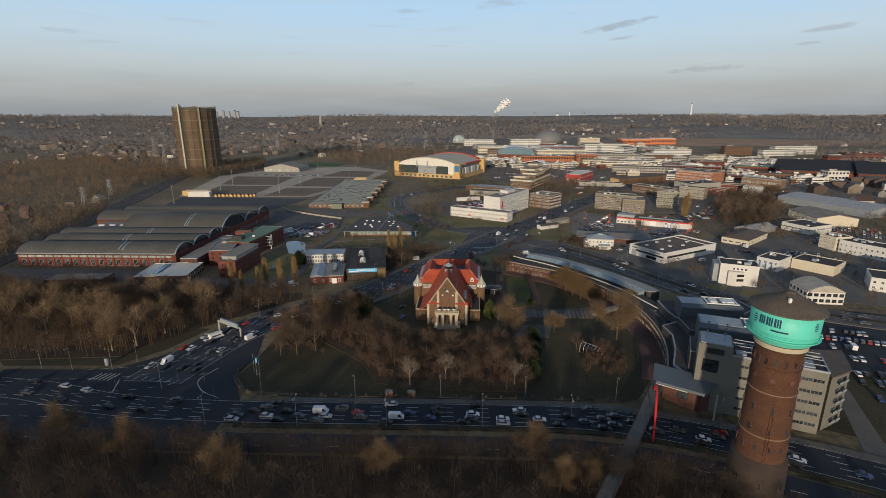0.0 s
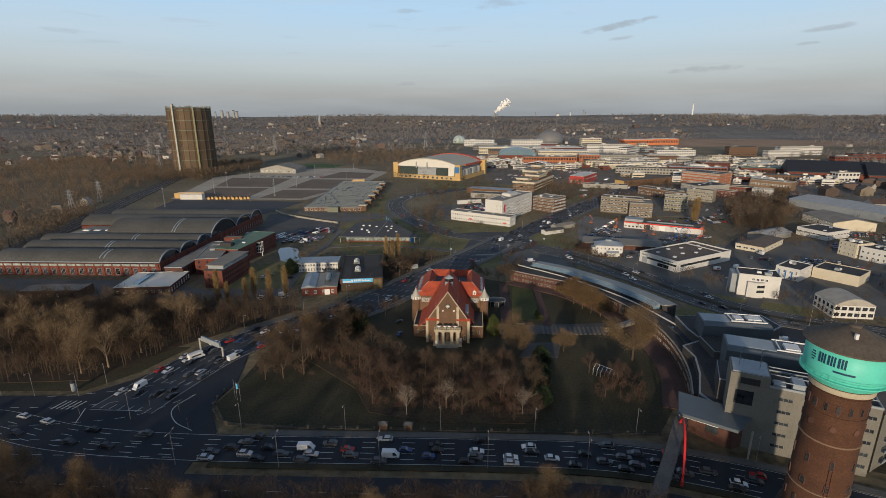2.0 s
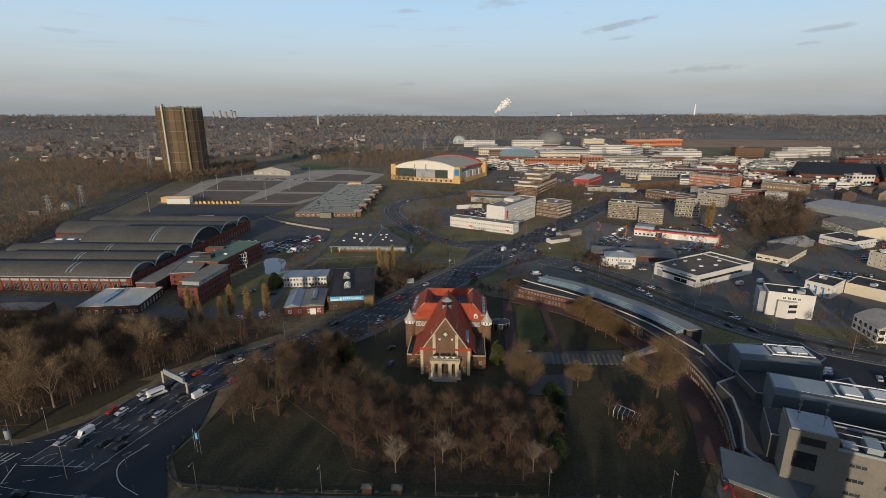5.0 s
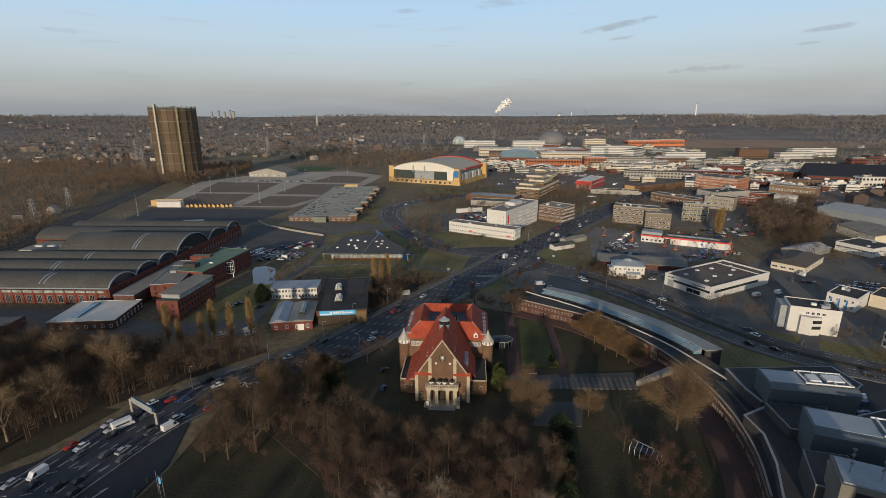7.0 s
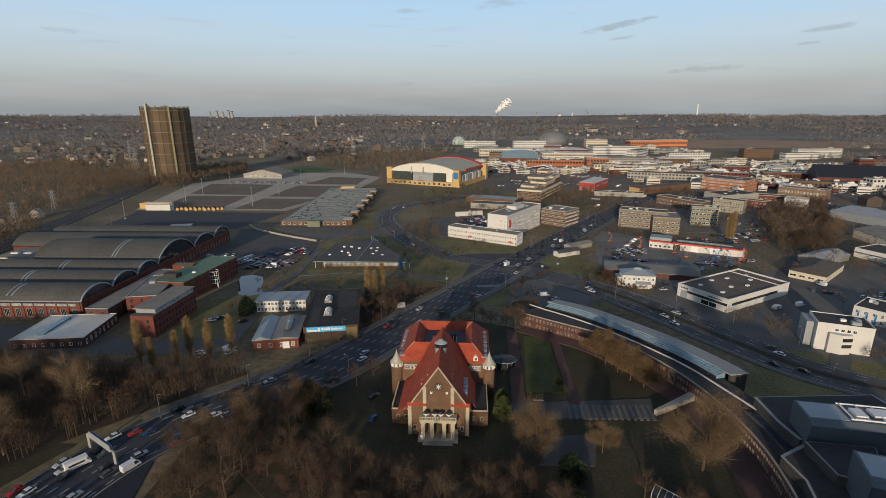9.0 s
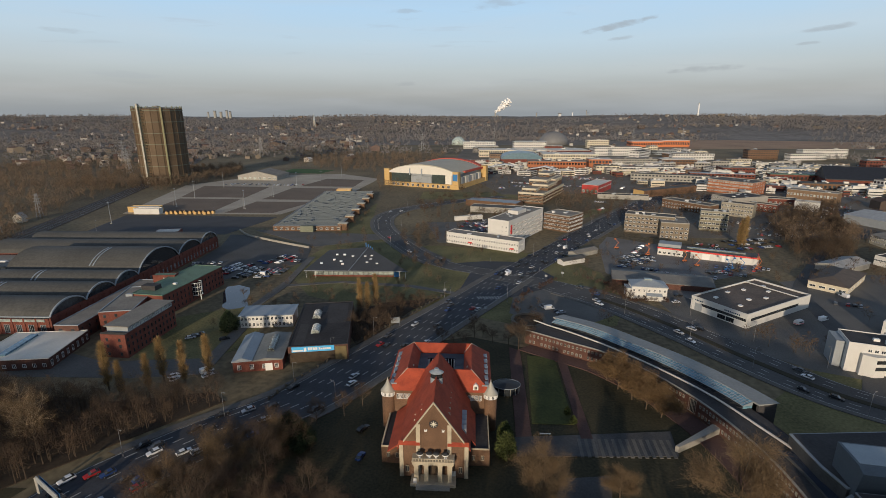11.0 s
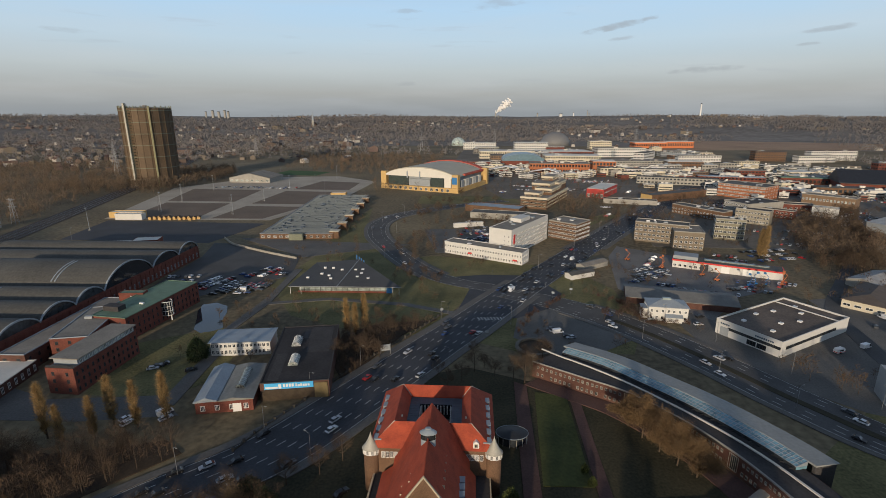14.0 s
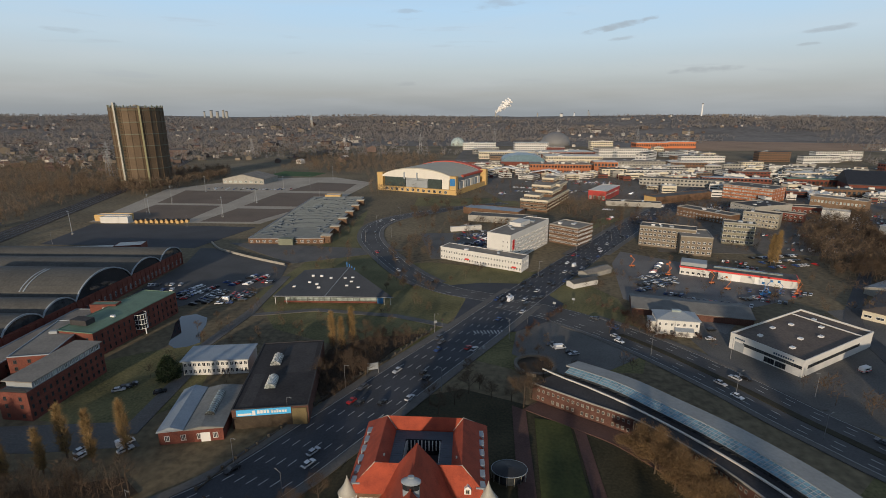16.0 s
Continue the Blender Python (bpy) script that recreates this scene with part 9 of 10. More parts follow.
def block(x, y, w, d, h, ang, wall, roof, label, name="town_building", bands=3, pane=None):
    ob = thing(name, label, "building", pose(x, y, ground_z(x, y), 0, 0, ang))
    part("wall", box(BM(), 0, 0, -2, w, d, h), wall, ob)
    part("roof", box(BM(), -0.3, -0.3, h, w + 0.3, d + 0.3, h + 0.5), roof, ob)
    fl = h / max(1, bands)
    for k in range(bands):
        n = max(3, int(w / 5))
        bm = BM()
        for i in range(n):
            x0 = w * (i + 0.2) / n
            box(bm, x0, -0.12, fl * k + fl * 0.34, x0 + w / n * 0.6, 0.1, fl * k + fl * 0.74)
        n = max(2, int(d / 6))
        for i in range(n):
            y0 = d * (i + 0.2) / n
            for xx in (-0.12, w - 0.1):
                box(bm, xx, y0, fl * k + fl * 0.34, xx + 0.22, y0 + d / n * 0.6, fl * k + fl * 0.74)
        tagged(part("window_band", bm, pane or GLASS, ob), kind="stuff")
    q = random.Random(int(x * 7 + y))
    for _ in range(q.randint(2, 5)):      # plant on the roof
        u, v, s = q.uniform(0.08, 0.8) * w, q.uniform(0.1, 0.75) * d, q.uniform(1.5, 5)
        part("roof_unit", box(BM(), u, v, h + 0.4, u + s * q.uniform(0.8, 2), v + s, h + q.uniform(1.4, 3.0)), q.choice([GREYCLAD, CONCRETE, ROOFWHITE, ZINC]), ob)
    return ob


def district(rows):
    for x, y, w, d, h, ang, wall, roof, label, bands in rows:
        block(x, y, w, d, h, ang, wall, roof, label, bands=bands)


district([
    (100, 1340, 100, 40, 16, -6, mat("orange_brick", (0.33, 0.12, 0.055)), GRAVELROOF, "long orange-brown brick shopping hall", 2),
    (205, 1335, 38, 40, 20, -6, mat("orange_brick", (0.33, 0.12, 0.055)), ROOFWHITE, "tall brick end block of the shopping hall", 2),
    (290, 1760, 110, 60, 20, 2, PLASTER, GRAVELROOF, "white department store with flat roof", 3),
    (240, 1430, 120, 50, 14, 0, CONCRETE, GRAVELROOF, "grey multi-storey car park", 3),
    (225, 1310, 120, 26, 9, -4, PLASTER, GRAVELROOF, "long pale low building with flat roof", 2),
    (20, 1700, 120, 70, 16, 0, CREAM, ROOFWHITE, "cream shopping mall block", 2),
    (150, 1700, 120, 90, 15, 3, BRICK, ROOFWHITE, "brick shopping mall wing with pale roof", 2),
    (150, 1560, 110, 70, 15, -3, CREAM, ROOFWHITE, "pale shopping mall wing", 2),
    (40, 1530, 60, 50, 17, 0, mat("buff_brick", (0.30, 0.20, 0.11)), BITUMEN_GREY, "buff brick mall corner", 3),
])
district([
    (240, 1170, 110, 18, 10, -24, CONCRETE, BITUMEN_GREY, "curved grey office row", 2),
    (330, 1180, 90, 18, 10, -20, BRICK, ZINC, "low brick row with sheet roof", 2),
    (345, 1390, 60, 40, 16, -10, BRICK_BROWN, ROOFWHITE, "brown block with white columns", 3),
    (385, 1465, 80, 20, 22, 3, PLASTER, BITUMEN_GREY, "white office block with rows of windows", 4),
    (330, 1500, 70, 22, 24, 60, PLASTER, BITUMEN_GREY, "white office wing with rows of windows", 4),
    (596, 1640, 62, 30, 20, -4, BRICK_BROWN, BITUMEN, "brown brick office with bands", 4),
    (668, 1600, 80, 24, 14, 8, PLASTER, BITUMEN, "white long school building", 2),
    (720, 1660, 100, 26, 20, 4, PLASTER, BITUMEN, "white office building with tower end", 3),
    (800, 1500, 80, 30, 12, 0, BRICK, BITUMEN, "brick row of far shops", 2),
])
district([
    (470, 2170, 90, 60, 16, 0, ORANGE, ROOFWHITE, "orange and white striped store", 1),
    (560, 2180, 80, 60, 18, 0, ORANGE, ROOFWHITE, "orange store with pale roof", 1),
    (330, 2100, 60, 40, 22, 0, CREAM, ROOFWHITE, "cream tower block in the town", 4),
    (-20, 2080, 90, 50, 18, 0, PLASTER, ROOFWHITE, "white block beside the mall", 3),
    (120, 2060, 90, 50, 20, 0, PLASTER, ZINC, "pale block with sheet roof", 3),
    (440, 1160, 80, 24, 10, -20, BRICK, COPPER, "brick hall with green roof", 1),
    (430, 1040, 70, 26, 9, -20, BRICK_BROWN, BITUMEN_GREY, "brown workshop hall in the town", 1),
    (540, 1190, 60, 40, 10, 0, mat("orange_brick", (0.33, 0.12, 0.055)), BITUMEN_GREY, "orange brick hall in the town", 1),
    (600, 1050, 110, 40, 10, -12, GREYCLAD, ZINC, "blue-grey shed in the town", 1),
])
district([
    (640, 880, 120, 46, 10, -14, CREAM, ROOFWHITE, "pale industrial hall in the town", 1),
    (500, 760, 90, 40, 9, -20, PLASTER, BITUMEN_GREY, "white commercial hall in the town", 1),
    (470, 620, 60, 30, 9, -20, PLASTER, GRAVELROOF, "white commercial building in the town", 2),
    (420, 540, 50, 24, 9, -40, BRICK, BITUMEN, "brick commercial building in the town", 2),
    (360, 470, 50, 22, 8, -45, PLASTER, BITUMEN, "white commercial building with dark roof", 2),
    (320, 420, 44, 22, 8, -45, BRICK, BITUMEN, "brick commercial building with dark roof", 2),
])
for i in range(46):   # mixed flat-roofed shops and offices between the large ones
    x, y = rn.uniform(0, 520), rn.uniform(1250, 2060)
    if rn.random() < 0.3:
        x, y = rn.uniform(380, 900), rn.uniform(980, 1480)
    w, d, h = rn.uniform(22, 60), rn.uniform(16, 40), rn.uniform(7, 15)
    block(x, y, w, d, h, rn.uniform(-20, 20), rn.choice(TOWN_WALL), rn.choice([ROOFWHITE, GRAVELROOF, BITUMEN_GREY, GRAVELROOF]), rn.choice(["flat-roofed shop building in the town", "pale office building in the town", "low commercial block in town"]), bands=2)
o = thing("mall_dome", "blue glass barrel vault of the shopping mall", "building", pose(58, 1455, 0, 0, 0, -4))
part("hall", box(BM(), 0, 0, -1, 84, 60, 12), BRICK, o)
part("vault", profile(BM(), [(40 + 40 * math.cos(radians(t)), 12 + 13 * math.sin(radians(t))) for t in range(0, 181, 15)], 0, 58, "y"), mat("blue_vault_glass", (0.10, 0.17, 0.21), 0.3), o)
o = thing("grey_dome", "large grey domed hall on the skyline", "hall", pose(262, 2330, 0))
part("dome", lathe(BM(), [(46, -1), (45, 14), (37, 27), (25, 36), (12, 40), (2, 41)], 28, smooth=True), mat("grey_dome_sheet", (0.17, 0.17, 0.17), 0.6), o)
o = thing("glass_dome", "small pale glass dome among mall roofs", "hall", pose(-38, 2300, 0))
part("dome", lathe(BM(), [(22, -1), (21, 12), (14, 22), (2, 26)], 20, smooth=True), GLASSLIGHT, o)
for x, y, w, ang in ((30, 1330, 60, -8), (95, 1290, 50, -25)):
    o = thing("tent_roof", "white tensile roof beside the arena", "canopy", pose(x, y, 0, 0, 0, ang))
    part("canopy", profile(BM(), [(0, 6), (30, 12), (w, 7), (w, 6.5), (30, 11), (0, 5.5)], 0, 22, "y"), WHITEPAINT, o)
    for px in (2, w - 2):
        part("post", bar(BM(), (px, 4, -0.5), (px, 4, 6.5), 0.5, seg=6), STEEL, o)
for x, y, w, d, a in ((478, 1075, 120, 70, -30), (560, 1010, 90, 60, -30)):
    o = thing("dark_shed", "large dark steel hall with sloping roof and red front", "hall", pose(x, y, 0, 0, 0, a))
    part("wall", box(BM(), 0, 0, -1, w, d, 12), BRICK, o)
    part("roof", profile(BM(), [(-2, 12), (d * 0.5, 27), (d + 2, 12), (d + 2, 11), (-2, 11)], -2, w + 2, "x"), mat("black_sheet_roof", (0.022, 0.025, 0.032), 0.6, 0.1), o)


# small houses far off
def houses(name, spots, label, seed):
    rg = np.random.default_rng(seed)
    v, f, mi = [], [], []
    for x, y, big in spots:
        w, d, h = rg.uniform(8, 16) * big, rg.uniform(8, 12) * big, rg.uniform(4.5, 8) * (0.6 + 0.4 * big)
        t = h + (rg.uniform(2.5, 4.5) if rg.random() < 0.75 else 0.3)
        a = rg.uniform(0, math.pi)
        c, s, z, b = math.cos(a), math.sin(a), ground_z(x, y), len(v)
        for px, py, pz in ((-w / 2, -d / 2, -2), (w / 2, -d / 2, -2), (w / 2, d / 2, -2), (-w / 2, d / 2, -2), (-w / 2, -d / 2, h), (w / 2, -d / 2, h), (w / 2, d / 2, h), (-w / 2, d / 2, h), (-w / 2, 0, t), (w / 2, 0, t)):
            v.append((x + px * c - py * s, y + px * s + py * c, z + pz))
        f += [(b, b + 1, b + 5, b + 4), (b + 2, b + 3, b + 7, b + 6), (b + 1, b + 2, b + 6, b + 9, b + 5), (b + 3, b, b + 4, b + 8, b + 7), (b + 4, b + 5, b + 9, b + 8), (b + 6, b + 7, b + 8, b + 9)]
        k = int(rg.choice([0, 1, 1, 2, 2, 2]))
        r = int(rg.choice([3, 3, 3, 4, 4, 4, 4, 5]))
        mi += [k, k, k, k, r, r]
    ob = sheet(name, v, f, [mat("house_white", (0.42, 0.39, 0.34), 0.9, 0, 0.15, 0.02, 0.3, 0, island=0.25), mat("house_cream", (0.20, 0.165, 0.125), 0.9, 0, 0.15, 0.02, 0.3, 0, island=0.3), mat("house_brick", (0.12, 0.085, 0.07), 0.9, 0, 0.2, 0.02, 0.3, 0, island=0.3), mat("house_roof_red", (0.10, 0.062, 0.052), 0.9, 0, 0.25, 0.02, 0.3, 0, island=0.3), mat("house_roof_grey", (0.085, 0.078, 0.074), 0.9, 0, 0.25, 0.02, 0.3, 0, island=0.3), mat("house_roof_pale", (0.40, 0.38, 0.35), 0.9, 0, 0.2, 0.02, 0.3, 0, island=0.3)], label, "houses", "stuff")
    ob.data.polygons.foreach_set("material_index", mi)
    return ob


spots = []
rg0 = random.Random(31)
clusters = [(rg0.uniform(-0.78, 0.78), rg0.uniform(1500, 4300)) for _ in range(70)] + [(a, r) for a in (-0.5, -0.42, -0.36, -0.3, -0.24, -0.18) for r in (2100, 2600, 3000, 3400)] + [(a, r) for a in (0.3, 0.4, 0.5, 0.6, 0.7) for r in (1700, 2400, 3000, 3500)]
for a, r in clusters:
    n = rg0.randint(4, 12)
    for _ in range(n):
        x, y = r * math.sin(a) + rg0.gauss(0, 110), 100 + r * math.cos(a) + rg0.gauss(0, 70)
        if inside((x, y), MOOR) or (-250 < x < 520 and y < 2080) or (300 < x < 1020 and 1450 < y < 2220) or (x < 0 and y < 1450 and x > -900):
            continue
        spots.append((x, y, 1.0 if rg0.random() < 0.9 else rg0.uniform(1.8, 3.5)))
houses("far_houses", spots, "scattered pale houses and red roofs of far suburbs", 3)
o = houses("far_houses", [(rg0.uniform(-900, -560), rg0.uniform(1350, 1900), 1.0) for _ in range(60)] + [(rg0.uniform(380, 760), rg0.uniform(560, 980), rg0.uniform(1.0, 1.8)) for _ in range(60)] + [(rg0.uniform(-640, -420), rg0.uniform(420, 800), 0.9) for _ in range(24)], "small houses and sheds among bare trees", 4)

# skyline: spires, stacks, masts and the plume
o = thing("church", "church with a tall pale pointed spire", "church", pose(-760, 3500, ground_z(-760, 3500)))
part("nave", gable(box(BM(), -10, 0, -2, 10, 45, 14), -10, 0, 10, 45, 14, 24, 0.5, "y"), BRICK_BROWN, o)
part("tower", box(BM(), -5, -10, -2, 5, 0, 34), CONCRETE, o)
part("spire", lathe(BM(), [(6, 34), (0.3, 74)], 8, 0, -5), ZINC, o)
for x, y, h, r, c in ((1330, 4280, 150, 5, WHITEPAINT), (150, 4420, 100, 5, CONCRETE), (165, 4420, 84, 5, CONCRETE), (137, 4430, 76, 9, CONCRETE), (400, 4400, 96, 4, CONCRETE), (620, 4420, 100, 4, WHITEPAINT), (700, 4400, 110, 3, CONCRETE), (710, 4400, 96, 3, CONCRETE), (-1490, 4150, 110, 10, CONCRETE), (-1455, 4150, 104, 10, CONCRETE), (-1420, 4150, 112, 8, CONCRETE), (-1400, 4150, 106, 9, CONCRETE), (-1530, 4150, 104, 6, CONCRETE), (540, 4390, 92, 12, PLASTER), (1130, 4200, 86, 12, PLASTER)):
    o = thing("chimney_stack", "far grey chimney stack on the horizon", "chimney", pose(x, y, 0), "stacks on the horizon")
    part("shaft", lathe(BM(), [(r, 20), (r * 0.75, h)], 12, smooth=True), c, o)
    part("rim", lathe(BM(), [(r * 0.74, h - 1), (r * 0.85, h), (r * 0.85, h + 2), (r * 0.6, h + 2)], 12), DARKSTEEL, o)
# steam: many small puffs drifting up and to the right
bm = BM()
rs = random.Random(3)
for i in range(150):
    t = rs.random() ** 0.8
    c = Vector((152 + 75 * t + rs.gauss(0, 4 + 11 * t), 4400 + rs.gauss(0, 10), 100 + 62 * t + rs.gauss(0, 2 + 8 * t)))
    bmesh.ops.create_icosphere(bm, subdivisions=1, radius=rs.uniform(2.5, 4 + 5 * t), matrix=Matrix.Translation(c) @ Matrix.Diagonal((1.2, 1, 1, 1)))
for f in bm.faces:
    f.smooth = True
tagged(part("steam_plume", bm, STEAM, None), "white steam plume rising from a far stack", "steam", "", "stuff")
# lattice pylons among the woods
def pylon(x, y, h):
    ob = thing("power_pylon", "grey lattice power pylon above the woods", "pylon", pose(x, y, ground_z(x, y)), "power pylons")
    bm = BM()
    for sx, sy in ((-1, -1), (1, -1), (1, 1), (-1, 1)):
        bar(bm, (sx * h * 0.09, sy * h * 0.09, -1), (sx * 0.6, sy * 0.6, h), 0.3, 0.2, 4)
    for k in range(6):
        z0, z1 = h * k / 6, h * (k + 1) / 6
        r0, r1 = h * 0.09 * (1 - k / 6) + 0.6 * k / 6, h * 0.09 * (1 - (k + 1) / 6) + 0.6 * (k + 1) / 6
        for s in (-1, 1):
            bar(bm, (-r0, s * r0, z0), (r1, s * r1, z1), 0.16, seg=4)
            bar(bm, (r0, s * r0, z0), (-r1, s * r1, z1), 0.16, seg=4)
    part("mast", bm, STEEL, ob)
    for z in (0.66, 0.8, 0.93):
        part("cross_arm", bar(BM(), (-h * 0.17, 0, h * z), (h * 0.17, 0, h * z), 0.3, seg=4), STEEL, ob)


for x, y, h in ((-560, 1240, 42), (-700, 1500, 45), (-480, 1700, 45), (-300, 1850, 45), (-130, 2000, 45), (80, 2500, 48), (300, 2600, 48), (-900, 2000, 45), (550, 2500, 48), (700, 2450, 48), (-420, 780, 24), (-400, 690, 24)):
    pylon(x, y, h)


# far parked cars, too many to count
def parked_mass(areas, seed):
    rg = np.random.default_rng(seed)
    v, f, mi = [], [], []
    for x0, y0, dx, dy, ex, ey, rws, n in areas:
        for r in range(rws):
            for i in range(n):
                if rg.random() < 0.3:
                    continue
                x, y = x0 + dx * i + ex * r, y0 + dy * i + ey * r
                a = math.atan2(dx, -dy) + rg.normal(0, 0.03)
                c, s, b = math.cos(a), math.sin(a), len(v)
                long, wide = 1 / math.hypot(c, 0.747 * s), 1 / math.hypot(s, 0.747 * c)      # true size on the skewed grid
                for w, p in ((0.88, ((-2.1, 0.25), (2.1, 0.25), (2.1, 0.75), (1.1, 0.92), (0.4, 1.42), (-1.5, 1.42), (-2.1, 0.9))),):
                    for q in (-w, w):
                        for u, z in p:
                            k = q * (0.82 if z > 1.2 else 1) * wide
                            u *= long
                            v.append((x + u * c - k * s, y + u * s + k * c, z))
                    f += [tuple(b + j for j in range(7)), tuple(b + 13 - j for j in range(7))] + [(b + j, b + 7 + j, b + 7 + (j + 1) % 7, b + (j + 1) % 7) for j in range(7)]
                k = int(rg.choice([0, 0, 1, 1, 2, 2, 3, 4, 5]))
                mi += [k, k] + [k, k, k, 6, k, 6, k]
    me = bpy.data.meshes.new("parked_cars")
    me.from_pydata(v, [], f)
    for nm, c in (("white_car_paint", 0), ("silver_car_paint", 0), ("black_car_paint", 0), ("grey_car_paint", 0), ("blue_car_paint", 0), ("red_car_paint", 0)):
        me.materials.append(MATS[nm])
    me.materials.append(GLASS)
    me.polygons.foreach_set("material_index", mi)
    tagged(new("parked_cars", me), "rows of parked cars in the far car parks", "cars", "", "stuff")


parked_mass([(-15, 690, 2.6, 1.0, -4, 15, 2, 14), (150, 300, 2.5, -1.0, 2, 12, 2, 13), (210, 468, 2.5, -1.2, 4, 12, 3, 16), (250, 900, 2.6, -1.0, 5, 16, 4, 18), (330, 830, 2.6, -1.2, 6, 16, 5, 20), (-10, 735, 2.6, 0.8, 2, 15, 3, 14), (420, 980, 2.6, -1.0, 5, 17, 6, 26), (340, 1230, 2.6, -0.6, 4, 18, 5, 30)], 5)
parked_mass([(620, 1250, 2.6, -0.4, 4, 18, 7, 40), (150, 1180, 2.6, -0.8, 4, 17, 3, 20), (700, 1350, 2.6, -0.4, 4, 18, 7, 40), (-345, 1085, 5.0, -0.3, 4, 12, 2, 22), (200, 640, 2.5, 0.8, -1, 14, 3, 16), (300, 560, 2.5, -1.1, 4, 13, 4, 18), (300, 480, 2.4, -1.8, 6, 12, 3, 16)], 27)


# tall floodlight masts of the big car park
def mast(x, y):
    ob = thing("floodlight_mast", "tall pale floodlight mast on the car park", "street lamp", pose(x, y, 0), "floodlight masts")
    part("pole", bar(BM(), (0, 0, -0.3), (0, 0, 20), 0.24, 0.12, 8), GREYCLAD, ob)
    part("base", box(BM(), -0.7, -0.7, -0.2, 0.7, 0.7, 0.8), CONCRETE, ob)
    part("lamp_ring", lathe(BM(), [(0.2, 19.6), (0.9, 19.8), (0.9, 20.2), (0.2, 20.4)], 12), GREYCLAD, ob)


for x, y in [(-331, 940), (-319, 860), (-337, 1055), (-238, 843), (-238, 949), (-237, 1059), (-206, 1222), (-330, 744)]:
    mast(x, y)


# ---- what fills the open ground between the buildings ----
CELL, X0, Y0 = 4.0, -440, 225
TAKEN = np.zeros((270, 330), bool)


def take(x, y, r=0.0):
    i0, i1 = int((x - r - X0) / CELL), int((x + r - X0) / CELL)
    j0, j1 = int((y - r - Y0) / CELL), int((y + r - Y0) / CELL)
    TAKEN[max(i0, 0):max(i1 + 1, 0), max(j0, 0):max(j1 + 1, 0)] = True


def free(x, y):
    i, j = int((x - X0) / CELL), int((y - Y0) / CELL)
    return 0 <= i < 270 and 0 <= j < 330 and not TAKEN[i, j]


for ob in list(bpy.data.objects):
    if ob.type != "MESH" or ob.parent is None or ob.parent.parent is not None or ob.data is None:
        continue
    top = ob.parent
    if top.get("category", "") in {"tree", "car", "street lamp", "road", "fence"} or top.name.split(".")[0] in {"water_tower", "office_block", "podium", "rooftop_hall", "warehouse", "repair_workshop", "white_office"} or not ob.name.startswith(("wall", "roof", "front_wall", "tier", "body", "hall", "glazing", "vault", "southern", "rear")):
        continue
    m = top.matrix_basis @ ob.matrix_basis
    if top.matrix_basis.translation.length < 1e-6:
        for v in ob.data.vertices:
            take(v.co.x, v.co.y, 5)
    else:
        xs, ys = [c[0] for c in ob.bound_box], [c[1] for c in ob.bound_box]
        nx, ny = max(1, int((max(xs) - min(xs)) / 3)), max(1, int((max(ys) - min(ys)) / 3))
        for i in range(nx + 1):
            for j in range(ny + 1):
                p = m @ Vector((min(xs) + (max(xs) - min(xs)) * i / nx, min(ys) + (max(ys) - min(ys)) * j / ny, 0))
                take(p.x, p.y, 2)
for line, half in ((MAIN, 16), (NEAR, 14), (SOUTH, 10), (CURVE, 14), (BACK, 12), (SIDE, 6)):
    for a, b in zip(line, line[1:]):
        for k in range(4):
            p = a + (b - a) * k / 4
            take(p.x, p.y, half)
for k in range(9):
    take(-14 + 7.5 * k, 652 - 4.2 * k, 8)
    take(24 + 5.4 * k, 652 + 8.6 * k, 12)
take(147, 483, 26)
take(219, 533, 20)
rf = random.Random(77)


def fill(zones, share_out):
    """Free spots inside the zones, at the given numbers."""
    out = []
    for (x0, y0, x1, y1), n in zip(zones, share_out):
        for _ in range(n):
            x, y = rf.uniform(x0, x1), rf.uniform(y0, y1)
            if free(x, y):
                out.append((x, y))
    return out


# bushes and small bare trees along kerbs, yards and verges
spots_b = fill([(-60, 440, 120, 620), (60, 480, 330, 660), (100, 690, 330, 960), (-70, 640, 60, 900), (200, 900, 560, 1300), (-20, 1000, 260, 1400), (120, 340, 330, 480), (330, 560, 560, 900), (-130, 430, -60, 560), (-130, 600, -60, 820)], [90, 150, 300, 130, 330, 260, 110, 260, 30, 60])
squares = [[(x - 1.5, y - 1.5), (x + 1.5, y - 1.5), (x + 1.5, y + 1.5), (x - 1.5, y + 1.5)] for x, y in spots_b]
wood("shrubbery", squares, [1] * len(squares), 6.5, "scattered bare bushes and small trees between buildings", TWIG, 60, 0.17, 1.6, 15)
# dense dark trees behind the trading estate
wood("woodland", [[(232, 640), (285, 640), (338, 770), (400, 890), (340, 860), (290, 790), (245, 700)], [(285, 630), (300, 680), (340, 780), (320, 760)], [(235, 602), (262, 602), (285, 650), (250, 640)]], [300, 60, 60], 11, "brown leafless copse behind the trading estate", mat("dark_copse_twigs", (0.066, 0.045, 0.027), 0.95, 0, 0.25, 0.08, 1.0, 0, island=0.25), 130, 0.10, 2.2, 16, trunk_mat=DARKBARK)
# rows of parked cars wherever a yard leaves room
rows_p = []
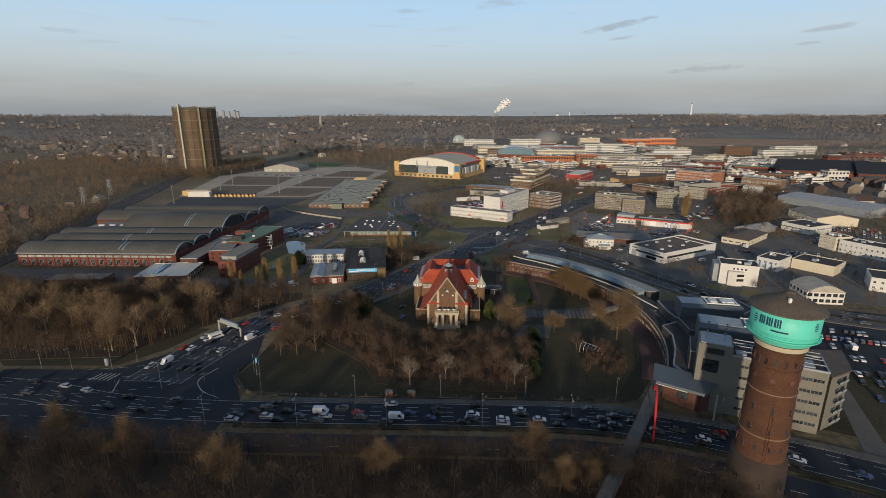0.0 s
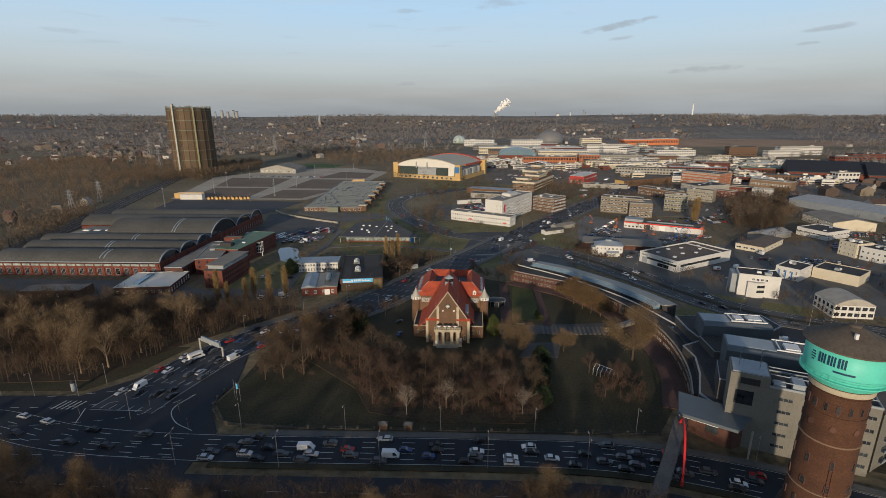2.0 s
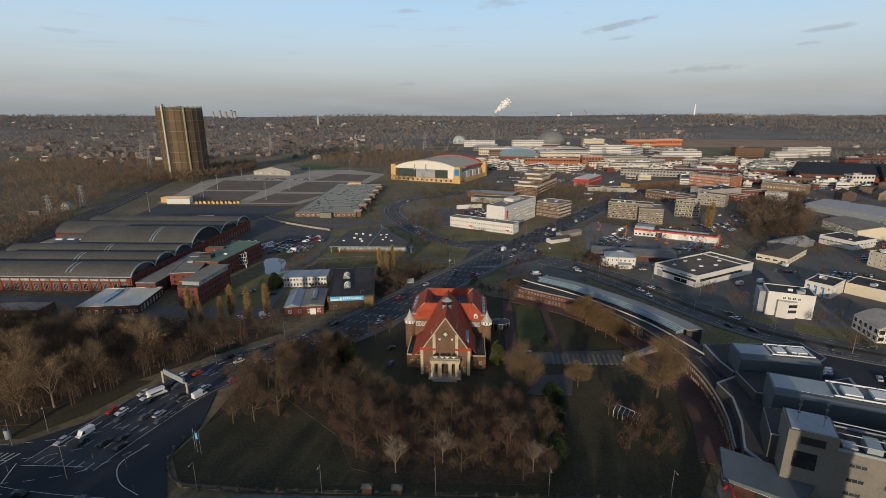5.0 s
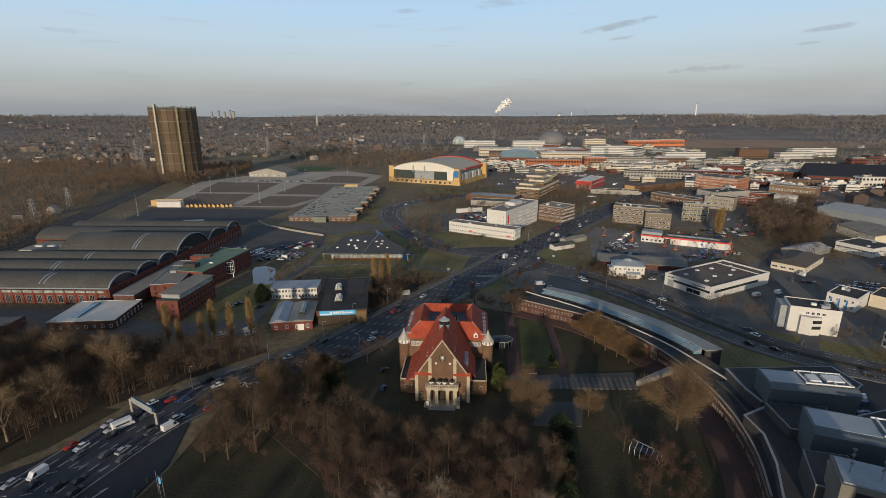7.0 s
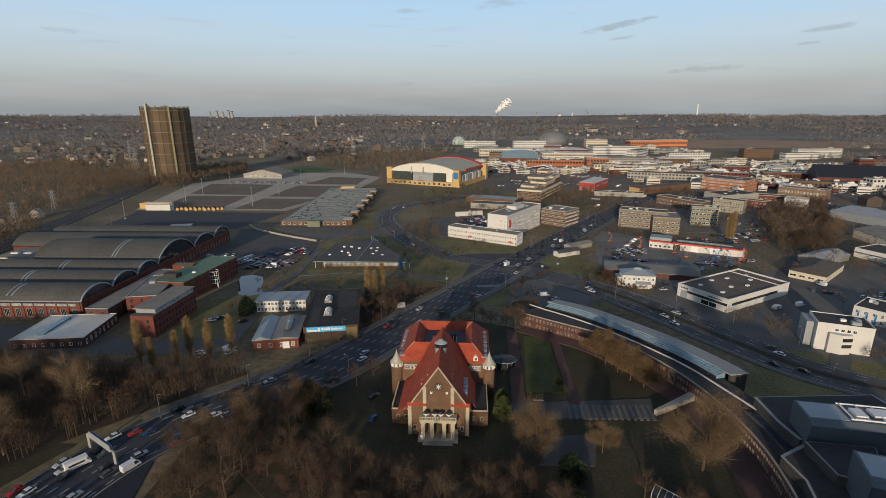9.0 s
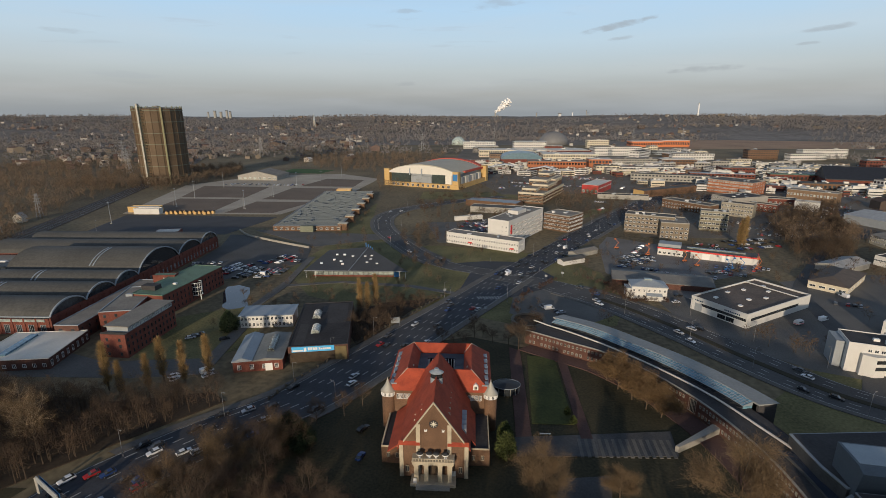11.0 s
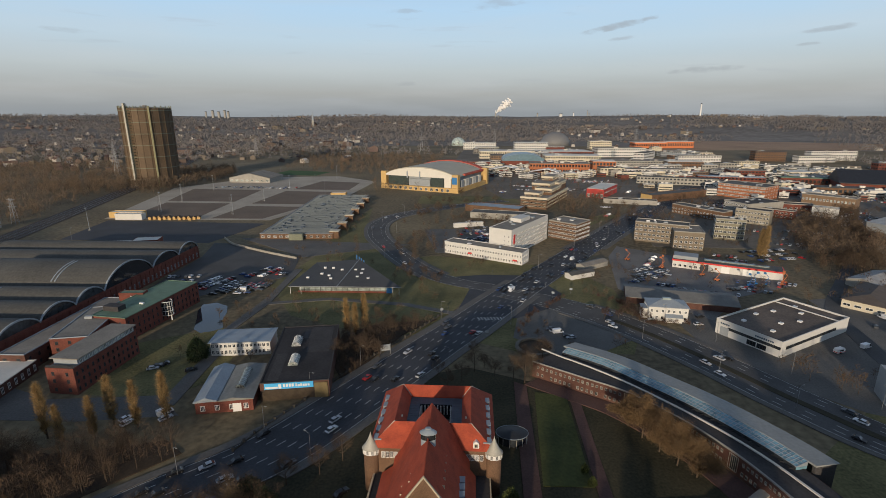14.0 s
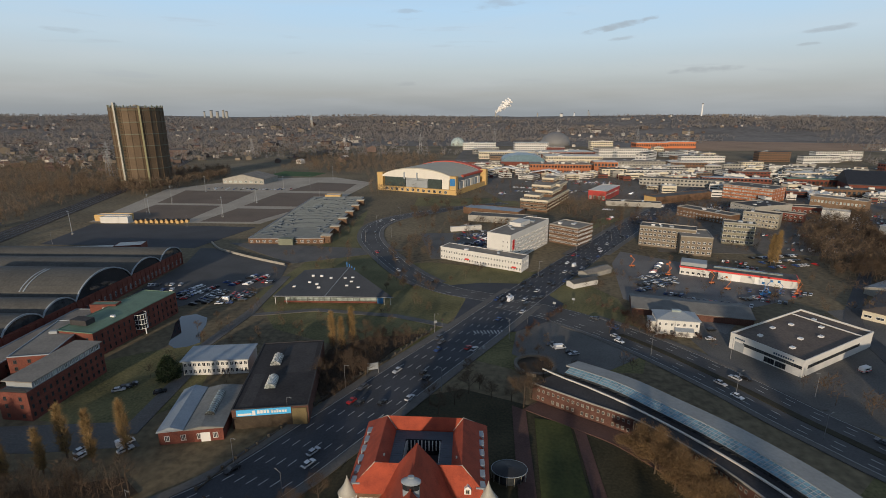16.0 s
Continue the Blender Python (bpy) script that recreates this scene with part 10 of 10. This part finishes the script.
for x0, y0, x1, y1, n in ((100, 430, 330, 660, 34), (130, 700, 330, 960, 44), (-40, 650, 50, 800, 14), (230, 950, 560, 1250, 46), (120, 235, 240, 330, 16), (20, 1020, 240, 1380, 26), (340, 420, 560, 640, 20)):
    for _ in range(n):
        x, y, k = rf.uniform(x0, x1), rf.uniform(y0, y1), rf.randint(5, 12)
        dx, dy = (2.5, -1.3) if rf.random() < 0.6 else (1.3, 2.9)
        if all(free(x + dx * i, y + dy * i) for i in range(k)):
            rows_p.append((x, y, dx, dy, 0, 0, 1, k))
            for i in range(k):
                take(x + dx * i, y + dy * i, 2)
rows_p += [(-186, 566, 2.5, 0.3, 0, 0, 1, 8), (-186, 578, 2.5, 0.3, 0, 0, 1, 8), (-160, 560, 1.0, 3.4, 0, 0, 1, 8), (-150, 562, 1.0, 3.4, 0, 0, 1, 8), (-138, 580, 1.0, 3.4, 0, 0, 1, 9), (-130, 582, 1.0, 3.4, 0, 0, 1, 8)]
parked_mass(rows_p, 18)


# sheds, kiosks, rooftops and small blocks that crowd the far town, too small to tell apart
def roofscape(name, spots, label, seed):
    """Flat-roofed blocks with a parapet lip, a set-back upper part and a dark window band, joined."""
    rg = np.random.default_rng(seed)
    v, f, mi = [], [], []

    def block_at(x, y, z0, z1, w, d, c, n, wall, top, lip=0.0):
        b = len(v)
        for z in (z0, z1 - lip):
            for px, py in ((-w, -d), (w, -d), (w, d), (-w, d)):
                v.append((x + px * c - py * n, y + px * n + py * c, z))
        f.extend([(b + i, b + (i + 1) % 4, b + 4 + (i + 1) % 4, b + 4 + i) for i in range(4)] + [(b + 4, b + 5, b + 6, b + 7)])
        mi.extend([wall] * 4 + [top])

    for x, y, big in spots:
        w, d, h = rg.uniform(4, 11) * big, rg.uniform(3, 7) * big, rg.uniform(4.5, 9) * (0.7 + 0.3 * big)
        t = rg.normal(-0.15, 0.22) + (math.pi / 2 if rg.random() < 0.4 else 0)
        c, n, z = math.cos(t), math.sin(t), ground_z(x, y)
        wall, top = int(rg.choice([0, 0, 0, 1, 1, 2, 3])), int(rg.choice([4, 4, 5, 5, 6]))
        block_at(x, y, z - 1, z + h, w, d, c, n, wall, top)
        for k in range(1, int(h / 3.4) + 1):      # window bands a hand proud of the wall
            block_at(x, y, z + k * 3.3 - 1.7, z + k * 3.3 - 0.5, w * 0.94, d + 0.12, c, n, 7, 7)
            block_at(x, y, z + k * 3.3 - 1.7, z + k * 3.3 - 0.5, w + 0.12, d * 0.9, c, n, 7, 7)
        for _ in range(int(rg.integers(1, 4))):
            u, q = rg.uniform(-0.6, 0.6) * w, rg.uniform(-0.6, 0.6) * d
            block_at(x + u * c - q * n, y + u * n + q * c, z + h - 0.2, z + h + rg.uniform(0.8, 2.6), rg.uniform(0.6, 2.4), rg.uniform(0.6, 2), c, n, int(rg.choice([0, 3, 4])), int(rg.choice([4, 5])))
    ob = sheet(name, v, f, [PLASTER, CREAM, BRICK, CONCRETE, ROOFWHITE, GRAVELROOF, BITUMEN_GREY, GLASS], label, "town blocks", "stuff")
    ob.data.polygons.foreach_set("material_index", mi)
    return ob


crowd = []
for _ in range(1500):
    x, y = rf.uniform(-50, 440), rf.uniform(1240, 2080)
    if rf.random() < 0.3:
        x, y = rf.uniform(240, 760), rf.uniform(960, 1480)
    if free(x, y):
        crowd.append((x, y, rf.uniform(0.5, 1.8)))
        take(x, y, 5)
roofscape("town_blocks", crowd, "crowd of small pale and brick blocks in the far town", 12)

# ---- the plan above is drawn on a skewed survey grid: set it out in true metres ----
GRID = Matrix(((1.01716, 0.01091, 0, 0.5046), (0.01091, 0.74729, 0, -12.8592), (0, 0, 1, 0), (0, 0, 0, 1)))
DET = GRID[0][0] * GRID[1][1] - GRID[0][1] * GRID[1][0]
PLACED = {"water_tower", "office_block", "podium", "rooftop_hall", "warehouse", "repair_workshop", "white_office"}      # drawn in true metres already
RIGID = {"tree", "car", "van", "camper van", "caravan", "bus", "lorry", "street lamp", "road sign", "traffic light", "flagpole", "tower", "gasometer", "chimney", "pylon", "bench", "billboard", "column", "machine", "planter", "gate pier"}


def set_out(m, rigid=False):
    """The true place of a thing drawn at m on the grid: its front keeps its line, its depth its area; small and round things keep their size."""
    u = m.to_3x3() @ Vector((1, 0, 0))
    v = GRID.to_3x3() @ u
    sx = v.xy.length / max(u.xy.length, 1e-9)
    turn = math.atan2(v.y, v.x) - math.atan2(u.y, u.x)
    p = GRID @ m.translation
    s = Matrix.Identity(4) if rigid else Matrix.Diagonal((sx, DET / sx, 1, 1))
    rest = m.copy()
    rest.translation = (0, 0, 0)
    return Matrix.Translation(p) @ Matrix.Rotation(turn, 4, "Z") @ rest @ s


def lay(ob, above):
    """Meshes drawn straight on the grid."""
    m = above @ ob.matrix_basis
    for c in list(ob.children):
        lay(c, m)
    if ob.type == "MESH":
        if ob.data.users == 1:
            ob.data.transform(m.inverted() @ GRID @ m)
        else:
            ob.matrix_basis = above.inverted() @ set_out(m)


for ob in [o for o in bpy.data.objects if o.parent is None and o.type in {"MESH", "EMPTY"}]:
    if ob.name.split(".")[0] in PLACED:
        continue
    if ob.matrix_basis.translation.length < 1e-6:
        lay(ob, Matrix.Identity(4))
    else:
        ob.matrix_basis = set_out(ob.matrix_basis, ob.get("category", "") in RIGID or "dome" in ob.name)
